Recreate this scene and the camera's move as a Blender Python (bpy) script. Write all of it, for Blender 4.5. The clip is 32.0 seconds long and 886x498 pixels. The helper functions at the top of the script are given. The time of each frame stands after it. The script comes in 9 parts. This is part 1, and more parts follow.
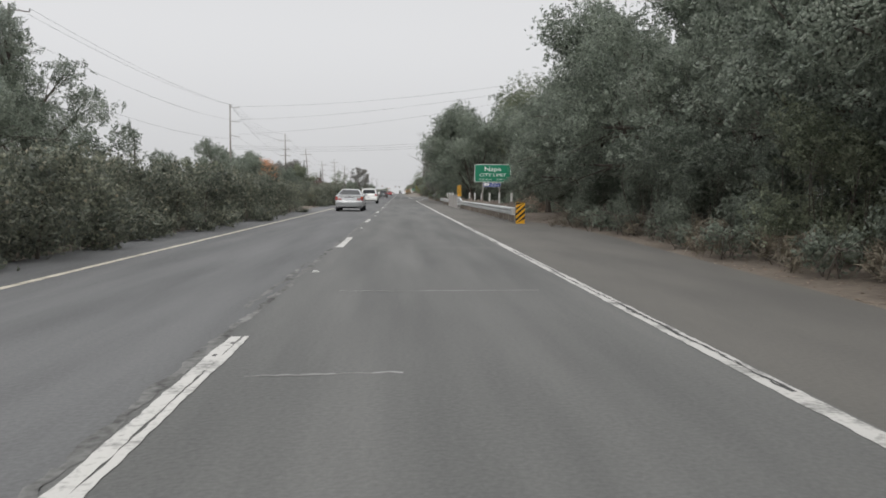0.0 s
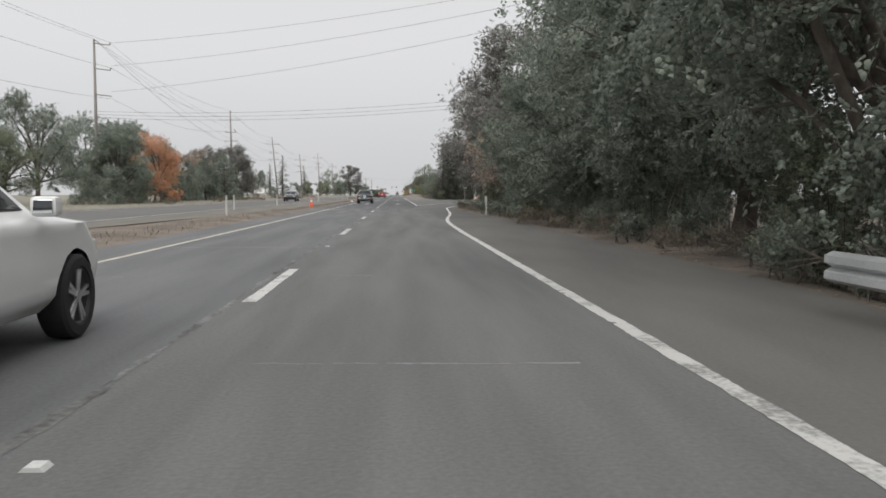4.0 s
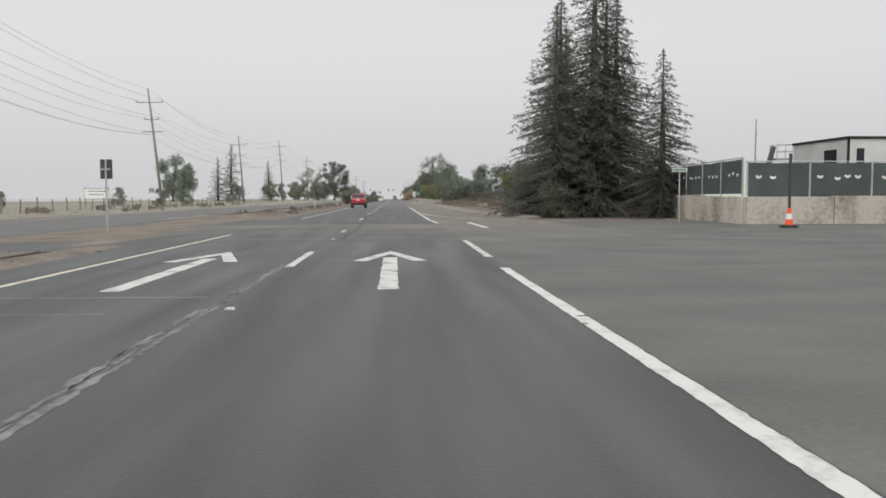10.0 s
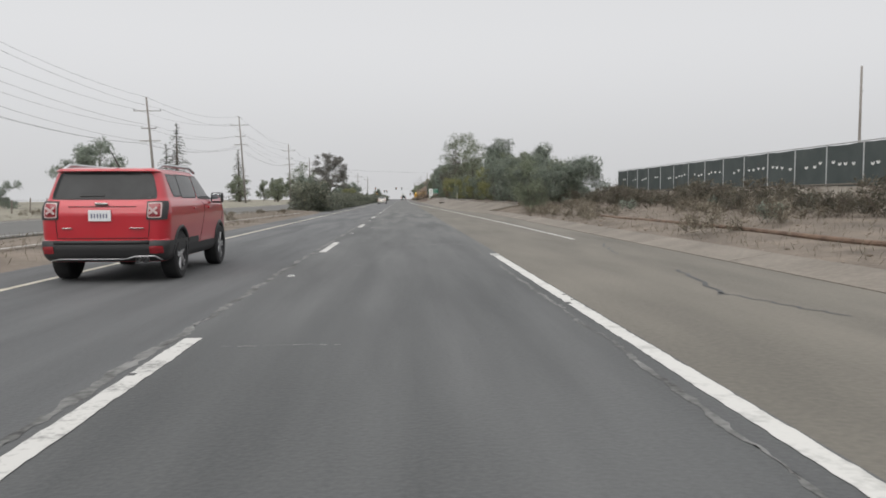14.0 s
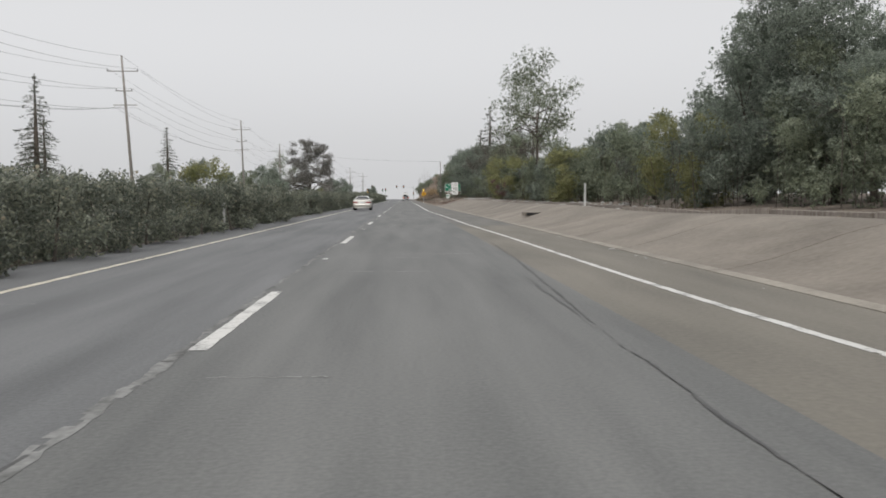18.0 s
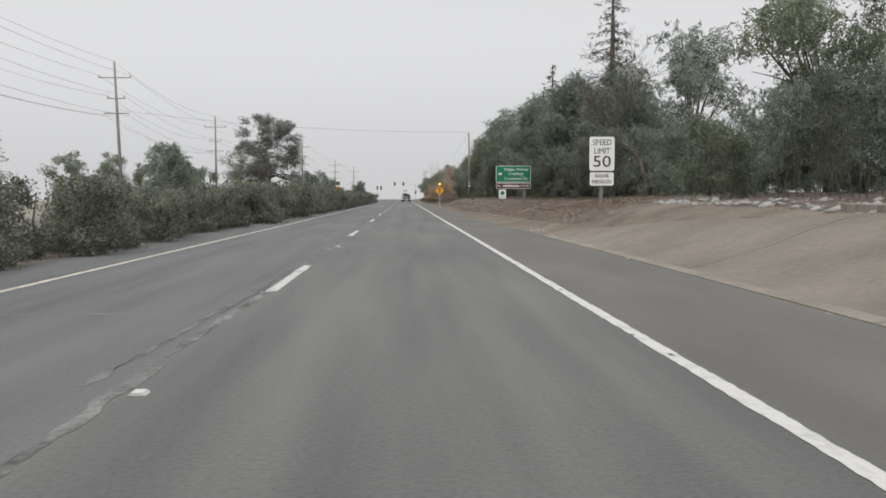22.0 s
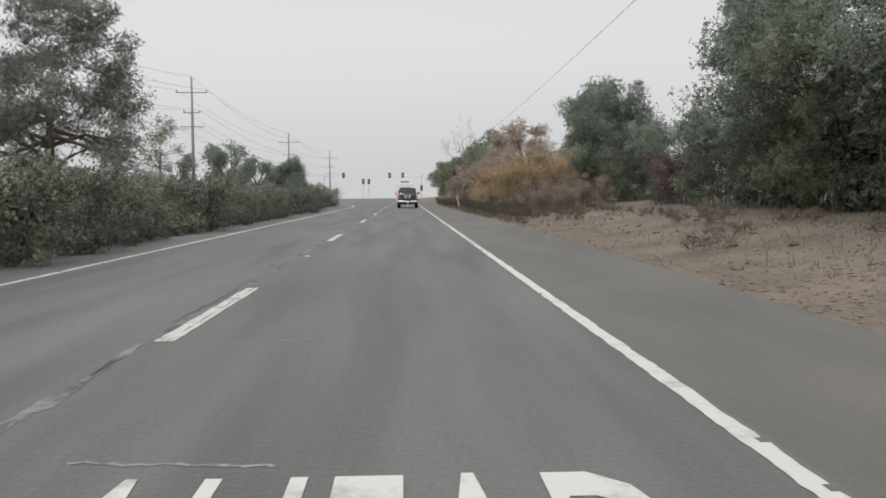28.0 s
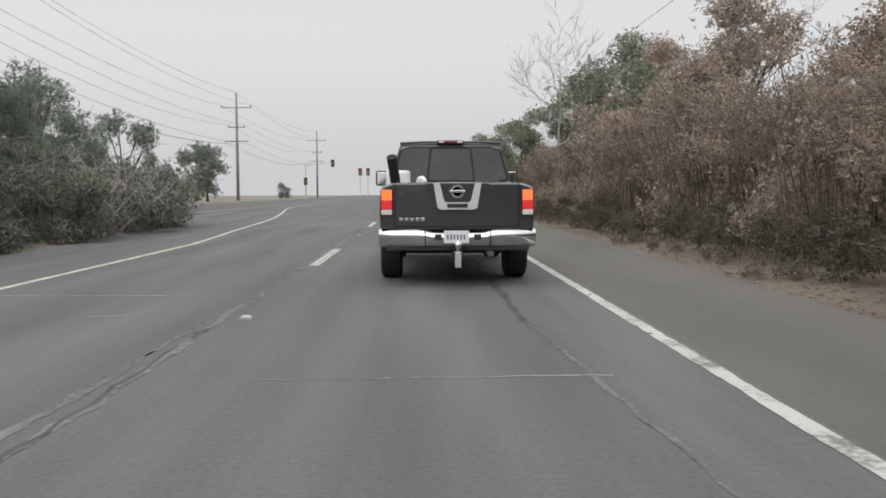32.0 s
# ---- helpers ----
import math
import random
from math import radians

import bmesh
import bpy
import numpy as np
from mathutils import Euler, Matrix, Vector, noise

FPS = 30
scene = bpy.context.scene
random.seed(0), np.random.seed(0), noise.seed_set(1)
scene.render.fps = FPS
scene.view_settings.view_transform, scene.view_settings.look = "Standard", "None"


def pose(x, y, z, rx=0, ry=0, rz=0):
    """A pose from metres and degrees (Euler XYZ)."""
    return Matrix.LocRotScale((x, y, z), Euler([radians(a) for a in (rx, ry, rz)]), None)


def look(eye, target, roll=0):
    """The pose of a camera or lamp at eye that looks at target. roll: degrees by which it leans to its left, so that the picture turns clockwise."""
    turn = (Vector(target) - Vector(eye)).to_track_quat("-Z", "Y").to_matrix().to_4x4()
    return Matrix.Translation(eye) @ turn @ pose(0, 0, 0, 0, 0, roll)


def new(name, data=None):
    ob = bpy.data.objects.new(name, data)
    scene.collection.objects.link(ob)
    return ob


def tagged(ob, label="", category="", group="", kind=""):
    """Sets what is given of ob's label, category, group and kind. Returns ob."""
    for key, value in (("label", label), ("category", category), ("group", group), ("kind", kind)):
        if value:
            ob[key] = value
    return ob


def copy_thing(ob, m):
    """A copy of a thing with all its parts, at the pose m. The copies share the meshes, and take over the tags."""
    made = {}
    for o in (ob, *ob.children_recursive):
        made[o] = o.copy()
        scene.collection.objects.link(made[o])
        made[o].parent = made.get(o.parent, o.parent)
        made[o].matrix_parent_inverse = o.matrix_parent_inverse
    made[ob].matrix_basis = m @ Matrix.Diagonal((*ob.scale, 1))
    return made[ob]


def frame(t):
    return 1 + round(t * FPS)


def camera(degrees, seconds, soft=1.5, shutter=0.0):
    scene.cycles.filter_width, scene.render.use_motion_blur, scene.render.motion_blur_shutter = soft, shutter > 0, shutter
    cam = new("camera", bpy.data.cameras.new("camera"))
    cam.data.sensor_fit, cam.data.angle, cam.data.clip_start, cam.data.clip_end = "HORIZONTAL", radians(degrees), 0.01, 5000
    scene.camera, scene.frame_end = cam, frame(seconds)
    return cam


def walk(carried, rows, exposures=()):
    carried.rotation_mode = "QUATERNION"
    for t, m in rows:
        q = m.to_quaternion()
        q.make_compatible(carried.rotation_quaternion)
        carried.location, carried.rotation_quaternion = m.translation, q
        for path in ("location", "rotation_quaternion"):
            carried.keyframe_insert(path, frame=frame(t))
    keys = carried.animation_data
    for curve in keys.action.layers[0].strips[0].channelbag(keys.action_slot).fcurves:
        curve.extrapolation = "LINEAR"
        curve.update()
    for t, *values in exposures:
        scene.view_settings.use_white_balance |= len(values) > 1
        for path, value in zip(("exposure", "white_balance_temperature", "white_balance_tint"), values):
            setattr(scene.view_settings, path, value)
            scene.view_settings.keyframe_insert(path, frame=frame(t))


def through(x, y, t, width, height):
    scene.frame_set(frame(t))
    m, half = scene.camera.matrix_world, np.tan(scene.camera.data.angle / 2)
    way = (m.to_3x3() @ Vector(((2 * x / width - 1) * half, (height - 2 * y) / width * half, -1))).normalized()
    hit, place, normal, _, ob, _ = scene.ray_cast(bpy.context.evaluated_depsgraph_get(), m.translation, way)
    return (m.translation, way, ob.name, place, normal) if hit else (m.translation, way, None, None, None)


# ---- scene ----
cam = camera(57.98, 32.0, soft=1.7)
EYE = 1.198  # height of the lens over the road
# seconds, x, y, pitch, roll, yaw
PATH = [
    (0.0, 1.31, -2.69, -4.01, -0.46, -3.12),
    (1.0, 1.27, 17.06, -3.88, -0.39, -3.34),
    (2.0, 1.41, 37.51, -3.94, -0.13, -3.28),
    (2.5, 1.49, 47.84, -3.90, -0.16, -3.39),
    (4.5, 1.66, 89.39, -3.98, -0.25, -3.29),
    (5.0, 1.70, 99.78, -4.22, 0.26, -2.95),
    (6.0, 1.73, 120.75, -4.00, 0.34, -3.14),
    (7.0, 1.75, 142.15, -3.96, 0.62, -2.78),
    (8.0, 1.66, 163.34, -3.91, 0.29, -3.08),
    (9.0, 1.69, 184.27, -3.73, 0.13, -3.48),
    (10.0, 1.84, 205.48, -3.67, 0.10, -3.47),
    (11.0, 1.92, 225.81, -3.61, -0.00, -3.31),
    (12.0, 1.83, 246.99, -3.59, 0.12, -3.10),
    (13.0, 1.72, 268.97, -3.58, -0.20, -2.90),
    (14.0, 1.78, 289.64, -3.69, 0.22, -2.87),
    (14.5, 1.78, 300.34, -3.69, -0.03, -3.23),
    (17.0, 1.76, 352.80, -3.51, -0.19, -2.88),
    (18.0, 1.61, 374.10, -3.69, 0.08, -2.76),
    (19.0, 1.45, 394.80, -3.78, 0.01, -3.10),
    (20.0, 1.50, 415.93, -3.72, -0.20, -3.46),
    (21.0, 1.59, 436.81, -3.84, 0.42, -3.57),
    (22.0, 1.69, 457.96, -3.71, 0.15, -2.75),
    (23.0, 1.54, 479.51, -3.76, -0.01, -3.18),
    (24.0, 1.64, 499.80, -3.81, 0.12, -3.53),
    (25.0, 1.80, 520.02, -3.89, -0.03, -3.67),
    (25.5, 1.83, 529.91, -3.84, -0.06, -3.80),
    (27.5, 2.01, 569.07, -3.74, -0.11, -2.96),
    (28.0, 2.02, 578.63, -3.83, 0.23, -2.66),
    (29.0, 1.95, 596.61, -3.88, -0.36, -2.47),
    (30.0, 1.79, 613.48, -3.87, -0.68, -2.50),
    (31.0, 1.77, 629.76, -3.93, -0.27, -2.01),
    (32.0, 1.71, 645.44, -4.10, 0.13, -1.77),
]
walk(cam, [(t, pose(x, y, EYE, 90 + p, r, w)) for t, x, y, p, r, w in PATH])

# ---- light: even grey overcast with fog ----
SKY = 0.73
world = bpy.data.worlds.new("overcast")
scene.world = world
world.use_nodes = True
wn, wl = world.node_tree.nodes, world.node_tree.links
sky = wn.new("ShaderNodeTexSky")
sky.sky_type, sky.sun_disc = "NISHITA", False
sky.sun_elevation, sky.sun_rotation = radians(38), radians(150)
grey = wn.new("ShaderNodeHueSaturation")
grey.inputs["Saturation"].default_value, grey.inputs["Value"].default_value = 0.1, 0.12
wl.new(sky.outputs[0], grey.inputs["Color"])
blend = wn.new("ShaderNodeMixRGB")
blend.inputs[0].default_value, blend.inputs[2].default_value = 0.93, (SKY * 0.995, SKY, SKY * 1.02, 1)
wl.new(grey.outputs[0], blend.inputs[1])
# overcast: the zenith is brighter than the sky near the horizon
wtc, wsep, wmr, wmul = wn.new("ShaderNodeTexCoord"), wn.new("ShaderNodeSeparateXYZ"), wn.new("ShaderNodeMapRange"), wn.new("ShaderNodeVectorMath")
wmr.inputs[1].default_value, wmr.inputs[2].default_value, wmr.inputs[3].default_value, wmr.inputs[4].default_value = 0.24, 1.0, 1.0, 2.05
wlow, wboth = wn.new("ShaderNodeMapRange"), wn.new("ShaderNodeMath")
wlow.inputs[1].default_value, wlow.inputs[2].default_value, wlow.inputs[3].default_value, wlow.inputs[4].default_value = 0.0, 0.2, 0.84, 1.02
wlow.interpolation_type = "SMOOTHSTEP"
wboth.operation = "MULTIPLY"
wmul.operation = "SCALE"
wl.new(wtc.outputs["Generated"], wsep.inputs[0])
wl.new(wsep.outputs["Z"], wmr.inputs[0])
wl.new(blend.outputs[0], wmul.inputs[0])
wl.new(wsep.outputs["Z"], wlow.inputs[0])
wl.new(wmr.outputs[0], wboth.inputs[0])
wl.new(wlow.outputs[0], wboth.inputs[1])
wl.new(wboth.outputs[0], wmul.inputs["Scale"])
wl.new(wmul.outputs[0], wn["Background"].inputs["Color"])
wn["Background"].inputs["Strength"].default_value = 1.0
sun = new("sun", bpy.data.lights.new("sun", "SUN"))
sun.data.energy, sun.data.angle, sun.data.color = 1.5, radians(60), (1.0, 0.97, 0.93)
sun.matrix_world = look((0, 0, 50), (14, 44, 0))


# ---- materials ----
def nodes_of(name):
    m = bpy.data.materials.new(name)
    m.use_nodes = True
    return m, m.node_tree.nodes, m.node_tree.links


def ramp(n, stops):
    r = n.new("ShaderNodeValToRGB")
    while len(r.color_ramp.elements) < len(stops):
        r.color_ramp.elements.new(0.5)
    for e, (at, c) in zip(r.color_ramp.elements, stops):
        e.position, e.color = at, (*c, 1)
    return r


def mat(name, dark, light, scale=4.0, rough=0.8, metal=0.0, bump=0.15, fine=40.0, stretch=(1, 1, 1), coat=0.0, spread=(0.35, 0.65), per_object=0.0):
    """A surface with a broad and a fine variation between two colours, and fine relief."""
    m, n, l = nodes_of(name)
    b = n["Principled BSDF"]
    tc, mp = n.new("ShaderNodeTexCoord"), n.new("ShaderNodeMapping")
    mp.inputs["Scale"].default_value = stretch
    l.new(tc.outputs["Object"], mp.inputs[0])
    big, small = n.new("ShaderNodeTexNoise"), n.new("ShaderNodeTexNoise")
    big.inputs["Scale"].default_value, big.inputs["Detail"].default_value = scale, 6
    small.inputs["Scale"].default_value, small.inputs["Detail"].default_value = fine, 4
    l.new(mp.outputs[0], big.inputs["Vector"])
    l.new(tc.outputs["Object"], small.inputs["Vector"])
    mix = n.new("ShaderNodeMath")
    mix.operation = "MULTIPLY_ADD"
    mix.inputs[1].default_value = 0.35
    l.new(small.outputs[0], mix.inputs[0])
    sub = n.new("ShaderNodeMath")
    sub.operation = "MULTIPLY"
    sub.inputs[1].default_value = 0.65
    l.new(big.outputs[0], sub.inputs[0])
    l.new(sub.outputs[0], mix.inputs[2])
    r = ramp(n, [(spread[0], dark), (spread[1], light)])
    l.new(mix.outputs[0], r.inputs[0])
    col = r.outputs[0]
    if per_object:
        oi, hs, mr = n.new("ShaderNodeObjectInfo"), n.new("ShaderNodeHueSaturation"), n.new("ShaderNodeMapRange")
        mr.inputs[3].default_value, mr.inputs[4].default_value = 1 - per_object, 1 + per_object
        l.new(oi.outputs["Random"], mr.inputs[0])
        l.new(mr.outputs[0], hs.inputs["Value"])
        l.new(col, hs.inputs["Color"])
        col = hs.outputs[0]
    l.new(col, b.inputs["Base Color"])
    b.inputs["Roughness"].default_value, b.inputs["Metallic"].default_value = rough, metal
    b.inputs["Coat Weight"].default_value = coat
    if bump:
        bp = n.new("ShaderNodeBump")
        bp.inputs["Strength"].default_value, bp.inputs["Distance"].default_value = bump, 0.02
        l.new(small.outputs[0], bp.inputs["Height"])
        l.new(bp.outputs[0], b.inputs["Normal"])
    return m


def change_along(m, y0, y1, stops, dark, light, scale=0.5, stretch=(1, 1, 1), ragged=0.6):
    """A second paving or a dusting that comes and goes along the road, with ragged bounds."""
    n, l = m.node_tree.nodes, m.node_tree.links
    b = n["Principled BSDF"]
    first = b.inputs["Base Color"].links[0].from_socket
    tc, mp, sep = n.new("ShaderNodeTexCoord"), n.new("ShaderNodeMapping"), n.new("ShaderNodeSeparateXYZ")
    mp.inputs["Scale"].default_value = stretch
    l.new(tc.outputs["Object"], mp.inputs[0])
    l.new(tc.outputs["Object"], sep.inputs[0])
    big = n.new("ShaderNodeTexNoise")
    big.inputs["Scale"].default_value, big.inputs["Detail"].default_value = scale, 7
    l.new(mp.outputs[0], big.inputs["Vector"])
    far, amount, tone = n.new("ShaderNodeMapRange"), ramp(n, [(u, (v, v, v)) for u, v in stops]), ramp(n, [(0.35, dark), (0.65, light)])
    far.inputs[1].default_value, far.inputs[2].default_value = y0, y1
    l.new(sep.outputs[1], far.inputs[0])
    l.new(far.outputs[0], amount.inputs[0])
    l.new(big.outputs[0], tone.inputs[0])
    jag, total = n.new("ShaderNodeMapRange"), n.new("ShaderNodeMath")
    jag.inputs[1].default_value, jag.inputs[2].default_value = 0.35, 0.65
    jag.inputs[3].default_value, jag.inputs[4].default_value = 1 - ragged, 1 + ragged
    l.new(big.outputs[0], jag.inputs[0])
    total.operation, total.use_clamp = "MULTIPLY", True
    l.new(amount.outputs[0], total.inputs[0])
    l.new(jag.outputs[0], total.inputs[1])
    mix = n.new("ShaderNodeMix")
    mix.data_type = "RGBA"
    l.new(total.outputs[0], mix.inputs[0])
    l.new(first, mix.inputs[6])
    l.new(tone.outputs[0], mix.inputs[7])
    l.new(mix.outputs[2], b.inputs["Base Color"])


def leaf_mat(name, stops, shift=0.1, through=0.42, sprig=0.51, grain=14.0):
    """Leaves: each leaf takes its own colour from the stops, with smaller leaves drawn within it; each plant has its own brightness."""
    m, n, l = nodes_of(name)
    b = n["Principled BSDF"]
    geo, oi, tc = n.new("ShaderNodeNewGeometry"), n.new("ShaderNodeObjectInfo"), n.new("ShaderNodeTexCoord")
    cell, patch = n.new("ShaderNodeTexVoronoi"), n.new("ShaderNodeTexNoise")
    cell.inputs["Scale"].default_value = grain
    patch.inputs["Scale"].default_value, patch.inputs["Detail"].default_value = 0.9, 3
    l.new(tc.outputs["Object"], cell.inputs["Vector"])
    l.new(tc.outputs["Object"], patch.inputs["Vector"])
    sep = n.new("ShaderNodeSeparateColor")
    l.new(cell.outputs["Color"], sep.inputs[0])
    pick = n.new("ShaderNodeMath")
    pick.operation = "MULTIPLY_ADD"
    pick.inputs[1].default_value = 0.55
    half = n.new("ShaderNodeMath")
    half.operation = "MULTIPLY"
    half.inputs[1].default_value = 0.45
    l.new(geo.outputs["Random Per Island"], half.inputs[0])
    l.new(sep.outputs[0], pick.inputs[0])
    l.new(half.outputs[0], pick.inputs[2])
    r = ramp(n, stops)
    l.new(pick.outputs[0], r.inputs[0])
    hs = n.new("ShaderNodeHueSaturation")
    add = n.new("ShaderNodeMath")
    add.operation = "ADD"
    mr, mo = n.new("ShaderNodeMapRange"), n.new("ShaderNodeMapRange")
    mr.inputs[1].default_value, mr.inputs[2].default_value = 0.3, 0.7
    mr.inputs[3].default_value, mr.inputs[4].default_value = 0.45, 0.75
    mo.inputs[3].default_value, mo.inputs[4].default_value = 0.4 - shift, 0.4 + shift
    l.new(patch.outputs[0], mr.inputs[0])
    l.new(oi.outputs["Random"], mo.inputs[0])
    l.new(mr.outputs[0], add.inputs[0])
    l.new(mo.outputs[0], add.inputs[1])
    l.new(add.outputs[0], hs.inputs["Value"])
    l.new(r.outputs[0], hs.inputs["Color"])
    l.new(hs.outputs[0], b.inputs["Base Color"])
    b.inputs["Roughness"].default_value = 0.5
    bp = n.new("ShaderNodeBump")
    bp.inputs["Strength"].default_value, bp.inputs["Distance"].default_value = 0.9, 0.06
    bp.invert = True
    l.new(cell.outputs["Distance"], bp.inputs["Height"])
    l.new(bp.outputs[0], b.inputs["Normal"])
    tr, mx = n.new("ShaderNodeBsdfTranslucent"), n.new("ShaderNodeMixShader")
    mx.inputs[0].default_value = through
    l.new(hs.outputs[0], tr.inputs[0])
    l.new(b.outputs[0], mx.inputs[1])
    l.new(tr.outputs[0], mx.inputs[2])
    last = mx.outputs[0]
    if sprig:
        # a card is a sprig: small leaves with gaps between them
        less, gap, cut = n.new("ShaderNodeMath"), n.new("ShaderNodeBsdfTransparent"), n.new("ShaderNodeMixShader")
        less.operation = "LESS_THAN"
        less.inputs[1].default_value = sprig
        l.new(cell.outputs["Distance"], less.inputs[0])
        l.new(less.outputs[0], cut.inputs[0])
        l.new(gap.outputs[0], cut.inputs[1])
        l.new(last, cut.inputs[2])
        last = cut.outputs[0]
    l.new(last, n["Material Output"].inputs[0])
    return m


def glow(name, colour, strength=1.0):
    m, n, l = nodes_of(name)
    b = n["Principled BSDF"]
    b.inputs["Base Color"].default_value = (*colour, 1)
    b.inputs["Emission Color"].default_value = (*colour, 1)
    b.inputs["Emission Strength"].default_value = strength
    b.inputs["Roughness"].default_value = 0.25
    return m


def plain(name, colour, rough=0.5, metal=0.0, coat=0.0):
    return mat(name, tuple(c * 0.93 for c in colour), tuple(min(1, c * 1.05) for c in colour), 3.0, rough, metal, 0.03, 60, coat=coat)


NEW_ASPHALT = mat("new asphalt", (0.033, 0.034, 0.034), (0.062, 0.063, 0.063), 0.5, 0.82, 0, 0.35, 30, (3, 0.25, 1))
NEW_LEFT = mat("new asphalt of the left lane", (0.038, 0.039, 0.041), (0.07, 0.072, 0.074), 0.5, 0.82, 0, 0.35, 30, (3, 0.25, 1))
APRON = mat("streaked apron asphalt", (0.068, 0.068, 0.064), (0.126, 0.123, 0.114), 0.5, 0.9, 0, 0.4, 18, (0.7, 1.2, 1), spread=(0.38, 0.7))
COOL_ASPHALT = mat("cool grey asphalt", (0.074, 0.0755, 0.0765), (0.135, 0.1365, 0.137), 0.5, 0.85, 0, 0.35, 30, (3, 0.25, 1))
COOL_DARK = mat("cool dark asphalt", (0.05, 0.052, 0.0535), (0.093, 0.095, 0.0965), 0.5, 0.85, 0, 0.35, 30, (3, 0.25, 1))
DARK_ASPHALT = mat("newer asphalt", (0.048, 0.050, 0.051), (0.092, 0.094, 0.095), 0.5, 0.85, 0, 0.35, 30, (3, 0.25, 1))
ASPHALT = mat("asphalt", (0.074, 0.075, 0.073), (0.138, 0.138, 0.132), 0.5, 0.85, 0, 0.35, 30, (3, 0.25, 1))
change_along(DARK_ASPHALT, 285, 353, [(0, 0.0), (1, 1.0)], (0.074, 0.075, 0.073), (0.138, 0.138, 0.132), 0.5, (3, 0.25, 1), 0.1)
change_along(COOL_DARK, 285, 353, [(0, 0.0), (1, 1.0)], (0.074, 0.0755, 0.0765), (0.135, 0.1365, 0.137), 0.5, (3, 0.25, 1), 0.1)
LANE, DUST = (3, 0.25, 1), ((0.048, 0.0495, 0.05), (0.092, 0.093, 0.092))
change_along(NEW_ASPHALT, 132, 164, [(0, 1.0), (1, 0.0)], (0.074, 0.075, 0.073), (0.138, 0.138, 0.132), 0.5, LANE, 0.1)
change_along(NEW_LEFT, 132, 164, [(0, 1.0), (1, 0.0)], (0.074, 0.0755, 0.0765), (0.135, 0.1365, 0.137), 0.5, LANE, 0.1)
for m in (NEW_ASPHALT, NEW_LEFT):
    change_along(m, 200, 227.5, [(0, 0.0), (1, 1.0)], *DUST, 0.5, LANE, 0.1)
SHOULDER = mat("shoulder asphalt", (0.088, 0.085, 0.078), (0.131, 0.124, 0.112), 0.4, 0.9, 0, 0.4, 24, (2, 0.5, 1))
OLD_ASPHALT = mat("old asphalt", (0.085, 0.083, 0.078), (0.117, 0.116, 0.110), 0.3, 0.9, 0, 0.4, 20)
SANDY = mat("sandy shoulder asphalt", (0.1, 0.092, 0.077), (0.162, 0.148, 0.123), 0.5, 0.92, 0, 0.4, 18, (2, 0.35, 1))
DUSTY = mat("dusty crossing asphalt", (0.048, 0.0495, 0.05), (0.092, 0.093, 0.092), 0.5, 0.9, 0, 0.35, 30, (3, 0.25, 1))
change_along(DUSTY, 227, 247.5, [(0, 0.05), (0.3, 0.2), (0.44, 0.25), (0.5, 0.6), (0.64, 0.6), (0.74, 0.15), (0.85, 0.03), (1, 0.0)], (0.095, 0.089, 0.075), (0.165, 0.152, 0.124), 0.45, (0.4, 1.1, 1), 0.85)
MOUTH = mat("sandy road mouth asphalt", (0.1, 0.092, 0.077), (0.162, 0.148, 0.123), 0.5, 0.92, 0, 0.4, 18, (2, 0.35, 1))
change_along(MOUTH, 227, 243, [(0, 1.0), (0.4, 0.75), (1, 0.0)], (0.068, 0.068, 0.064), (0.126, 0.123, 0.114), 0.5, (0.7, 1.2, 1), 0.3)
SEAM = mat("worn lane seam", (0.035, 0.035, 0.033), (0.2, 0.2, 0.192), 3.5, 0.9, 0, 0.4, 14, (1, 0.4, 1), spread=(0.36, 0.62))
CONCRETE = mat("concrete", (0.118, 0.102, 0.084), (0.215, 0.189, 0.158), 0.5, 0.92, 0, 0.5, 9, spread=(0.33, 0.66), per_object=0.07)
CREAM = mat("cream wall", (0.23, 0.19, 0.15), (0.52, 0.48, 0.42), 0.55, 0.9, 0, 0.4, 5, (1, 1, 0.5), spread=(0.36, 0.56), per_object=0.08)
PARAPET = mat("parapet concrete", (0.27, 0.252, 0.235), (0.38, 0.362, 0.34), 0.9, 0.85, 0, 0.3, 16)
EARTH = mat("earth", (0.075, 0.06, 0.046), (0.2, 0.163, 0.128), 0.55, 0.95, 0, 1.0, 7, spread=(0.34, 0.66))
FIELD = mat("dry grass field", (0.12, 0.112, 0.085), (0.27, 0.25, 0.195), 0.5, 0.95, 0, 1.0, 7, spread=(0.34, 0.66))
PAINT = mat("white road paint", (0.285, 0.284, 0.268), (0.51, 0.502, 0.475), 3.0, 0.6, 0, 0.2, 18, spread=(0.3, 0.5))
WORN_PAINT = mat("worn road paint", (0.154, 0.154, 0.146), (0.477, 0.469, 0.446), 2.0, 0.7, 0, 0.2, 22, spread=(0.36, 0.5))
YELLOW_PAINT = mat("yellow road paint", (0.29, 0.262, 0.2), (0.52, 0.485, 0.4), 2.0, 0.7, 0, 0.2, 18, spread=(0.33, 0.55))
CRACK = mat("crack seal", (0.03, 0.03, 0.03), (0.07, 0.07, 0.068), 2.0, 0.7, 0, 0.2)
PALE_CRACK = mat("pale crack", (0.170, 0.170, 0.163), (0.301, 0.301, 0.294), 1.2, 0.9, 0, 0.3, 15)
STEEL = mat("galvanised steel", (0.42, 0.43, 0.43), (0.58, 0.59, 0.59), 2.0, 0.45, 0.6, 0.08, 30)
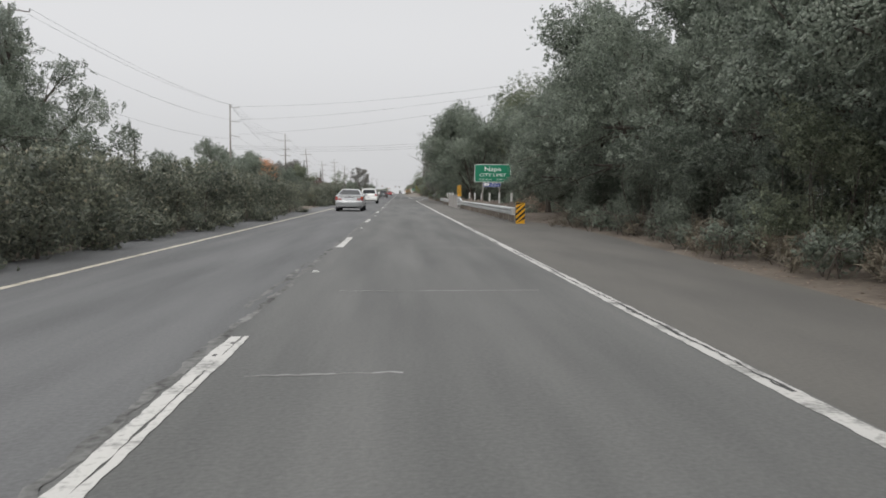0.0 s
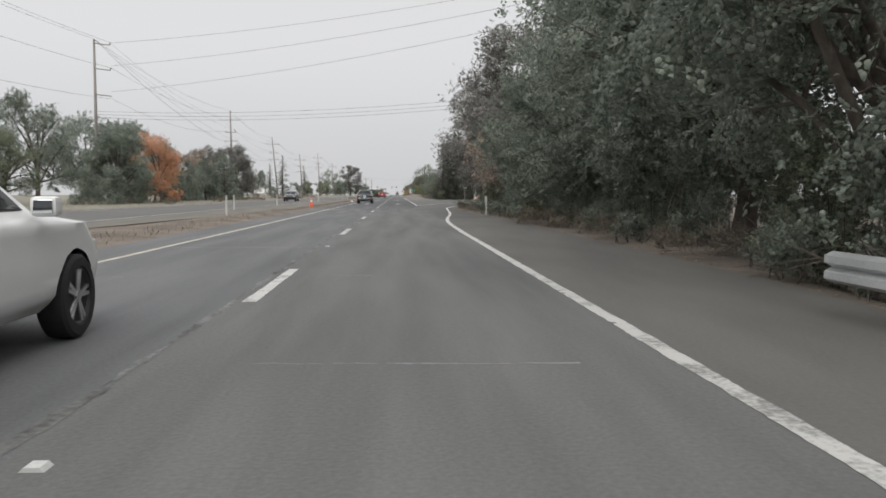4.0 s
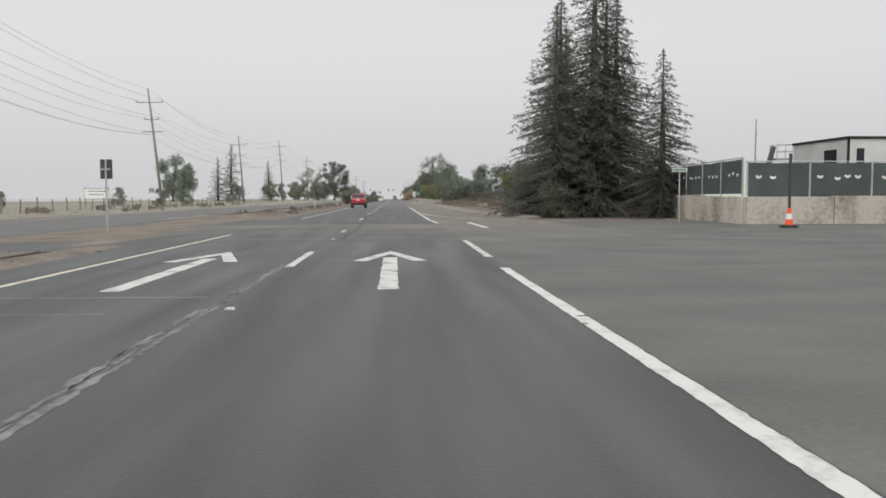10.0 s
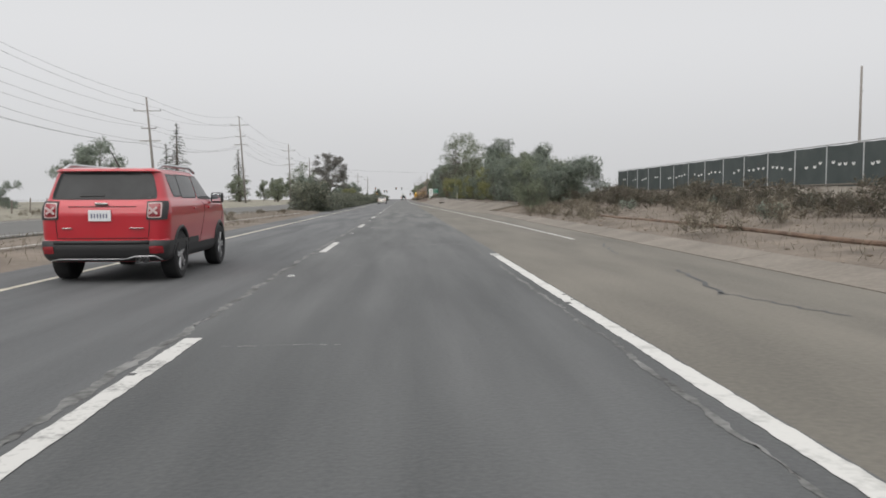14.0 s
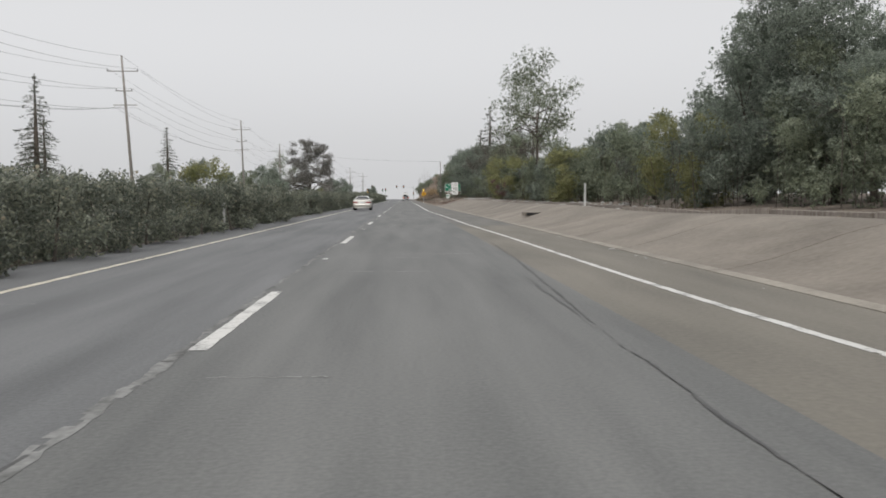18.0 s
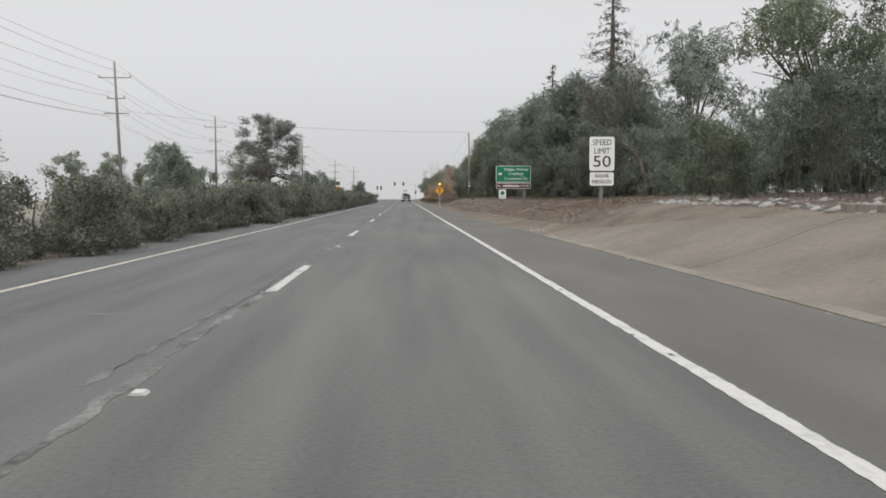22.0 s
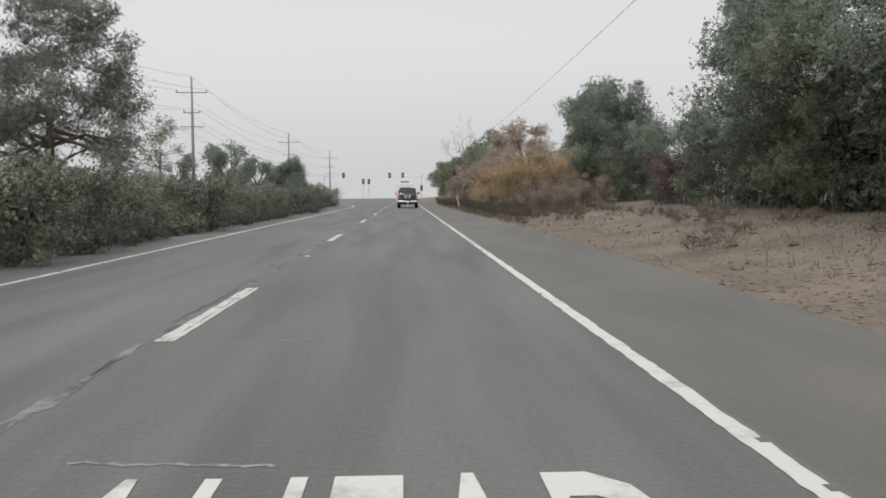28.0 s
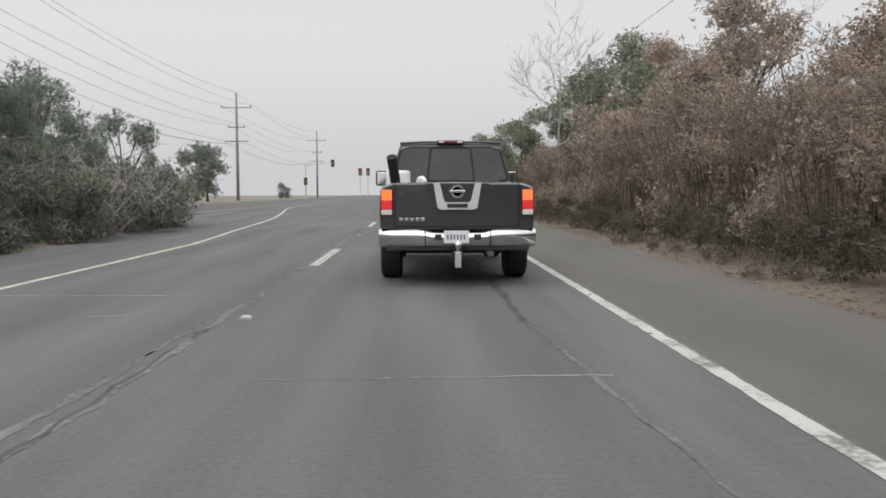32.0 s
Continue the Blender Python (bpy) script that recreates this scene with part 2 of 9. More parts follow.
POST_WOOD = mat("weathered wood", (0.14, 0.115, 0.095), (0.27, 0.24, 0.21), 1.5, 0.9, 0, 0.4, 20, (6, 6, 0.6), per_object=0.12)
POLE_WOOD = mat("pole wood", (0.17, 0.155, 0.14), (0.29, 0.27, 0.25), 1.2, 0.9, 0, 0.3, 14, (5, 5, 0.3))
GRAVEL = mat("pale gravel", (0.2, 0.195, 0.185), (0.4, 0.39, 0.37), 1.5, 0.9, 0, 0.5, 9)
CLOD = mat("earth clods", (0.085, 0.066, 0.05), (0.2, 0.16, 0.125), 1.5, 0.95, 0, 0.8, 9)
WHITE_POST = mat("white post", (0.423, 0.423, 0.408), (0.569, 0.569, 0.554), 2.0, 0.6, 0, 0.1)
BARK = mat("bark", (0.055, 0.045, 0.038), (0.14, 0.12, 0.1), 2.2, 0.95, 0, 0.9, 12, (3, 3, 0.6))
PALE_BARK = mat("pale bark", (0.16, 0.145, 0.125), (0.32, 0.3, 0.27), 2.2, 0.95, 0, 0.6, 12, (3, 3, 0.6))
PALE_TWIG = mat("pale twigs", (0.2, 0.185, 0.165), (0.4, 0.38, 0.35), 2.2, 0.95, 0, 0.6, 12, (3, 3, 0.6))
TWIG = mat("brown twigs", (0.075, 0.06, 0.048), (0.17, 0.14, 0.115), 2.2, 0.95, 0, 0.6, 12, (3, 3, 0.6))
SIGN_GREEN = plain("sign green", (0.01, 0.185, 0.102), 0.35)
SIGN_WHITE = plain("sign white", (0.78, 0.78, 0.76), 0.35)
SIGN_BLUE = plain("sign blue", (0.03, 0.06, 0.24), 0.35)
SIGN_BROWN = plain("sign brown", (0.1, 0.045, 0.025), 0.4)
SIGN_YELLOW = plain("sign yellow", (0.78, 0.4, 0.02), 0.35)
SIGN_BLACK = plain("sign black", (0.015, 0.015, 0.015), 0.45)
CABLE = plain("cable", (0.09, 0.09, 0.092), 0.6)
FENCE_GREEN = mat("green fence screen", (0.05, 0.064, 0.062), (0.085, 0.1, 0.097), 0.7, 0.85, 0, 0.2, 18)
RUBBER = plain("black rubber", (0.018, 0.018, 0.019), 0.85)
DARK_BACK = plain("dark sign back", (0.05, 0.05, 0.052), 0.5)
ORANGE = plain("cone orange", (0.85, 0.11, 0.03), 0.45)

# several leaf colours below carry the haze: greyed and paled
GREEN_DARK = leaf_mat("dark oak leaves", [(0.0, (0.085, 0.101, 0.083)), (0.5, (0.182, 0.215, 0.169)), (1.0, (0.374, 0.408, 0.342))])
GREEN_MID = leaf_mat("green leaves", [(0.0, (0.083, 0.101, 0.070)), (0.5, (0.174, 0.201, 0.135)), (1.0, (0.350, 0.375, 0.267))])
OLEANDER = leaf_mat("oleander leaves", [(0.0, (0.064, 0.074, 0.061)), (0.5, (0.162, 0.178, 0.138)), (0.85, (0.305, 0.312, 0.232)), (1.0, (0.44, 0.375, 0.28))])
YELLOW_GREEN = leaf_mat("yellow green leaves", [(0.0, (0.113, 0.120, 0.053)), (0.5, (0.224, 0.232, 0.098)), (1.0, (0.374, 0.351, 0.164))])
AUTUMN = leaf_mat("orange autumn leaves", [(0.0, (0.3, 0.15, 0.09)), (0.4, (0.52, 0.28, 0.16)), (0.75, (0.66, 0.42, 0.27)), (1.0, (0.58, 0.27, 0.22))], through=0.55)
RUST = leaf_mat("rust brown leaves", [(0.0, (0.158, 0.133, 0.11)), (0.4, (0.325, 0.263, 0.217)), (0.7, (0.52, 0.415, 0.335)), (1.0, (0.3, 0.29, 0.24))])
# oak leaves with the haze lifted into their base colour
GREY_OAK = leaf_mat("grey-brown oak leaves", [(0.0, (0.094, 0.092, 0.084)), (0.5, (0.196, 0.19, 0.172)), (1.0, (0.38, 0.365, 0.33))])
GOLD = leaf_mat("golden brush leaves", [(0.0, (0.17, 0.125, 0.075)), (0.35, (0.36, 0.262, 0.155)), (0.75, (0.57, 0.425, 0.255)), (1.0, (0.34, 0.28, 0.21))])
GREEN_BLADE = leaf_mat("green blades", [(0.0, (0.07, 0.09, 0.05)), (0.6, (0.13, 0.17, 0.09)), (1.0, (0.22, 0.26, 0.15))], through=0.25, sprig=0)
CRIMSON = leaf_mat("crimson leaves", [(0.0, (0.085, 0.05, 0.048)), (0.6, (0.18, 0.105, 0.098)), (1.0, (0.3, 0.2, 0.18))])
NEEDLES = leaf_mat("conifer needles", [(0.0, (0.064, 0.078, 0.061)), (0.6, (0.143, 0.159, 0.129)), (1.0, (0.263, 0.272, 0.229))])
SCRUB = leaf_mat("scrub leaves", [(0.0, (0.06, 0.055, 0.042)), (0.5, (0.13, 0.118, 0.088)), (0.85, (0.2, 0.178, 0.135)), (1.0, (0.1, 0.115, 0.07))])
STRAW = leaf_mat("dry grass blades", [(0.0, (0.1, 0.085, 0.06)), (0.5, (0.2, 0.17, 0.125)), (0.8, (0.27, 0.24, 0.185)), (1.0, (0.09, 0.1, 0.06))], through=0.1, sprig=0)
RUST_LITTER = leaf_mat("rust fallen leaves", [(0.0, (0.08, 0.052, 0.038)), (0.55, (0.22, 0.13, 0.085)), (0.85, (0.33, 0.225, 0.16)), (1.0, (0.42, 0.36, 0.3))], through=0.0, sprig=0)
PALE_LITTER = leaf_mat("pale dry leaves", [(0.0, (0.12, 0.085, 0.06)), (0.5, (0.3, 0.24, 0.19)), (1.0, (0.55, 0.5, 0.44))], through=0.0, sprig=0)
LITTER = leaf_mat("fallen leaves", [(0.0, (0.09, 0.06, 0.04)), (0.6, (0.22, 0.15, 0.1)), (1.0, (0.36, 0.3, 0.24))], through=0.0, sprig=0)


# ---- mesh helpers ----
def link(name, me, parent=None, label="", material=None):
    if material is not None and not me.materials:
        me.materials.append(material)
    ob = new(name, me)
    ob.parent = parent
    return tagged(ob, label) if label else ob


def part(name, bm, material, parent=None, label="", smooth=False):
    me = bpy.data.meshes.new(name)
    bmesh.ops.recalc_face_normals(bm, faces=bm.faces)
    bm.to_mesh(me)
    bm.free()
    if smooth:
        me.shade_smooth()
    return link(name, me, parent, label, material)


def raw(name, verts, faces, material, parent=None, label="", smooth=False):
    me = bpy.data.meshes.new(name)
    me.from_pydata([tuple(v) for v in verts], [], [tuple(f) for f in faces])
    me.update()
    if smooth:
        me.shade_smooth()
    return link(name, me, parent, label, material)


def thing(name, x, y, z, label, category, group="", kind="", turn=0):
    e = new(name)
    e.empty_display_size = 0.2
    e.matrix_world = pose(x, y, z, 0, 0, turn)
    return tagged(e, label, category, group, kind)


def box(bm, x0, x1, y0, y1, z0, z1, bevel=0.0):
    r = bmesh.ops.create_cube(bm, size=1)
    vs = r["verts"]
    for v in vs:
        v.co = Vector((x0 + (v.co.x + 0.5) * (x1 - x0), y0 + (v.co.y + 0.5) * (y1 - y0), z0 + (v.co.z + 0.5) * (z1 - z0)))
    if bevel:
        es = list({e for v in vs for e in v.link_edges})
        bmesh.ops.bevel(bm, geom=es, offset=bevel, segments=2, affect="EDGES", profile=0.6)
    return bm


def boxed(x0, x1, y0, y1, z0, z1, bevel=0.0):
    return box(bmesh.new(), x0, x1, y0, y1, z0, z1, bevel)


def tube(bm, pts, radii, sides=6, cap=True):
    """A tapered tube through the points."""
    rings = []
    for i, p in enumerate(pts):
        p = Vector(p)
        d = (Vector(pts[min(i + 1, len(pts) - 1)]) - Vector(pts[max(i - 1, 0)])).normalized()
        a = d.cross(Vector((0, 0, 1)) if abs(d.z) < 0.9 else Vector((1, 0, 0))).normalized()
        b = d.cross(a)
        r = radii[i] if hasattr(radii, "__len__") else radii
        rings.append([bm.verts.new(p + r * (math.cos(2 * math.pi * k / sides) * a + math.sin(2 * math.pi * k / sides) * b)) for k in range(sides)])
    for u, v in zip(rings, rings[1:]):
        for k in range(sides):
            bm.faces.new((u[k], u[(k + 1) % sides], v[(k + 1) % sides], v[k]))
    if cap:
        bm.faces.new(rings[0][::-1])
        bm.faces.new(rings[-1])
    return bm


def prism(bm, outline, depth, m=None):
    """A flat outline of (x, z) drawn out along y from 0 to depth, then moved by m."""
    a = [bm.verts.new((x, 0, z)) for x, z in outline]
    b = [bm.verts.new((x, depth, z)) for x, z in outline]
    bm.faces.new(a)
    bm.faces.new(b[::-1])
    n = len(a)
    for k in range(n):
        bm.faces.new((a[k], b[k], b[(k + 1) % n], a[(k + 1) % n]))
    if m is not None:
        bmesh.ops.transform(bm, matrix=m, verts=a + b)
    return bm


def lathe(bm, profile, sides=24, m=None):
    """Turns a profile of (x, r) about the x axis."""
    rings = []
    for x, r in profile:
        rings.append([bm.verts.new((x, r * math.cos(2 * math.pi * k / sides), r * math.sin(2 * math.pi * k / sides))) for k in range(sides)])
    for u, v in zip(rings, rings[1:]):
        for k in range(sides):
            bm.faces.new((u[k], u[(k + 1) % sides], v[(k + 1) % sides], v[k]))
    bm.faces.new(rings[0][::-1])
    bm.faces.new(rings[-1])
    if m is not None:
        bmesh.ops.transform(bm, matrix=m, verts=[v for r in rings for v in r])
    return bm


def words(text, size, m, material, parent, width=0.0, stretch=1.0, thick=0.004, align="CENTER"):
    """Letters of the built-in font as a mesh, standing in the x-z plane of its parent and facing -y."""
    cu = bpy.data.curves.new("lettering", "FONT")
    cu.body, cu.size, cu.align_x, cu.align_y, cu.extrude = text, size, align, "CENTER", thick
    cu.resolution_u = 3
    tmp = bpy.data.objects.new("lettering", cu)
    me = bpy.data.meshes.new_from_object(tmp)
    bpy.data.objects.remove(tmp)
    bpy.data.curves.remove(cu)
    xs = [v.co.x for v in me.vertices]
    k = width / (max(xs) - min(xs)) if width else 1.0
    me.transform(m @ Matrix.Diagonal((k, stretch, 1, 1)))
    me.materials.clear()
    return link("lettering", me, parent, material=material)


UPRIGHT = pose(0, 0, 0, 90)


def table(y, rows, k):
    ys = [r[0] for r in rows]
    return float(np.interp(y, ys, [r[k] for r in rows]))


def smooth(u):
    u = min(1.0, max(0.0, u))
    return u * u * (3 - 2 * u)


# ---- plan of the road: along y, lane line at x = 0 ----
PERIOD, DASH, RIGHT, LEFT = 14.63, 3.95, 3.70, -3.50
EDGE = [(-80, 6.2), (4, 6.4), (20, 7.4), (28, 7.4), (34, 6.4), (80, 6.5), (90, 6.9), (118, 6.9), (128, 6.4), (142, 6.3), (149, 6.7), (155.5, 7.6), (161, 8.8), (165, 9.5), (246, 9.5), (256, 9.0), (270, 7.6), (300, 7.8), (345, 8.2), (356, 7.6), (366, 6.9), (378, 6.8), (480, 6.2), (505, 5.5), (560, 5.7), (600, 6.3), (620, 6.3), (650, 6.0), (1000, 6.0)]
# y, toe of the bank, its width, its height
BANK = [(-80, 7.5, 3, 0.15), (45, 7.5, 3, 0.1), (60, 7.0, 3, -1.6), (84, 7.0, 3, -1.6), (95, 7.0, 3, 0.1), (150, 8.5, 3, 0.15), (165, 40, 3, 0.0), (240, 30, 3, 0.0), (256, 9.5, 5, 0.1),
        (285, 8.6, 9, 0.55), (345, 8.8, 8, 0.7), (354, 7.9, 3.4, 0.66), (366, 7.0, 3.0, 0.66), (380, 6.8, 3.0, 0.66), (440, 6.4, 3.2, 0.75), (478, 6.3, 3.2, 0.9), (492, 5.9, 4.5, 1.0), (520, 5.6, 6, 0.95), (565, 5.9, 4, 1.05), (590, 6.4, 5, 0.6), (620, 6.3, 4, 0.4), (1000, 6.2, 4, 0.3)]


# y, edge of the bare median towards the opposite carriageway
MEDIAN = [(-80, -10.6), (90, -10.6), (104, -9.0), (119, -7.9), (136, -6.5), (200, -6.2), (226, -6.2), (230, -10.6), (1000, -10.6)]


# y, left edge of the carriageway
LEFT_RIM = [(-80, -5.15), (84, -5.15), (86, -4.75), (352, -4.75), (355, -5.15), (640, -5.15), (662, -6.3), (676, -7.2), (690, -10.59), (1000, -10.59)]


def land(x, y):
    """Height of the ground."""
    bump = 0.05 * noise.noise((x * 0.35, y * 0.35, 0)) + 0.12 * noise.noise((x * 0.06, y * 0.06, 5))
    if x > 3:
        toe, wide, high = table(y, BANK, 1), table(y, BANK, 2), table(y, BANK, 3)
        z = high * smooth((x - toe) / wide) + ((0.015 + 0.05 * smooth((y - 362) / 24)) * min(25.0, max(0, x - toe - wide)) if high > 0.2 else 0)
        away = smooth((x - toe + 0.6) / 2.0)
        return min(z, 1.4) + bump * away - 0.03
    if x < -4.5:
        rim = table(y, MEDIAN, 1)
        z = -0.03 + bump * smooth((-5.0 - x) / 2.0)
        if rim < x < -5 and (y < 225 or y > 250):
            z += 0.1 * math.sin((x + 5) / (rim + 5) * math.pi)
        if -19.8 < x < rim + 0.3 or (y > 636 and x > table(y, LEFT_RIM, 1) - 0.5) or (y > 684 and x > -11):
            z = -0.05
        return z
    return -0.03


xs = [-1500, -700, -300, -160, -110, -85, -65, -52, -44, -38, -33, -29, -26, -23, -21, -20, -19.5, -15, -11, -10.5, -9.6, -8.4, -7.2, -6.2, -5.4, -4.8, -4.4, 0, 3, 5, 5.6, 6.2, 6.8, 7.4, 8, 8.7, 9.5, 10.5, 12, 14, 17, 20, 22, 25, 30, 38, 50, 70, 100, 160, 300, 700, 1500]
ys = [-1500, -600, -250, -120, -80] + [-70 + 3.0 * k for k in range(304)] + [860, 900, 960, 1040, 1200, 1500, 2200]
verts = [(x, y, land(x, y)) for y in ys for x in xs]
nx = len(xs)
faces = [(j * nx + i, j * nx + i + 1, (j + 1) * nx + i + 1, (j + 1) * nx + i) for j in range(len(ys) - 1) for i in range(nx - 1)]
ground = tagged(raw("ground", verts, faces, EARTH, smooth=True), "brown earth with dry grass and fallen leaves", "ground", kind="structure")
ground.data.materials.append(FIELD)
for p in ground.data.polygons:
    if p.center.x < -20.5:
        p.material_index = 1


def strip(name, x_left, x_right, y0, y1, z, material, step=2.0, label="", category="road", parent=None, deep=0.05):
    """A slab along the road between two edges that may depend on y."""
    vs, fs = [], []
    count = max(1, int(math.ceil((y1 - y0) / step)))
    for j in range(count + 1):
        y = y0 + (y1 - y0) * j / count
        a, b = (e(y) if callable(e) else e for e in (x_left, x_right))
        vs += [(a, y, z), (b, y, z), (b, y, z - deep), (a, y, z - deep)]
    for j in range(count):
        for k in range(4):
            fs.append((4 * j + k, 4 * j + (k + 1) % 4, 4 * j + 4 + (k + 1) % 4, 4 * j + 4 + k))
    fs += [(0, 1, 2, 3), (4 * count + 3, 4 * count + 2, 4 * count + 1, 4 * count)]
    fs = [f[::-1] for f in fs]
    ob = raw(name, vs, fs, material, parent)
    if label:
        tagged(ob, label, category, kind="structure")
    return ob


SPLIT = -0.14  # the paving joint between the lanes


def left_edge(y):
    return table(y, LEFT_RIM, 1)


road = strip("road", SPLIT, 3.8, -80, 132, 0.0, ASPHALT, 4, "grey worn asphalt highway lane with cracks")
strip("road_left_lane", left_edge, SPLIT, -80, 132, 0.0, COOL_ASPHALT, 4, "cool grey worn asphalt highway lane with pale cracks")
strip("road_middle", SPLIT, 3.8, 132, 227, 0.0, NEW_ASPHALT, 4, "dark grey newer asphalt highway lane")
strip("road_left_lane", left_edge, SPLIT, 132, 227, 0.0, NEW_LEFT, 4, "dark grey newer asphalt highway lane")
strip("road_crossing", -4.75, 3.8, 227, 247.5, 0.0, DUSTY, 4, "grey asphalt crossing with bands of beige dust")
strip("road_dark", SPLIT, 3.8, 247.5, 352, 0.0, DARK_ASPHALT, 4, "dark grey newer asphalt highway lane")
strip("road_left_lane", left_edge, SPLIT, 247.5, 352, 0.0, COOL_DARK, 4, "dark grey newer asphalt highway lane")
strip("road_north", SPLIT, 3.8, 352, 1000, 0.0, ASPHALT, 4, "grey worn asphalt highway lane with pale cracks")
strip("road_left_lane", left_edge, SPLIT, 352, 1000, 0.0, COOL_ASPHALT, 4, "cool grey worn asphalt highway lane with pale cracks")
strip("median_shoulder", -10.65, lambda y: table(y, MEDIAN, 1), 92, 224, 0.0, SANDY, 3, "dusty tan paved shoulder beside the bare median")
strip("road_shoulder", 3.8, lambda y: table(y, EDGE, 1), -80, 118, 0.0, SHOULDER, 2, "dusty grey-brown asphalt shoulder beside the lane")
strip("road_shoulder", 3.8, lambda y: table(y, EDGE, 1), 118, 227, 0.0, APRON, 2, "worn grey asphalt turning lane with dusty streaks")
strip("road_shoulder", 3.8, 9.5, 227, 247.5, 0.0, MOUTH, 2, "grey asphalt turning sandy tan at the mouth of the side road")
strip("road_shoulder", 3.8, lambda y: table(y, EDGE, 1), 247.5, 408, 0.0, SANDY, 2, "sandy tan asphalt shoulder with dark cracks")
strip("road_shoulder", 3.8, lambda y: table(y, EDGE, 1), 408, 1000, 0.0, SHOULDER, 2, "dusty grey asphalt shoulder beside the lane")
opposite = strip("road_opposite", -19.6, -10.6, -80, 1000, 0.0, OLD_ASPHALT, 6, "grey asphalt carriageway for oncoming traffic")
apron = [(9.4, 164.5), (14, 167.4), (24, 170.5), (60, 177), (60, 238), (9.4, 247)]
crossing = raw("side_road", [(x, y, z) for z in (-0.004, -0.06) for x, y in apron], [tuple(range(6)), tuple(range(11, 5, -1))] + [(i, i + 6, (i + 1) % 6 + 6, (i + 1) % 6) for i in range(6)], APRON)
tagged(crossing, "worn grey asphalt side road apron", "road", kind="structure")
strip("median_crossing", -10.7, -4.7, 224, 250, -0.003, DUSTY, 6, "worn grey asphalt crossing through the median")


# markings
def ribbon(name, pts, width, material, z=0.004, parent=None, label=""):
    """A painted line through (x, y) points."""
    vs, fs = [], []
    for i, (x, y) in enumerate(pts):
        a, b = pts[max(i - 1, 0)], pts[min(i + 1, len(pts) - 1)]
        d = Vector((b[0] - a[0], b[1] - a[1])).normalized() * width / 2
        vs += [(x - d.y, y + d.x, z), (x + d.y, y - d.x, z)]
    for i in range(len(pts) - 1):
        fs.append((2 * i, 2 * i + 1, 2 * i + 3, 2 * i + 2))
    return raw(name, vs, fs, material, parent, label)


worn_rng = random.Random(77)


def worn(name, pts, width, material, z=0.004, parent=None, gone=0.008, ragged=0.007, step=0.08, vary=0.0):
    """A painted or crumbling line through (x, y) points with ragged edges and flakes missing."""
    line = [Vector(p) for p in pts]
    vs, fs, run = [], [], 0.0
    for a, b in zip(line, line[1:]):
        n = max(1, int((b - a).length / step))
        d = (b - a).normalized()
        side = Vector((d.y, -d.x))
        for i in range(n + (1 if b is line[-1] else 0)):
            p = a.lerp(b, i / n)
            w = width * (1 + vary * 1.6 * noise.noise((run * 0.35, 3.3, width)))
            p = p + side * (vary * 0.5 * width * noise.noise((run * 0.8, 9.1, width)))
            for u in (-0.5, -0.17, 0.17, 0.5):
                q = p + side * (u * w + ((worn_rng.uniform(-1, 1) + 1.5 * noise.noise((run * 2.5, u * 7, 5))) * ragged if abs(u) > 0.4 else 0))
                vs.append((q.x, q.y, z))
            run += step
    rows = len(vs) // 4
    for j in range(rows - 1):
        fade = max(0.0, noise.noise((j * step * 0.5, 1.7, width * 9)) + 0.25) * 2.2
        for k in range(3):
            if worn_rng.random() > gone * fade * (1.6 if k != 1 else 0.6):
                i = 4 * j + k
                fs.append((i, i + 1, i + 5, i + 4))
    return raw(name, vs, fs, material, parent)


def bend(pts, n=6):
    """A smooth line through points (Catmull-Rom)."""
    out = []
    for i in range(len(pts) - 1):
        p0, p1, p2, p3 = (Vector(pts[min(max(k, 0), len(pts) - 1)]) for k in (i - 1, i, i + 1, i + 2))
        for s in range(n):
            t = s / n
            q = 0.5 * ((2 * p1) + (p2 - p0) * t + (2 * p0 - 5 * p1 + 4 * p2 - p3) * t * t + (3 * p1 - p0 - 3 * p2 + p3) * t ** 3)
            out.append(tuple(q))
    return out + [tuple(pts[-1])]


dash_meshes, marker_mesh = [], None
for k, (wide, parts, gone) in enumerate(((0.15, ((0.0, 0.15),), 0.004), (0.15, ((-0.042, 0.066), (0.042, 0.07)), 0.008), (0.15, ((-0.03, 0.095), (0.056, 0.056)), 0.006), (0.15, ((0.0, 0.145),), 0.012))):
    pieces = [worn("lane_dash", [(dx, worn_rng.uniform(0, 0.08)), (dx, DASH - worn_rng.uniform(0, 0.08))], w, WORN_PAINT, 0.005, None, gone, 0.006) for dx, w in parts]
    bm = bmesh.new()
    for o in pieces:
        bm.from_mesh(o.data)
        bpy.data.objects.remove(o)
    me = bpy.data.meshes.new("lane_dash")
    bm.to_mesh(me)
    bm.free()
    me.materials.append(WORN_PAINT)
    dash_meshes.append(me)
for k in range(-2, 56):
    if k == 16:
        continue
    y = k * PERIOD
    kind = worn_rng.choice((1, 1, 2, 0)) if y < 150 else worn_rng.choice((0, 0, 3, 2))
    a = link("lane_dash", dash_meshes[kind], road)
    if marker_mesh is None:
        b = bmesh.new()
        prism(b, [(-0.055, 0), (0.055, 0), (0.035, 0.02), (-0.035, 0.02)], 0.1)
        c = part("lane_marker", b, WHITE_POST, road)
        marker_mesh = c.data
    else:
        c = link("lane_marker", marker_mesh, road)
    a.location = (0.02 * math.sin(k * 2.1), y, 0)
    c.location = (0.06, y + DASH + (PERIOD - DASH) / 2, 0)
for y0, y1, mt in ((-80, 60, WORN_PAINT), (60, 92, WORN_PAINT), (92, 104, PAINT)):
    worn("edge_line", [(RIGHT, y0 + s * (y1 - y0) / 6) for s in range(7)], 0.15, mt, parent=road)
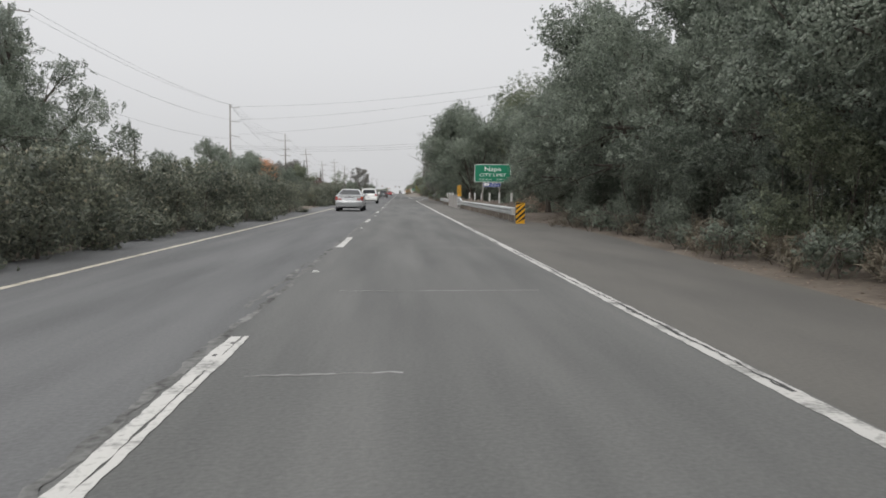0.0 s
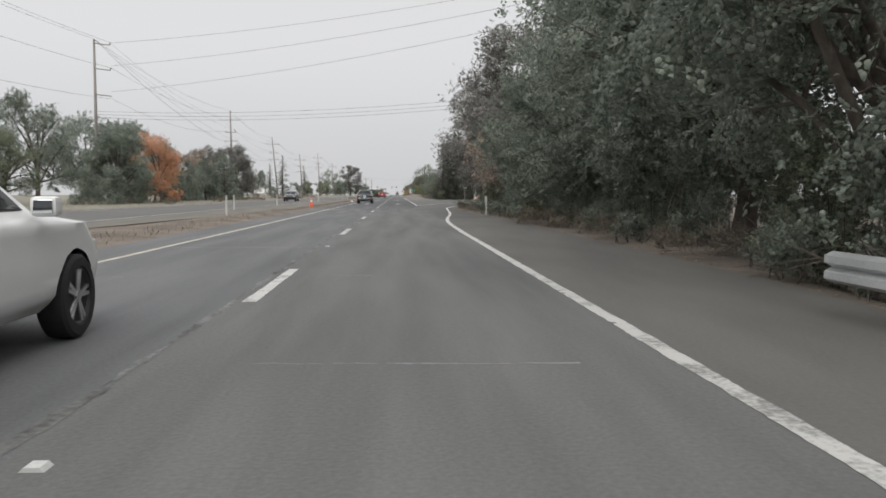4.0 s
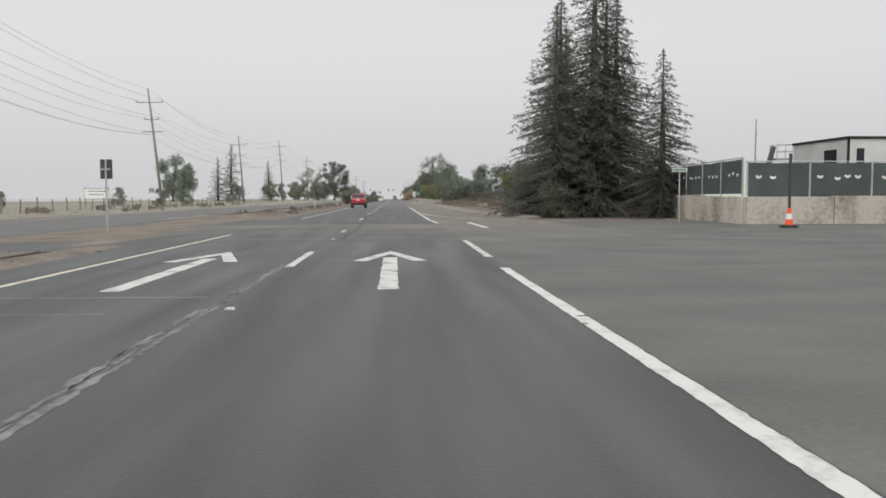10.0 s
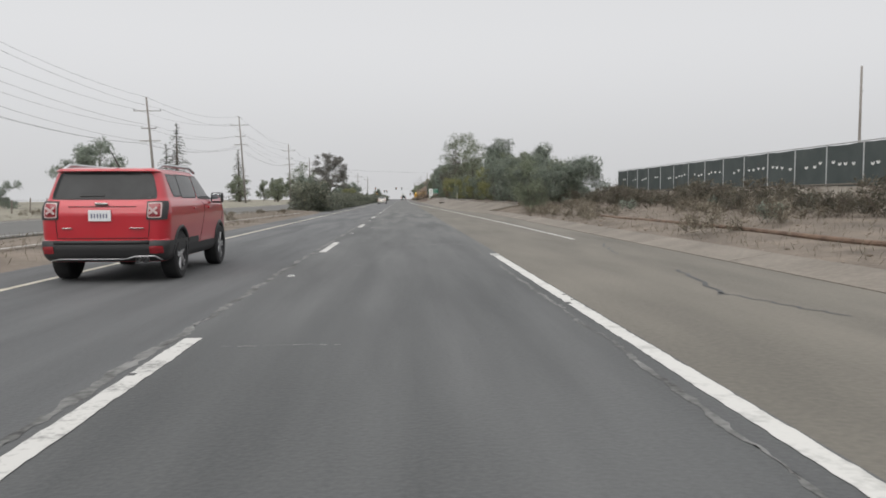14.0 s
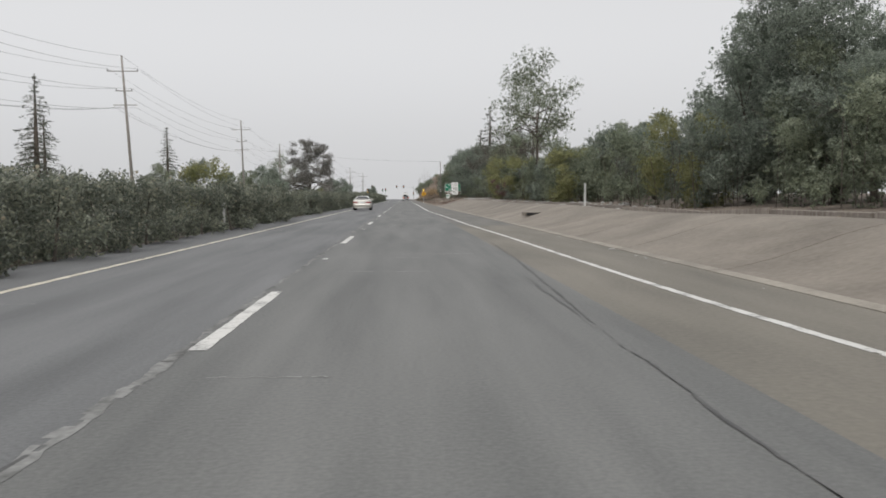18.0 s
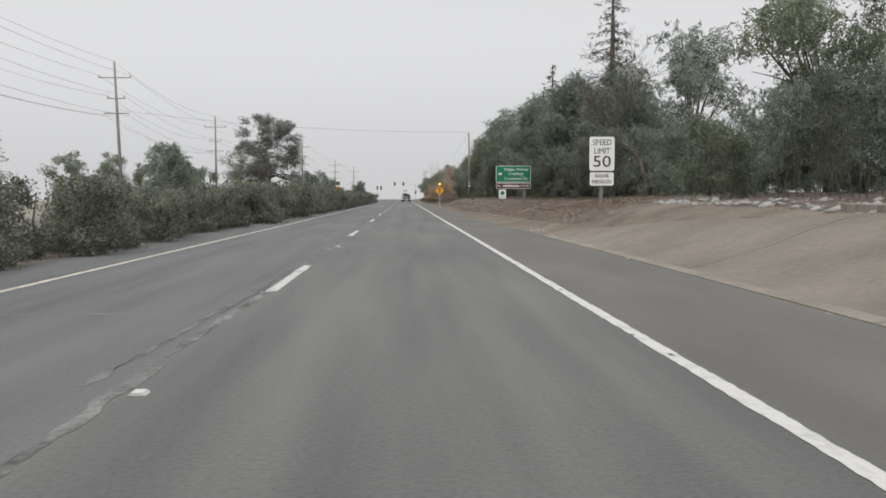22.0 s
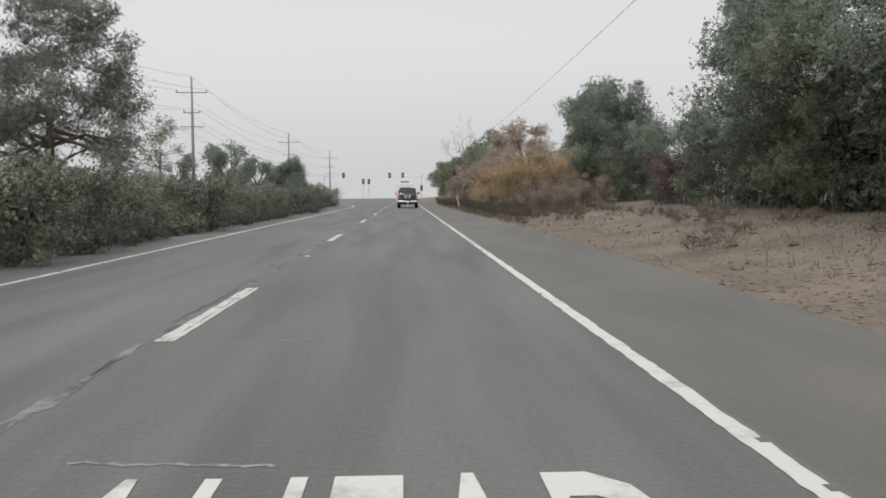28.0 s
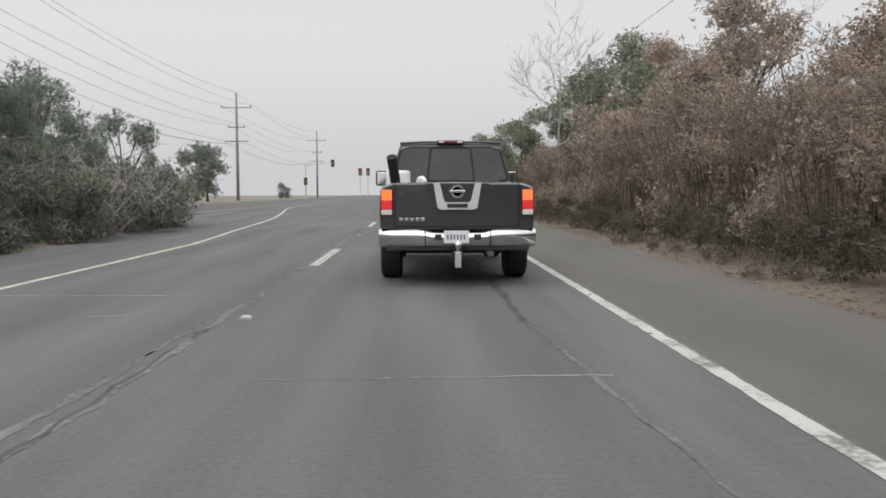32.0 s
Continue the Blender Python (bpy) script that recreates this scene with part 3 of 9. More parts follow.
worn("edge_line", bend([(3.7, 104), (3.8, 112), (4.1, 118), (4.9, 128), (5.6, 142), (6.1, 149), (7.1, 155.5), (8.4, 161), (10.2, 165.5), (15, 169)]), 0.16, PAINT, parent=road)
worn("gore_line", bend([(3.7, 161.4), (4.6, 166), (5.6, 169.7), (6.3, 172.7), (7.4, 176.8), (10.2, 186), (12.2, 191), (13.6, 192.2)]), 0.2, PAINT, z=0.0065, parent=road)
worn("edge_line", [(RIGHT, 161.0 + 58.0 * s / 6) for s in range(7)], 0.155, PAINT, parent=road)
worn("edge_line", [(RIGHT + 0.05, 221.5), (RIGHT + 0.1, 228)], 0.15, WORN_PAINT, parent=road)
worn("edge_line", [(3.85, 243.0), (3.75, 246.5)], 0.16, PAINT, parent=road)
worn("gore_line", [(5.5, 237.0), (5.4, 244.0)], 0.2, PAINT, z=0.0065, parent=road)
worn("gore_line", bend([(9.3, 247.9), (8.0, 248.9), (6.8, 250), (5.8, 253.4), (4.8, 257.4), (4.2, 260.6), (3.85, 266.0)]), 0.14, PAINT, z=0.0065, parent=road)
worn("edge_line", [(RIGHT, 247 + s * 59.0 / 8) for s in range(9)], 0.155, PAINT, parent=road, gone=0.02)
worn("edge_line", bend([(3.7, 306.2), (3.7, 306.5)]), 0.18, PAINT, parent=road)
worn("edge_line", bend([(6.6, 312), (6.5, 325), (6.1, 345), (5.75, 362), (5.6, 374), (5.05, 384), (4.75, 398), (4.4, 410), (4.15, 424), (3.85, 436), (3.7, 446)]), 0.12, WORN_PAINT, parent=road)
for y0, y1 in ((446, 506), (506, 596), (596, 700), (700, 1000)):
    worn("edge_line", [(RIGHT, y0 + (y1 - y0) * s / 8) for s in range(9)], 0.125, PAINT if y0 < 590 else WORN_PAINT, parent=road)
for y0, y1 in ((-80, 110), (110, 232), (252, 360), (360, 520), (520, 664)):
    worn("median_line", [(LEFT, y0 + (y1 - y0) * s / 8) for s in range(9)], 0.12, YELLOW_PAINT, parent=road, step=0.2)
worn("median_line", bend([(LEFT, 664), (-3.75, 667.5), (-4.05, 671), (-4.75, 680.5), (-6.0, 691), (-8.0, 706), (-8.6, 722), (-8.7, 760)]), 0.12, YELLOW_PAINT, parent=road, step=0.2)
# two broad dark lines on the paving beyond the end of the hedge
for pts in ([(-7.6, 681), (-8.3, 687), (-9.2, 697), (-10.2, 716)], [(-12.4, 692), (-12.7, 706), (-12.5, 740)]):
    worn("joint", bend(pts), 0.3, CRACK, 0.003, road, 0.1, 0.05, 0.2, 0.4)
for x in (-11.2, -18.9):
    for y0, y1 in ((-80, 222), (252, 1000)):
        worn("edge_line", [(x, y0 + (y1 - y0) * s / 30) for s in range(31)], 0.12, WORN_PAINT, parent=opposite, step=0.5)
worn("edge_line", bend([(-7.9, 258), (-7.9, 275), (-7.2, 296), (-6.5, 322), (-5.6, 348)]), 0.12, WORN_PAINT, z=0.13, parent=opposite)


def arrow(x, y):
    shaft = worn("lane_arrow", [(0, 0), (0, 5.6)], 0.27, WORN_PAINT, 0.005, road)
    shaft.location = (x, y, 0)
    head = raw("lane_arrow", [(0, 7.6, 0.005), (-0.7, 4.75, 0.005), (-0.44, 4.72, 0.005), (0, 6.6, 0.005), (0.44, 4.72, 0.005), (0.7, 4.75, 0.005)], [(0, 1, 2, 3), (0, 3, 4, 5)], WORN_PAINT, road)
    head.location = (x, y, 0)


worn("lane_dash", [(0.0, 233.6), (0.03, 235.2)], 0.11, WORN_PAINT, 0.005, road, 0.03, 0.01)
for y in (169.8, 215.9):
    arrow(1.75, y)
    arrow(-1.8, y)
for text, y in (("AHEAD", 580.8), ("SIGNAL", 562.6)):
    for x in (1.85, -1.75):
        words(text, 1.0, pose(x, y, 0.004), PAINT, road, width=2.45, stretch=3.1, thick=0.001)

# cracks across and along the lanes
rng = random.Random(5)


def wiggle(x0, y0, x1, y1, n, amp):
    return [(x0 + (x1 - x0) * i / n + rng.uniform(-amp, amp), y0 + (y1 - y0) * i / n + rng.uniform(-amp, amp)) for i in range(n + 1)]


for k in range(225):
    y = 2 + k * 3.0 + rng.uniform(-2, 2)
    if 225 < y < 250:
        continue
    x0 = rng.choice((-3.3, -3.0, 0.3, 0.6, 0.5))
    x1 = x0 + rng.choice((rng.uniform(0.4, 1.2), rng.uniform(1.2, 2.9)))
    worn("cross_crack", wiggle(x0, y, x1, y + rng.uniform(-0.15, 0.15), 14, 0.022), rng.uniform(0.02, 0.045), PALE_CRACK, 0.003, road, rng.uniform(0.1, 0.6), 0.007, 0.06, 0.8)
for x0, x1, y in ((0.2, 1.85, 46.4), (0.08, 1.6, 44.0), (-0.1, 0.5, 48.6), (0.56, 1.5, 360.5), (-1.87, -0.96, 360.2), (-2.0, -0.94, 364.7), (0.18, 1.25, 278.4), (2.25, 3.2, 278.5), (0.0, 0.97, 511.6), (0.31, 0.87, 506.9), (-1.1, -0.62, 506.7), (0.97, 1.67, 603.1), (-1.3, -0.62, 602.9), (-2.9, -1.56, 194.5), (-1.3, -0.52, 190.4), (0.32, 1.2, 446.9), (-1.6, -0.23, 130.7), (-1.5, -0.1, 135.1), (-1.5, -1.1, 653.2)):
    worn("cross_crack", wiggle(x0, y, x1, y + rng.uniform(-0.08, 0.08), 12, 0.02), rng.uniform(0.045, 0.06), PALE_CRACK, 0.0032, road, 0.03, 0.009, 0.05, 0.7)
for y0 in range(-20, 700, 20):
    if y0 == 220 or y0 == 240:
        continue
    line = wiggle(SPLIT + 0.05 * math.sin(y0), y0, SPLIT + 0.05 * math.sin(y0 + 20), y0 + 20, 36, 0.025)
    worn("seam_crack", line, rng.uniform(0.06, 0.1), SEAM, 0.0025, road, 0.04, 0.02, 0.1, 0.5)
    if rng.random() < 0.4:
        y2 = y0 + rng.uniform(2, 10)
        worn("seam_crack", wiggle(SPLIT - rng.uniform(0.12, 0.3), y2, SPLIT - 0.1, y2 + rng.uniform(4, 9), 16, 0.03), 0.05, SEAM, 0.0025, road, 0.05, 0.02, 0.1, 0.5)
    if rng.random() < 0.6:
        y2 = y0 + rng.uniform(2, 12)
        ribbon("seam_crack", wiggle(SPLIT - 0.05, y2, SPLIT - 0.02, y2 + rng.uniform(3, 8), 26, 0.025), 0.03, CRACK, 0.0029, road)
worn("seam_crack", wiggle(3.1, 634, 2.98, 648, 30, 0.04), 0.025, SEAM, 0.0025, road, 0.6, 0.008, 0.06, 0.5)
worn("seam_crack", wiggle(2.98, 648, 2.7, 652.8, 16, 0.03), 0.035, SEAM, 0.0025, road, 0.3, 0.01, 0.06, 0.5)
worn("seam_crack", wiggle(2.7, 652.4, 2.64, 664, 34, 0.035), 0.065, CRACK, 0.0029, road, 0.2, 0.02, 0.1, 0.7)
for x0, y0, x1, y1, w in ((6.3, 302.5, 5.7, 299.2, 0.07), (5.7, 299.4, 6.2, 297.4, 0.05), (6.9, 310, 6.2, 306, 0.05), (5.6, 291, 5.2, 288, 0.05), (6.4, 276, 6.1, 270, 0.05), (6.0, 266, 6.6, 263, 0.05)):
    ribbon("shoulder_crack", wiggle(x0, y0, x1, y1, 14, 0.07), w, CRACK, 0.0025, road)
for y0, y1 in ((268, 282), (288, 305), (306, 309), (522, 527)):
    worn("seam_crack", wiggle(3.46, y0, 3.5, y1, 30, 0.03), 0.05, SEAM, 0.0025, road, 0.35, 0.015, 0.07, 0.6)
# broken asphalt along the lane line after the crossing
for k in range(210):
    u = rng.random()
    strip_x = rng.choice((-0.42, 0.2)) - 0.05 * u
    x, y = strip_x + rng.gauss(0, 0.12), 250.5 + 15 * u + rng.uniform(-0.8, 0.8)
    a = rng.choice((0.3, 1.2, 1.9, 2.8)) + rng.uniform(-0.3, 0.3)
    ln = rng.uniform(0.12, 0.42)
    ribbon("crazing", wiggle(x, y, x + ln * math.cos(a) * 0.7, y + ln * math.sin(a) * 1.5, 4, 0.02), rng.uniform(0.012, 0.03), CRACK, 0.0026, road)
for x0, y0, y1 in ((-0.5, 250.5, 260), (0.16, 251, 266)):
    worn("crazing", wiggle(x0, y0, x0 + 0.15, y1, 30, 0.06), 0.2, CRACK, 0.0022, road, 0.4, 0.07, 0.07, 0.8)
worn("seam_crack", wiggle(0.3, 227, 0.36, 234, 24, 0.04), 0.1, CRACK, 0.0025, road, 0.12, 0.016, 0.05, 0.5)
worn("seam_crack", wiggle(0.36, 234, 0.46, 238, 20, 0.025), 0.1, CRACK, 0.0025, road, 0.16, 0.012, 0.05, 0.5)
worn("seam_crack", wiggle(0.46, 238, 0.0, 248, 44, 0.025), 0.06, CRACK, 0.0025, road, 0.25, 0.01, 0.06, 0.6)
for y in (192.6,):
    ribbon("patch_seam", wiggle(-3.4, y, 9, y + 0.4, 24, 0.03), 0.07, CRACK, 0.0025, road)
# edge cracks that run beside the right line
for x0, y0, x1, y1, w in ((3.3, 372, 3.36, 380.5, 0.03), (3.36, 380.7, 3.8, 390, 0.028), (3.35, 381, 3.42, 386, 0.03), (3.8, 390, 3.95, 398, 0.03), (3.84, 500, 3.9, 508.5, 0.025), (3.5, 139, 3.42, 144, 0.035), (0.86, 151.5, 0.95, 155.5, 0.02), (3.72, 2, 3.7, 14, 0.03), (3.66, 16, 3.7, 27, 0.028), (3.6, 27, 3.62, 36, 0.03)):
    worn("edge_crack", wiggle(x0, y0, x1, y1, 26, 0.016), w * (0.7 if 370 < y0 < 400 else 1.0), CRACK, 0.0055, road, 0.5 if 370 < y0 < 400 else 0.12, 0.01, 0.08, 0.7)


# ---- glowing fog backdrop, far behind everything ----
FOG_GLOW, fn, fl = nodes_of("fog")
# haze put in as even grey emission; the sheet hides the ground's horizon
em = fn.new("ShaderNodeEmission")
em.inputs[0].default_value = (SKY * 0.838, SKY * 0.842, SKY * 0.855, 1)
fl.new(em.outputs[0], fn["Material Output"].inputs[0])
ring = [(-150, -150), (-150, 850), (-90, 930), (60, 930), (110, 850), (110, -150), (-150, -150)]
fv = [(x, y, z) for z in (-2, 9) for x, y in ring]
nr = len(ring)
tagged(raw("backdrop", fv, [(i, i + 1, nr + i + 1, nr + i) for i in range(nr - 1)], FOG_GLOW), "glowing pale grey sheet standing in for fog in the distance", "fog", kind="structure")


# ---- plants ----
def leaf_cloud(cen, out, size, aspect, rs, droop=0.3, fold=0.25):
    """Folded leaves at the centres cen (n x 3), turned roughly outward; returns vertices and triangles."""
    n = len(cen)
    axis = rs.normal(size=(n, 3)) + 0.7 * out
    axis[:, 2] -= droop
    axis /= np.linalg.norm(axis, axis=1)[:, None]
    side = np.cross(axis, rs.normal(size=(n, 3)))
    side /= np.linalg.norm(side, axis=1)[:, None] + 1e-9
    nor = np.cross(axis, side)
    ln = size * rs.uniform(0.6, 1.35, n)[:, None]
    wd = ln * aspect
    base, tip = cen - axis * ln / 2, cen + axis * ln / 2
    lift = nor * wd * fold
    v = np.stack([base, cen + side * wd / 2 + lift, tip, cen - side * wd / 2 + lift], 1).reshape(-1, 3)
    i = 4 * np.arange(n)[:, None]
    f = np.concatenate([i + [0, 2, 1], i + [0, 3, 2]], 1).reshape(-1, 3)
    return v, f


def lump(cen, rad, rs, squash=(1, 1, 1), fine=2):
    """A rough inner mass of foliage."""
    bm = bmesh.new()
    bmesh.ops.create_icosphere(bm, subdivisions=fine, radius=1)
    off = rs.uniform(0, 50)
    vs = []
    for v in bm.verts:
        k = rad * (1 + 0.45 * noise.noise(v.co * 1.6 + Vector((off, 0, 0))) + rs.uniform(-0.26, 0.26))
        vs.append([cen[0] + v.co.x * k * squash[0], cen[1] + v.co.y * k * squash[1], cen[2] + v.co.z * k * squash[2]])
    fs = [[v.index for v in f.verts] for f in bm.faces]
    bm.free()
    return np.array(vs), np.array(fs)


def tri_mesh(name, pieces, material):
    vs, fs, at = [], [], 0
    for v, f in pieces:
        vs.append(v)
        fs.append(f + at)
        at += len(v)
    v, f = np.concatenate(vs).astype(np.float32), np.concatenate(fs).astype(np.int32)
    me = bpy.data.meshes.new(name)
    me.vertices.add(len(v))
    me.vertices.foreach_set("co", v.ravel())
    me.loops.add(3 * len(f))
    me.loops.foreach_set("vertex_index", f.ravel())
    me.polygons.add(len(f))
    me.polygons.foreach_set("loop_start", 3 * np.arange(len(f), dtype=np.int32))
    me.update(calc_edges=True)
    me.materials.append(material)
    return me


def crown_lobes(rs, h, r, base, count, style, lobe=(0.24, 0.4)):
    """The large rounded masses of a crown: centre and radius of each."""
    out = []
    for k in range(count):
        a, z = rs.uniform(0, 2 * math.pi), (k + rs.uniform(0, 1)) / count
        if style == "dome":
            rad = r * rs.uniform(*lobe)
            wide = math.sqrt(max(0.06, 1 - (1.3 * z - 0.42) ** 2))
            q = r * 0.86 * wide * rs.uniform(0.35, 0.95)
        else:
            rad = r * rs.uniform(0.2, 0.36)
            q = r * (0.3 + 0.6 * math.sin(math.pi * min(1, 0.18 + 0.8 * z))) * rs.uniform(0.25, 1)
        out.append((np.array([q * math.cos(a), q * math.sin(a), base + rad * 0.5 + (h - base - rad * 1.3) * z]), rad))
    return out


def foliage(rs, lobes, leaves, size, aspect, core, fine, sprigs=11, flat=0.85, droop=0.3, lift=0.0, floor=None):
    """Leaf clusters over each lobe, with a rough inner mass; leaves buried inside a neighbour are left out."""
    pieces = []
    if core:
        pieces += [lump(c, rad * core, rs, (1, 1, flat), fine) for c, rad in lobes]
    weight = np.array([rad ** 2 for _, rad in lobes])
    share = np.maximum(30, leaves * weight / weight.sum()).astype(int)
    for (c, rad), n in zip(lobes, share):
        d = rs.normal(size=(sprigs, 3))
        d[:, 2] += 0.25
        d /= np.linalg.norm(d, axis=1)[:, None]
        hub = c + d * (rad * rs.uniform(0.5, 0.92, sprigs))[:, None] * [1, 1, flat]
        wide = rad * rs.uniform(0.14, 0.26, sprigs)
        k = rs.randint(0, sprigs, n)
        p = hub[k] + rs.normal(size=(n, 3)) * wide[k][:, None] * [1, 1, 0.7]
        loose = rs.uniform(0, 1, n) < 0.4
        e = rs.normal(size=(n, 3))
        e /= np.linalg.norm(e, axis=1)[:, None]
        shell = c + e * (rad * (core + 0.04 + (1.06 - core) * rs.uniform(0, 1, n) ** 1.5))[:, None] * [1, 1, flat]
        p = np.where(loose[:, None], shell, p)
        keep = np.ones(n, bool)
        for c2, rad2 in lobes:
            keep &= np.linalg.norm((p - c2) / [1, 1, flat], axis=1) > rad2 * core * 0.9
        p = p[keep]
        if floor is not None:
            p[:, 2] = np.maximum(p[:, 2], floor)
        if len(p):
            o = p - c
            o /= np.linalg.norm(o, axis=1)[:, None] + 1e-9
            pieces.append(leaf_cloud(p, o + [0, 0, lift], size, aspect, rs, droop=droop))
    return pieces


def make_tree(name, label, h, r, base, leaves, count, size, material, bark, seed, aspect=0.6, style="dome", core=0.64, trunk=0.22, lean=0.0, fine=1, lobe=(0.24, 0.4)):
    """A broad-leaved tree: trunk with limbs, and a crown of leaf clusters."""
    rs = np.random.RandomState(seed)
    e = thing(name, 0, 0, 0, label, "tree")
    cl = crown_lobes(rs, h, r, base, count, style, lobe)
    bm = bmesh.new()
    top = (lean * 0.6, 0, base + 0.35 * (h - base))
    path = [(0, 0, -0.3), (0.05, 0.03, base * 0.5), (lean * 0.3, 0.06, base), top]
    tube(bm, path, [trunk * 1.35, trunk, trunk * 0.85, trunk * 0.5], 8)
    for c, rad in cl[: min(len(cl), 16)]:
        st = np.array(path[2]) + (np.array(top) - np.array(path[2])) * rs.uniform(0, 1)
        mid = (st + c) / 2 + np.array([0, 0, 0.08 * h * rs.uniform(-0.5, 1)]) * 0.6
        tube(bm, [tuple(st), tuple(mid), tuple(c)], [trunk * 0.42, trunk * 0.26, trunk * 0.08], 5, cap=False)
        for q in range(2):
            end = c + rs.normal(size=3) * rad * 0.7
            tube(bm, [tuple(mid), tuple((mid + end) / 2 + rs.normal(size=3) * 0.1), tuple(end)], [trunk * 0.16, trunk * 0.1, trunk * 0.03], 3, cap=False)
    part("trunk", bm, bark, e, smooth=True)
    link("crown", tri_mesh("crown", foliage(rs, cl, leaves, size, aspect, core, fine), material), e)
    return e


def make_bare(name, label, h, seed, bark, trunk=0.13, lean=(0.0, 0.0), depth=5):
    """A leafless tree: crooked branches that fork again and again into thin twigs."""
    rs = np.random.RandomState(seed)
    e = thing(name, 0, 0, 0, label, "tree")
    bm = bmesh.new()

    def grow(p, d, length, r, left):
        pts, radii = [p], [r]
        for k in range(3):
            d = d + rs.normal(size=3) * 0.2 + np.array([0, 0, 0.07])
            d = d / np.linalg.norm(d)
            p = p + d * length / 3
            pts.append(p)
            radii.append(r * (1 - 0.13 * (k + 1)))
        tube(bm, [tuple(q) for q in pts], radii, 7 if left > 3 else 4 if left > 1 else 3, cap=False)
        if not left:
            return
        for k in range(3 if left > 1 else 4):
            a, lift = rs.uniform(0, 2 * math.pi), rs.uniform(0.45, 1.0)
            out = d + np.array([math.cos(a), math.sin(a), rs.uniform(-0.3, 0.35)]) * lift
            start = pts[-1] if k < 2 else pts[2]
            grow(start, out / np.linalg.norm(out), length * rs.uniform(0.6, 0.86), max(0.006, radii[-1] * (0.8 if k == 0 else 0.55)), left - 1)

    grow(np.array([0, 0, -0.2]), np.array([lean[0], lean[1], 1.0]), h * (0.3 if depth < 6 else 0.26), trunk, depth)
    part("trunk", bm, bark, e, smooth=True)
    return e


def make_conifer(name, label, h, r, seed, rows=26, arms=9, sprays=14, base=0.6, ragged=0.25, droop=0.35, size=0.5):
    """A conifer: straight trunk, whorls of drooping branches with flat sprays of needles."""
    rs = np.random.RandomState(seed)
    e = thing(name, 0, 0, 0, label, "tree")
    bm = bmesh.new()
    tube(bm, [(0, 0, -0.3), (0.03, 0, h * 0.5), (0, 0, h)], [0.028 * h, 0.016 * h, 0.02], 8)
    cen, out = [], []
    for i in range(rows):
        u = i / (rows - 1)
        z = base + (h - base - 0.3) * u ** 0.92
        reach0 = r * (1 - u) ** 0.85 + 0.15
        for j in range(max(3, int(arms * (1 - 0.6 * u)))):
            a = rs.uniform(0, 2 * math.pi)
            reach = reach0 * rs.uniform(1 - 1.6 * ragged, 1 + ragged)
            dirn = np.array([math.cos(a), math.sin(a), 0])
            tip = dirn * reach + np.array([0, 0, z - droop * reach * rs.uniform(0.4, 1.2)])
            tube(bm, [(0, 0, z), tuple(tip)], [0.012 * h * (1 - u) * 0.35 + 0.008, 0.006], 3, cap=False)
            n = max(4, int(sprays * reach / r * 1.25))
            t = rs.uniform(0.12, 1.0, n)
            p = np.array([0, 0, z]) * (1 - t)[:, None] + tip * t[:, None]
            w = reach * 0.22 * (1.15 - t)
            sd = np.array([-math.sin(a), math.cos(a), 0])
            p = p + sd * (rs.uniform(-1, 1, n) * w)[:, None] + rs.normal(size=(n, 3)) * 0.05 - np.array([0, 0, 1]) * (rs.uniform(0, 0.25, n) * size)[:, None]
            cen.append(p)
            out.append(np.tile(dirn * 1.6, (n, 1)))
    part("trunk", bm, BARK, e, smooth=True)
    v = leaf_cloud(np.concatenate(cen), np.concatenate(out), size, 0.34, rs, droop=0.5, fold=0.5)
    link("crown", tri_mesh("crown", [v], NEEDLES), e)
    return e


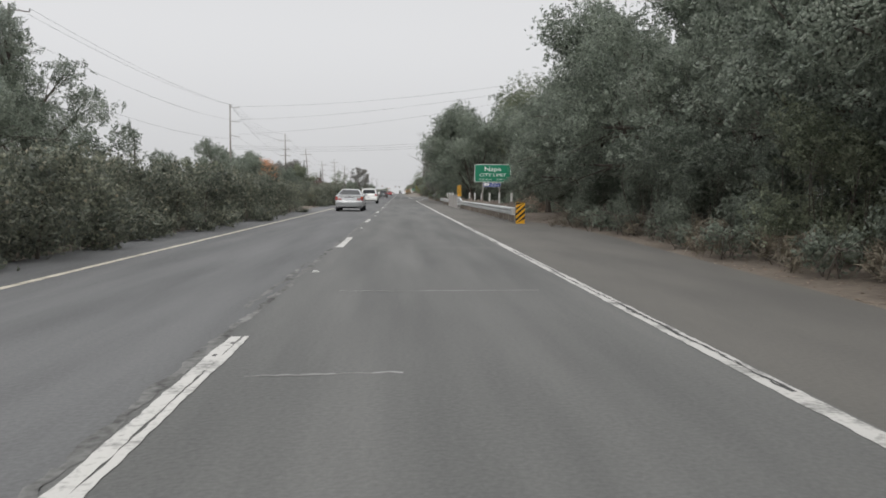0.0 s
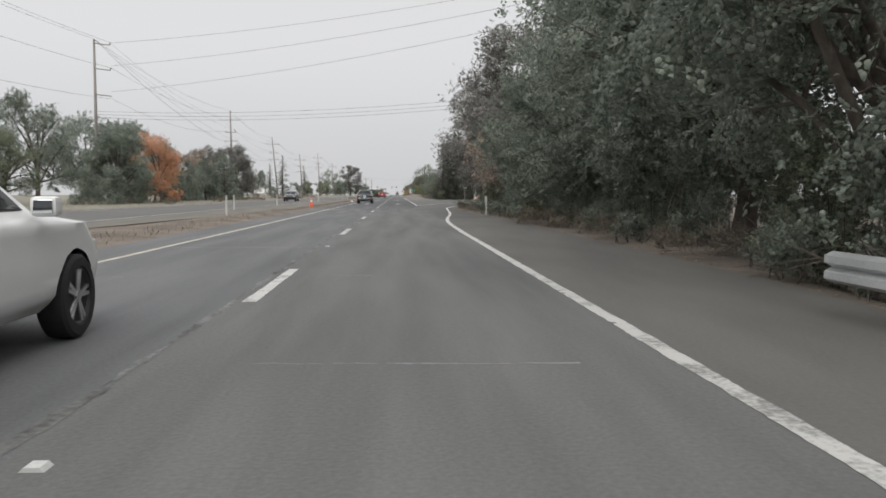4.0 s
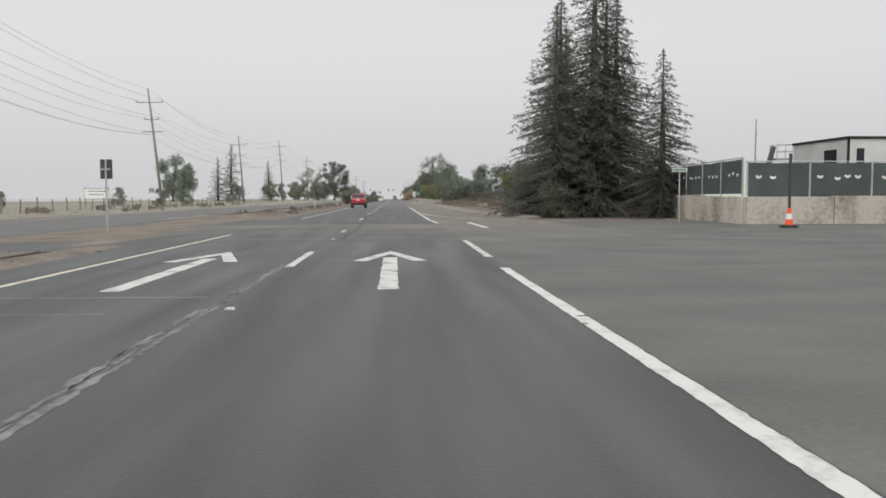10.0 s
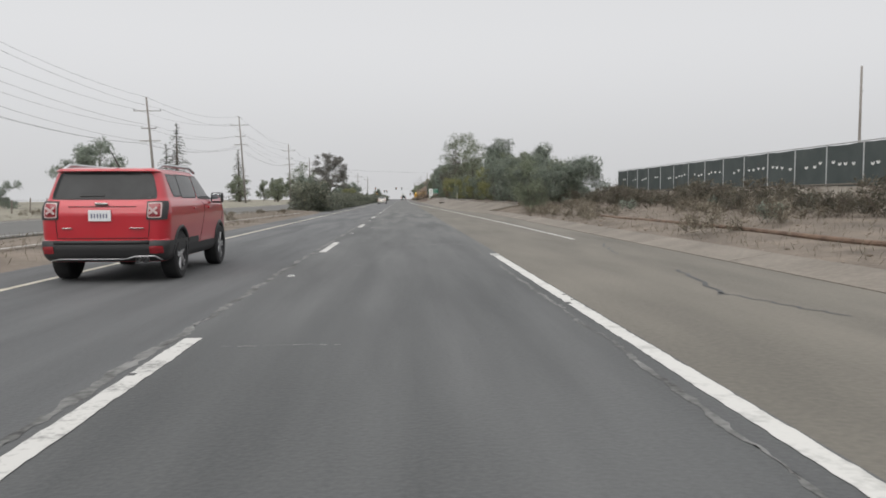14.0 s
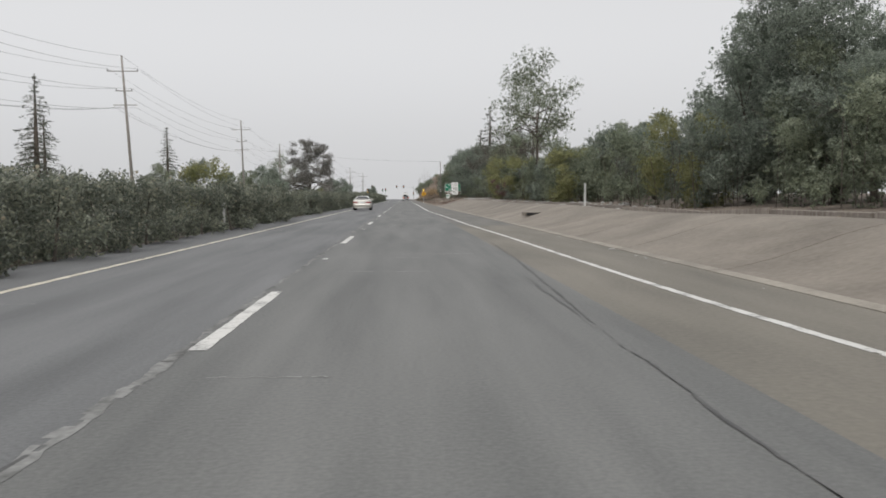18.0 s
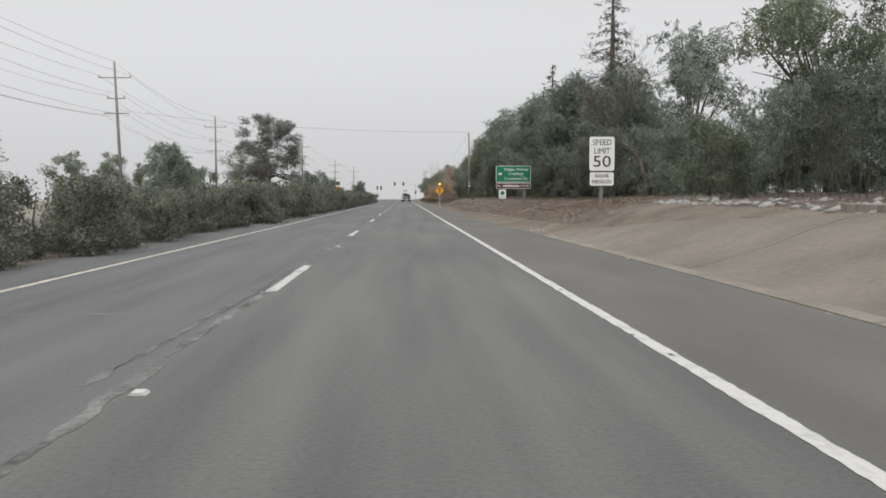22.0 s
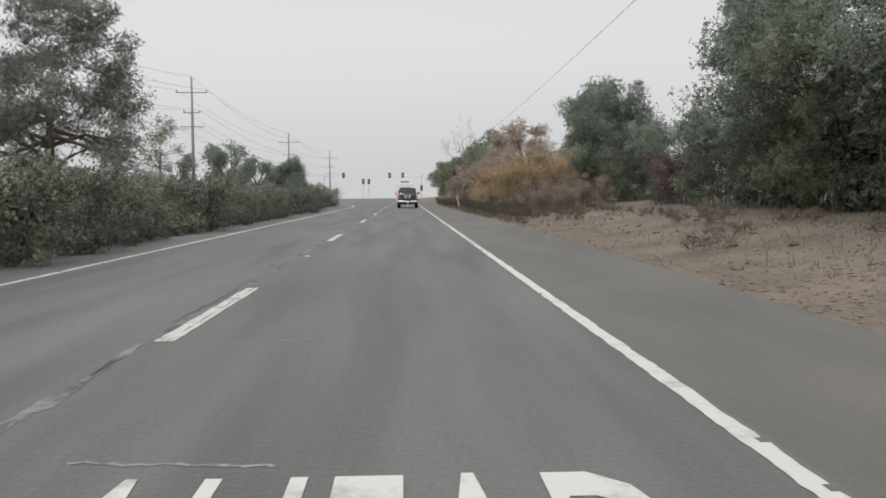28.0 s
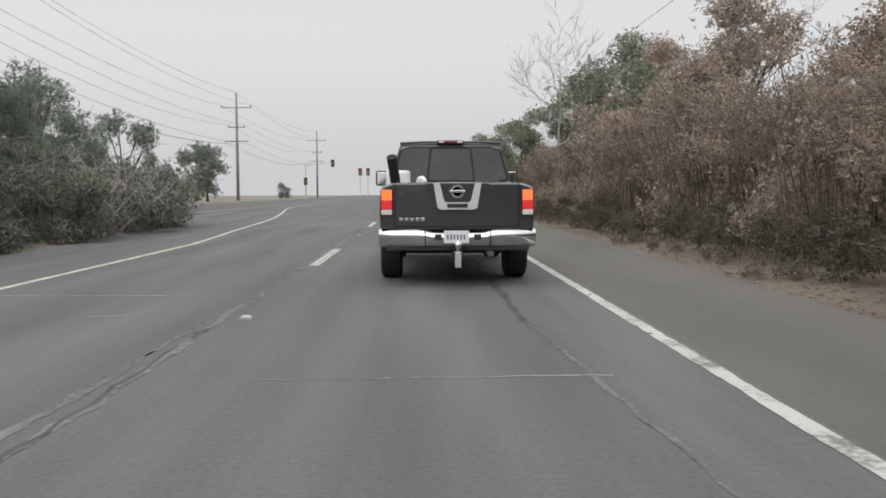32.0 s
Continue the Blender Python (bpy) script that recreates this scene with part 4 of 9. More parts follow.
def make_shrub(name, label, lx, ly, h, leaves, size, aspect, material, seed, twigs=10, core=0.6, bark=BARK, category="shrub", tall=0.25, lumps=13, fine=1, even=False, tangle=0.0):
    """A shrub: stems from the ground and a loose mass of leaves with an uneven top."""
    rs = np.random.RandomState(seed)
    e = thing(name, 0, 0, 0, label, category)
    bm = bmesh.new()
    for k in range(twigs):
        a, q = rs.uniform(-0.5, 0.5) * lx, rs.uniform(-0.5, 0.5) * ly
        mid = np.array([a * 1.3 + rs.normal() * 0.25, q * 1.3 + rs.normal() * 0.25, h * rs.uniform(0.35, 0.6)])
        top = np.array([a * 1.6 + rs.normal() * 0.6, q * 1.6 + rs.normal() * 0.6, h * rs.uniform(0.6, 0.72 + tall * 0.5)])
        if tangle:
            mid = mid + rs.normal(size=3) * tangle * [1, 1, 0.4]
            bow = (mid + top) / 2 + [0, 0, tangle * rs.uniform(0.1, 0.6)]
            top = top + rs.normal(size=3) * tangle * 1.4 - [0, 0, h * rs.uniform(0.1, 0.45)]
            tube(bm, [(a, q, -0.1), tuple(mid), tuple(bow), tuple(top)], [0.014, 0.01, 0.008, 0.004], 3, cap=False)
        else:
            tube(bm, [(a, q, -0.1), tuple(mid), tuple(top)], [0.018, 0.011, 0.004], 3, cap=False)
        for s in range(3):
            st = mid + (top - mid) * rs.uniform(0, 0.8)
            tube(bm, [tuple(st), tuple(st + rs.normal(size=3) * [0.45, 0.45, 0.3])], [0.008, 0.003], 3, cap=False)
    if twigs:
        part("stem", bm, bark, e)
    for k in range(3 if even else 0):
        q = (k - 1) * ly * 0.55
        part("stem", tube(bmesh.new(), [(0.1 * k, q, -0.1), (0.25 - 0.2 * k, q + 0.1, h * 0.4), (0.1, q * 1.1, h * 0.75)], [0.035, 0.025, 0.01], 5), bark, e)
    cl = []
    for k in range(lumps):
        rad = min(lx, ly, h) * rs.uniform(0.26, 0.46)
        cl.append((np.array([rs.uniform(-1, 1) * max(0.1, lx - rad * 0.8), rs.uniform(-1, 1) * max(0.1, ly - rad * 0.8), (h - rad * rs.uniform(0.8, 1.1)) if even and k % 3 == 1 else rad * 0.5 if even and k % 3 == 0 else rs.uniform(rad * 0.5, h - rad * 0.8)]), rad))
    pieces = foliage(rs, cl, leaves, size, aspect, core, fine, 8, 0.95, -0.2, 0.5, 0.04)
    link("foliage", tri_mesh("foliage", pieces, material), e)
    return e


place_rng = random.Random(11)


def plant(kinds, spots, group="", scale=(0.9, 1.12)):
    """Copies of the given plants at (x, y[, height factor]) spots, standing on the ground."""
    for i, s in enumerate(spots):
        x, y = s[:2]
        ob = kinds[place_rng.randrange(len(kinds))]
        k = s[2] if len(s) > 2 else place_rng.uniform(*scale)
        c = copy_thing(ob, pose(x, y, land(x, y), 0, 0, place_rng.uniform(0, 360)))
        c.scale = (k * place_rng.uniform(0.94, 1.06), k * place_rng.uniform(0.94, 1.06), k)
        if group:
            c["group"] = group


def retire(kinds):
    for e in kinds:
        for o in (*e.children_recursive, e):
            bpy.data.objects.remove(o)


DARK_OAK = "dark green live oak with a dense rounded crown"
oaks = [make_tree("oak_tree", DARK_OAK, 9.5, 4.2, 0.7, 7600, 20, 0.32, GREEN_DARK, BARK, 20 + k, fine=2, core=0.58) for k in range(3)]
duskies = [make_tree("oak_tree", "grey-brown oak with a dense crown", 9.0, 4.0, 0.8, 7200, 20, 0.31, GREY_OAK, BARK, 30 + k, fine=2, core=0.58) for k in range(2)]
back_oaks = [make_tree("oak_tree", DARK_OAK, 9.5, 4.2, 0.8, 1700, 16, 0.55, GREEN_DARK, BARK, 25 + k, fine=1) for k in range(2)]
greens = [make_tree("tree", "green leafy roadside tree with an uneven crown", 8.0, 3.6, 0.6, 4400, 20, 0.32, GREEN_MID, BARK, 40 + k, style="tall") for k in range(2)]
rusts = [make_tree("tree", "tree with rust-brown and green autumn leaves", 8.0, 3.4, 0.9, 5600, 18, 0.3, RUST, BARK, 50 + k, fine=2, core=0.5) for k in range(2)]
limes = [make_shrub("tall_shrub", "tall yellow-green leafy shrub on the bank", 2.2, 2.2, 4.8, 3200, 0.26, 0.55, YELLOW_GREEN, 60 + k) for k in range(1)]
thickets = [make_shrub("tall_shrub", "tall dark green shrub thicket on the bank", 2.3, 2.3, 4.4, 2300, 0.29, 0.55, GREEN_MID if k else GREEN_DARK, 64 + k) for k in range(2)]
back_shrubs = [make_shrub("tall_shrub", "tall dark green shrub thicket behind the verge", 2.4, 2.4, 4.4, 900, 0.46, 0.55, GREEN_DARK, 67, lumps=10, fine=1, twigs=6)]
airy = make_tree("tall_thin_tree", "tall thin half-bare tree with sparse leaves", 12.5, 4.3, 4.2, 4200, 30, 0.3, GREEN_MID, BARK, 71, style="tall", core=0.0, trunk=0.13)
bare_dark = make_bare("bare_tree", "tall dark bare tree with a dense crown of twigs", 8.0, 75, BARK, 0.12, depth=6)
bare = make_bare("bare_tree", "bare grey tree with crooked forking branches", 7.6, 72, PALE_BARK, 0.13, (-0.15, 0.0))
hedges = [make_shrub("oleander_bush", "dense green oleander bush in the median hedge", 1.5, 2.0, 1.85, 3600, 0.22, 0.42, OLEANDER, 80 + k, tall=0.12, category="bush", lumps=26, twigs=0, core=0.6, even=True) for k in range(3)]
brushes = [make_shrub("brush", "tangled brown autumn brush with thin stems", 1.9, 2.4, 3.9, 6400, 0.17, 0.5, RUST, 90 + k, twigs=70, core=0.36, bark=TWIG, lumps=18) for k in range(2)]
golds = [make_shrub("brush", "golden brown autumn brush with thin stems", 2.0, 2.3, 3.6, 6400, 0.17, 0.45, GOLD, 94, twigs=70, core=0.36, bark=TWIG, lumps=18)]
scrubs = [make_shrub("scrub", "tangled grey-brown roadside scrub", 1.3, 1.6, 1.5, 900, 0.2, 0.45, SCRUB, 99, twigs=12, core=0.35, bark=TWIG, lumps=9)]
weeds = [make_shrub("weed_clump", "dry straw-coloured weed clump", 0.8, 0.9, 0.7, 150, 0.34, 0.07, STRAW, 97, twigs=0, core=0.0, bark=PALE_BARK, category="weed"),
         make_shrub("low_bush", "low dark green bush at the roadside", 0.9, 1.1, 1.0, 420, 0.16, 0.4, GREEN_DARK, 98, category="bush", lumps=6, fine=1, twigs=5)]
twiggy = make_shrub("bare_bush", "tangled bush of pale bare twigs and green leaves", 1.5, 2.0, 2.2, 2800, 0.2, 0.42, OLEANDER, 103, twigs=110, core=0.5, bark=PALE_TWIG, category="bush", lumps=14, tangle=0.55)
cedars = [make_conifer("conifer", "dark green conifer with drooping branches", 12, 3.0, 100 + k, droop=0.25) for k in range(2)]
broad = [make_conifer("conifer", "broad conifer with layered spreading branches", 12, 4.7, 112 + k, rows=26, arms=16, sprays=30, base=0.8, ragged=0.3, droop=0.15) for k in range(2)]
firs = [make_conifer("redwood_tree", "tall dense dark redwood beside the side road", 16.5, 5.2, 104 + k, rows=44, arms=14, sprays=24, base=0.3, ragged=0.2, size=0.42) for k in range(2)]
bigoak = make_tree("oak_tree", "large dark oak with a wide spreading crown", 12.5, 7.6, 1.9, 33000, 46, 0.36, GREY_OAK, BARK, 37, fine=1, core=0.56, trunk=0.34, lean=-1.2, lobe=(0.13, 0.3))
lacy = make_tree("oak_tree", "tall grey-brown oak with a broad lacy crown", 22.0, 10.2, 2.0, 27000, 56, 0.46, GREY_OAK, BARK, 43, fine=1, core=0.4, trunk=0.6, lean=1.0, lobe=(0.12, 0.26))
maple = make_tree("maple_tree", "small tree with bright orange autumn leaves", 7.2, 3.3, 0.2, 5600, 18, 0.28, AUTUMN, BARK, 33)
redbush = make_shrub("shrub", "crimson-leaved shrub on the bank", 1.0, 1.1, 2.0, 900, 0.14, 0.5, CRIMSON, 35)

# median hedge
spots = [(-6.0 + place_rng.uniform(-0.15, 0.15), 6 + 2.9 * k, place_rng.uniform(0.95, 1.16)) for k in range(26)]
spots += [(-6.2, 360.5, 1.45), (-6.5, 362.5, 1.35)] + [(-5.95 - 1.5 * smooth((2.75 * k - 265) / 35) + place_rng.uniform(-0.15, 0.15), 365 + 2.75 * k, place_rng.uniform(0.84, 1.02) * (1.12 if 47 < k < 85 else 0.94 if 18 < k < 45 else 1)) for k in range(113)]
plant(hedges, [s for s in spots if not (45.5 < s[1] < 63.5 or 665 < s[1] < 673)], "median hedge")
plant([twiggy], [(-7.3, 666.5, 1.0), (-7.5, 669.5, 1.05), (-7.5, 672.5, 0.9)])
plant(back_shrubs, [(-8.6, y, 0.55 + 0.25 * place_rng.random()) for y in (8, 14, 22, 31, 41, 68, 71, 74, 79)])
plant(back_shrubs, [(-8.8, y, 0.5 + 0.2 * place_rng.random()) for y in (386, 412, 440, 468, 520, 590, 612, 633, 650, 660, 668)])
plant(greens, [(-8.5, 77, 0.5)])
plant(oaks, [(-10.0, 663, 0.58), (-9.6, 656, 0.5), (-10.4, 668, 0.46)])
plant(thickets, [(-9.6, 660, 0.7), (-9.8, 665, 0.72), (-10.0, 670, 0.62), (-9.4, 674, 0.5)])
plant([redbush], [(-9.5, 95, 1.6)])
plant(limes, [(-6.4, 404, 0.62), (-6.9, 462, 0.52), (-6.8, 540, 0.42)])
plant([bare], [(-7.0, 459, 0.5), (-7.2, 474, 0.42)])
# left beyond the opposite carriageway
plant(back_oaks, [(-22.5, 50, 1.4), (-25, 44, 1.3), (-27, 60, 0.9), (-31, 176, 1.05), (-37, 168, 1.35), (-36, 190, 1.2), (-44, 200, 1.4), (-30, 214, 0.75), (-29, 224, 0.9), (-36, 230, 1.0)])
plant(duskies, [(-30.2, 238, 1.25), (-33, 231, 1.15)])
plant(rusts, [(-34.5, 226, 1.2)])
plant(greens, [(-40, 92, 0.9), (-30, 118, 0.8), (-46, 130, 1.0), (-33, 152, 0.9)])
plant([maple], [(-29.5, 187, 1.3), (-30.5, 181, 0.95)])
plant(back_shrubs, [(-29.5 + place_rng.uniform(-1.5, 0.5), y, place_rng.uniform(0.7, 1.05)) for y in (163, 168, 173, 177, 192, 196, 200, 205, 209, 214, 219, 224, 229, 234, 239)])
plant(back_oaks, [(-33, 196, 0.95), (-32, 204, 0.9), (-30, 172, 1.0)])
plant(cedars, [(-66, 206, 1.42), (-58, 120, 1.0)])
plant(back_shrubs, [(-43.5, 340, 0.7), (-38.6, 347, 0.7), (-37, 360, 0.5), (-41.7, 427, 1.4), (-48, 300, 0.6), (-52, 318, 0.5), (-46, 388, 0.8)])
plant(back_oaks, [(-62, 452, 1.3), (-81, 512, 1.9), (-70, 470, 1.2)])
plant(cedars, [(-59, 510, 1.8), (-70, 538, 1.5), (-54, 566, 1.5)])
plant(greens, [(-50, 548, 1.1), (-46, 592, 1.1), (-44, 618, 1.2), (-52, 640, 1.3), (-40, 560, 0.9), (-60, 650, 1.2), (-38, 604, 1.0)])
plant([lacy], [(-31.5, 655, 1.0)])
plant(back_oaks, [(-33, 578, 1.05), (-30, 567, 0.95), (-35, 590, 0.9), (-37, 602, 0.85), (-32, 596, 0.7)])
plant(back_oaks, [(-24, 700, 1.0), (-22.5, 712, 0.85), (-25, 748, 0.8), (-27, 708, 1.05), (-30, 694, 0.8), (-34, 776, 1.0), (-38, 768, 0.8)])
plant([airy], [(-55.5, 742, 1.75), (-50, 752, 1.5)])
plant(back_shrubs, [(-22, 690, 0.8), (-23, 730, 0.7), (-28, 742, 0.8), (-24, 800, 0.7), (-26, 815, 0.7)])
# right: dense trees before the side road
spots = [(10.2 + place_rng.uniform(-0.6, 1.2), -12 + 5.2 * k, place_rng.uniform(0.95, 1.15) * (1 - 0.24 * smooth((k - 6) / 4))) for k in range(12)]
plant(back_oaks, [(15.5 + place_rng.uniform(-1, 2), -10 + 7.5 * k, place_rng.uniform(1.05, 1.35)) for k in range(9)], "roadside trees")
plant(back_shrubs, [(13.2 + place_rng.uniform(-0.6, 1), -8 + 4.4 * k, place_rng.uniform(0.7, 1.0)) for k in range(14)] + [(13.4 + place_rng.uniform(-0.6, 1), 84 + 5 * k, place_rng.uniform(0.7, 1.0)) for k in range(14)])
spots += [(9.2, 83.5, 1.2), (8.8, 90, 1.3), (9.6, 97, 1.25), (10.2, 104, 1.2), (10.2, 111, 1.2), (10, 118, 1.25), ]
plant(back_oaks, [(16, 82, 1.4), (16, 96, 1.5), (17, 110, 1.5), (17, 124, 1.3)])
plant(back_shrubs, [(15.6 + place_rng.uniform(-0.6, 0.6), 462 + 3.6 * k, place_rng.uniform(0.6, 0.8)) for k in range(10)])
plant(back_shrubs, [(12.4 + place_rng.uniform(-0.5, 0.5), -4 + 3.2 * k, place_rng.uniform(0.55, 0.8)) for k in range(14)])
plant(back_oaks, [(15, 70, 1.0), (19, 76, 1.15), (23, 66, 1.15), (27, 74, 1.2), (20, 88, 1.0), (31, 66, 1.2)])
plant(back_shrubs, [(13, 63, 0.7), (14.5, 71, 0.8), (13, 79, 0.7), (18, 82, 0.9), (11.5, 74, 0.5)])
plant(oaks, spots, "roadside trees")
plant(duskies, [(9.6, 127, 1.3), (13, 147, 1.05), (18, 142, 1.25), (9.4, 142, 1.15)])
plant(rusts, [(10.8, 134, 1.35), (16, 132, 1.35), (13.5, 56, 1.1), (15.5, 62, 1.0)])
plant(greens, [(19, 66, 0.9), (24, 60, 1.1)])
plant([airy], [(16.5, 90, 1.3), (15, 60, 0.8)])
plant(thickets, [(9.3 + place_rng.uniform(-0.3, 0.5), y, place_rng.uniform(0.45, 0.75)) for y in (-6, 1, 8, 14, 20, 26, 88, 94, 100, 106, 112, 118, 124, 130, 137, 143)])
plant(weeds, [(7.6 + place_rng.uniform(-0.3, 0.8), 86 + 2.2 * k) for k in range(28)] + [(7.8 + place_rng.uniform(-0.3, 0.8), -8 + 2.6 * k) for k in range(15)])
plant(thickets, [(9.0 + place_rng.uniform(-0.2, 0.3), y, place_rng.uniform(0.55, 0.75)) for y in (-3, 4.5, 11, 17, 22.5, 27, 91, 97, 103, 109, 115, 121, 127, 134)])
plant(weeds[1:], [(7.9 + place_rng.uniform(-0.2, 0.3), y, place_rng.uniform(0.7, 1.0)) for y in (6, 9, 12.5, 15, 18, 21, 24, 26, 28)])
plant([bigoak], [(13.6, 163, 1.0)])
plant(thickets, [(10.5, 152, 0.4), (12.5, 156, 0.45), (13, 160, 0.35), (18, 158, 0.6), (21, 164, 0.6)])
# side road: redwoods and bushes
plant(firs, [(14.4, 255.5, 1.03), (11.9, 255.0, 0.8), (16.2, 257, 0.85), (13.2, 260, 0.9)])
plant(firs, [(17.6, 252, 0.6), (15.2, 267.5, 0.85), (15.3, 256.2, 0.9)])
plant(thickets, [(10.2, 257, 0.6), (11.5, 252.5, 0.55), (19.5, 252, 0.5), (13.5, 268, 0.9), (12.2, 274, 1.0), (15, 278, 1.05), (17.5, 283, 0.95), (21, 214, 0.6)])
plant(limes, [(11, 263, 0.72), (12.4, 266, 0.7)])
plant(broad, [(27.3, 215, 0.9), (31, 216.5, 1.0), (35, 219, 1.08), (39, 216, 1.0)])
# bank with dry weeds before and along the wall
plant(scrubs, [(16.2 + place_rng.uniform(-1.2, 2.6), 286 + 1.7 * k, place_rng.uniform(0.55, 1.15)) for k in range(42)])
plant(weeds[:1], [(10.5 + place_rng.uniform(0, 9), 282 + 0.9 * k) for k in range(84) if k % 3])
plant(weeds[1:], [(13 + place_rng.uniform(0, 7), 290 + 6 * k, 0.8) for k in range(12)])
plant(thickets, [(12.8, 355, 0.85), (12.4, 361, 0.95), (13.4, 365, 1.1), (12.2, 369, 1.05), (12.4, 375, 1.0), (15, 372, 1.1), (11.2, 346, 0.6), (15, 352, 0.8), (18, 360, 1.0)])
plant(greens, [(13.6, 366, 0.62), (14.5, 386, 0.7)])
plant(thickets, [(12.6, 350, 0.7), (13.0, 358, 0.8), (14.5, 356, 0.9), (12.4, 365, 0.85)])
# above the concrete slope
spots = [(12.9 + place_rng.uniform(-0.5, 0.9), 376 + 4.2 * k, place_rng.uniform(0.7, 0.98)) for k in range(27)]
plant(thickets, spots + [(12.8, 434, 0.85), (13.6, 438, 0.9), (14.8, 431, 0.9), (12.6, 429, 0.75), (14.2, 444, 0.9)])
plant(limes, [(12.4, 380, 0.9), (13, 386, 0.95), (12.2, 404, 0.85), (12.6, 446, 0.95), (12.2, 456, 1.05), (12.5, 464, 0.9), (12.6, 424, 0.85), (14, 452, 1.0)])
plant(oaks, [(16.0, 400, 0.88), (15.2, 405, 0.76), (17.5, 408, 0.74), (14.8, 396, 0.58), (26, 430, 1.0)])
plant(greens, [(14.8, 398, 0.68), (15.5, 418, 0.62), (16, 428, 0.66), (17, 486, 1.1)])
plant(back_shrubs, [(16.0 + place_rng.uniform(-0.5, 1.0), 382 + 7.0 * k, place_rng.uniform(0.8, 1.0)) for k in range(15)])
plant([airy], [(12.2, 438, 1.0), (18, 476, 1.2)])
plant(back_shrubs, [(23.5 + place_rng.uniform(-1, 1), 396 + 5.0 * k, place_rng.uniform(0.8, 1.05)) for k in range(30)])
plant([bare_dark], [(14.8, 470, 1.35), (15.5, 463, 1.25), (14.5, 500, 1.3)])
plant([redbush], [(11.2, 452, 1.15)])
plant(back_shrubs, [(20.5 + place_rng.uniform(-1, 1), 424 + 7 * k, place_rng.uniform(0.8, 1.1)) for k in range(9)])
# dark trees above the dirt bank
spots = [(15.6 + place_rng.uniform(-0.8, 1.2), 508 + 6.2 * k, place_rng.uniform(0.95, 1.2) * (0.72 if k == 0 else 1)) for k in range(11)]
plant(back_oaks, [(20.5 + place_rng.uniform(-1, 2), 513 + 9.0 * k, place_rng.uniform(1.0, 1.25)) for k in range(7)])
plant(thickets, [(14.0 + place_rng.uniform(-0.6, 0.8), 494 + 4.3 * k, place_rng.uniform(0.55, 0.95)) for k in range(22)])
plant(back_shrubs, [(18.5 + place_rng.uniform(-0.6, 0.8), 498 + 6.3 * k, place_rng.uniform(0.8, 1.1)) for k in range(16)])
plant(oaks, spots, "roadside trees")
plant(back_shrubs, [(17.0 + place_rng.uniform(-0.5, 0.5), 490 + 3.3 * k, place_rng.uniform(0.5, 0.75)) for k in range(38)])
plant(cedars, [(16.8, 516, 1.35), (18, 546, 1.2)])
plant(rusts, [(16.5, 575, 1.45), (18, 584, 1.3), (17, 560, 1.2)])
plant([bare_dark], [(17.5, 536, 1.2)])
plant(greens, [(13.5, 556, 1.0), (13, 568, 1.05), (14.5, 601, 0.9)])
plant(oaks, [(16.3, 604, 1.12), (18, 611, 1.08), (16, 596, 1.1), (19, 590, 1.15), (18.3, 648, 1.12), (23, 654, 1.0)])
plant(oaks[:1], [(14.8, 629, 0.82), (17.0, 632, 0.86), (15.6, 635, 0.8)])
plant(thickets, [(14.2, 593, 0.9), (14.4, 597, 0.85), (14.6, 601, 0.95), (14.5, 605, 0.9), (15, 609, 0.85), (16, 613, 0.8), (14, 588, 0.7), (14.6, 627, 0.75), (15.6, 632, 0.85), (17, 627, 0.9), (18, 636, 0.9), (13.8, 634, 0.7), (16.4, 622, 0.6)])
plant([redbush], [(14.9, 617.5, 1.45), (15.8, 619.5, 1.3)])
plant(rusts, [(15.5, 690, 1.2), (14, 676, 1.05), (15, 664, 1.1)])
plant(greens, [(14.4, 695, 1.3), (13, 684, 0.9), (11, 700, 0.9), (10, 712, 0.9), (12, 726, 1.0), (10, 742, 1.0), (12, 760, 1.1)])
plant([bare], [(9.4, 692, 1.75), (12.8, 672, 1.2)])
# brush at the end
plant(golds, [(9.0 + place_rng.uniform(-0.3, 0.6), 626 + 3.1 * k, place_rng.uniform(0.8, 0.98)) for k in range(6)])
plant(golds, [(11.2 + place_rng.uniform(-0.4, 0.8), 627 + 4.2 * k, place_rng.uniform(0.95, 1.1)) for k in range(4)])
plant(brushes, [(9.3, 614.5, 0.36), (9.0, 617.5, 0.4), (9.4, 620.5, 0.44), (9.0, 623.5, 0.46), (11.5, 617, 0.46), (11.8, 621.5, 0.5), (11.2, 624.5, 0.55)])
plant(brushes, [(9.1 + place_rng.uniform(-0.3, 0.6), 643 + 3.0 * k, place_rng.uniform(0.8, 1.02)) for k in range(19)])
plant(back_shrubs, [(16 + place_rng.uniform(-0.6, 1), 600 + 7 * k, place_rng.uniform(0.8, 1.1)) for k in range(14)])
plant(brushes, [(11.3 + place_rng.uniform(-0.4, 0.8), 644 + 4.4 * k, place_rng.uniform(1.1, 1.4)) for k in range(10)])
plant(scrubs, [(7.5 + place_rng.uniform(-0.2, 0.4), 616 + 1.6 * k, place_rng.uniform(0.4, 0.75)) for k in range(56) if not 20 <= k <= 23])
plant(weeds[:1], [(6.7 + place_rng.uniform(-0.2, 0.3), 612 + 2.6 * k, 0.45) for k in range(30)] + [(8 + place_rng.uniform(0, 5), 560 + 1.9 * k, 0.6) for k in range(30)])
plant(weeds[:1], [(-6 + place_rng.uniform(-3, 0.5), 262 + 4 * k, 0.5) for k in range(22)] + [(-23 + place_rng.uniform(-8, 1), 160 + 5.5 * k, 0.9) for k in range(36)])
plant(weeds[:1], [(12.4, 523.9, 0.8), (13.2, 524.2, 0.9)])
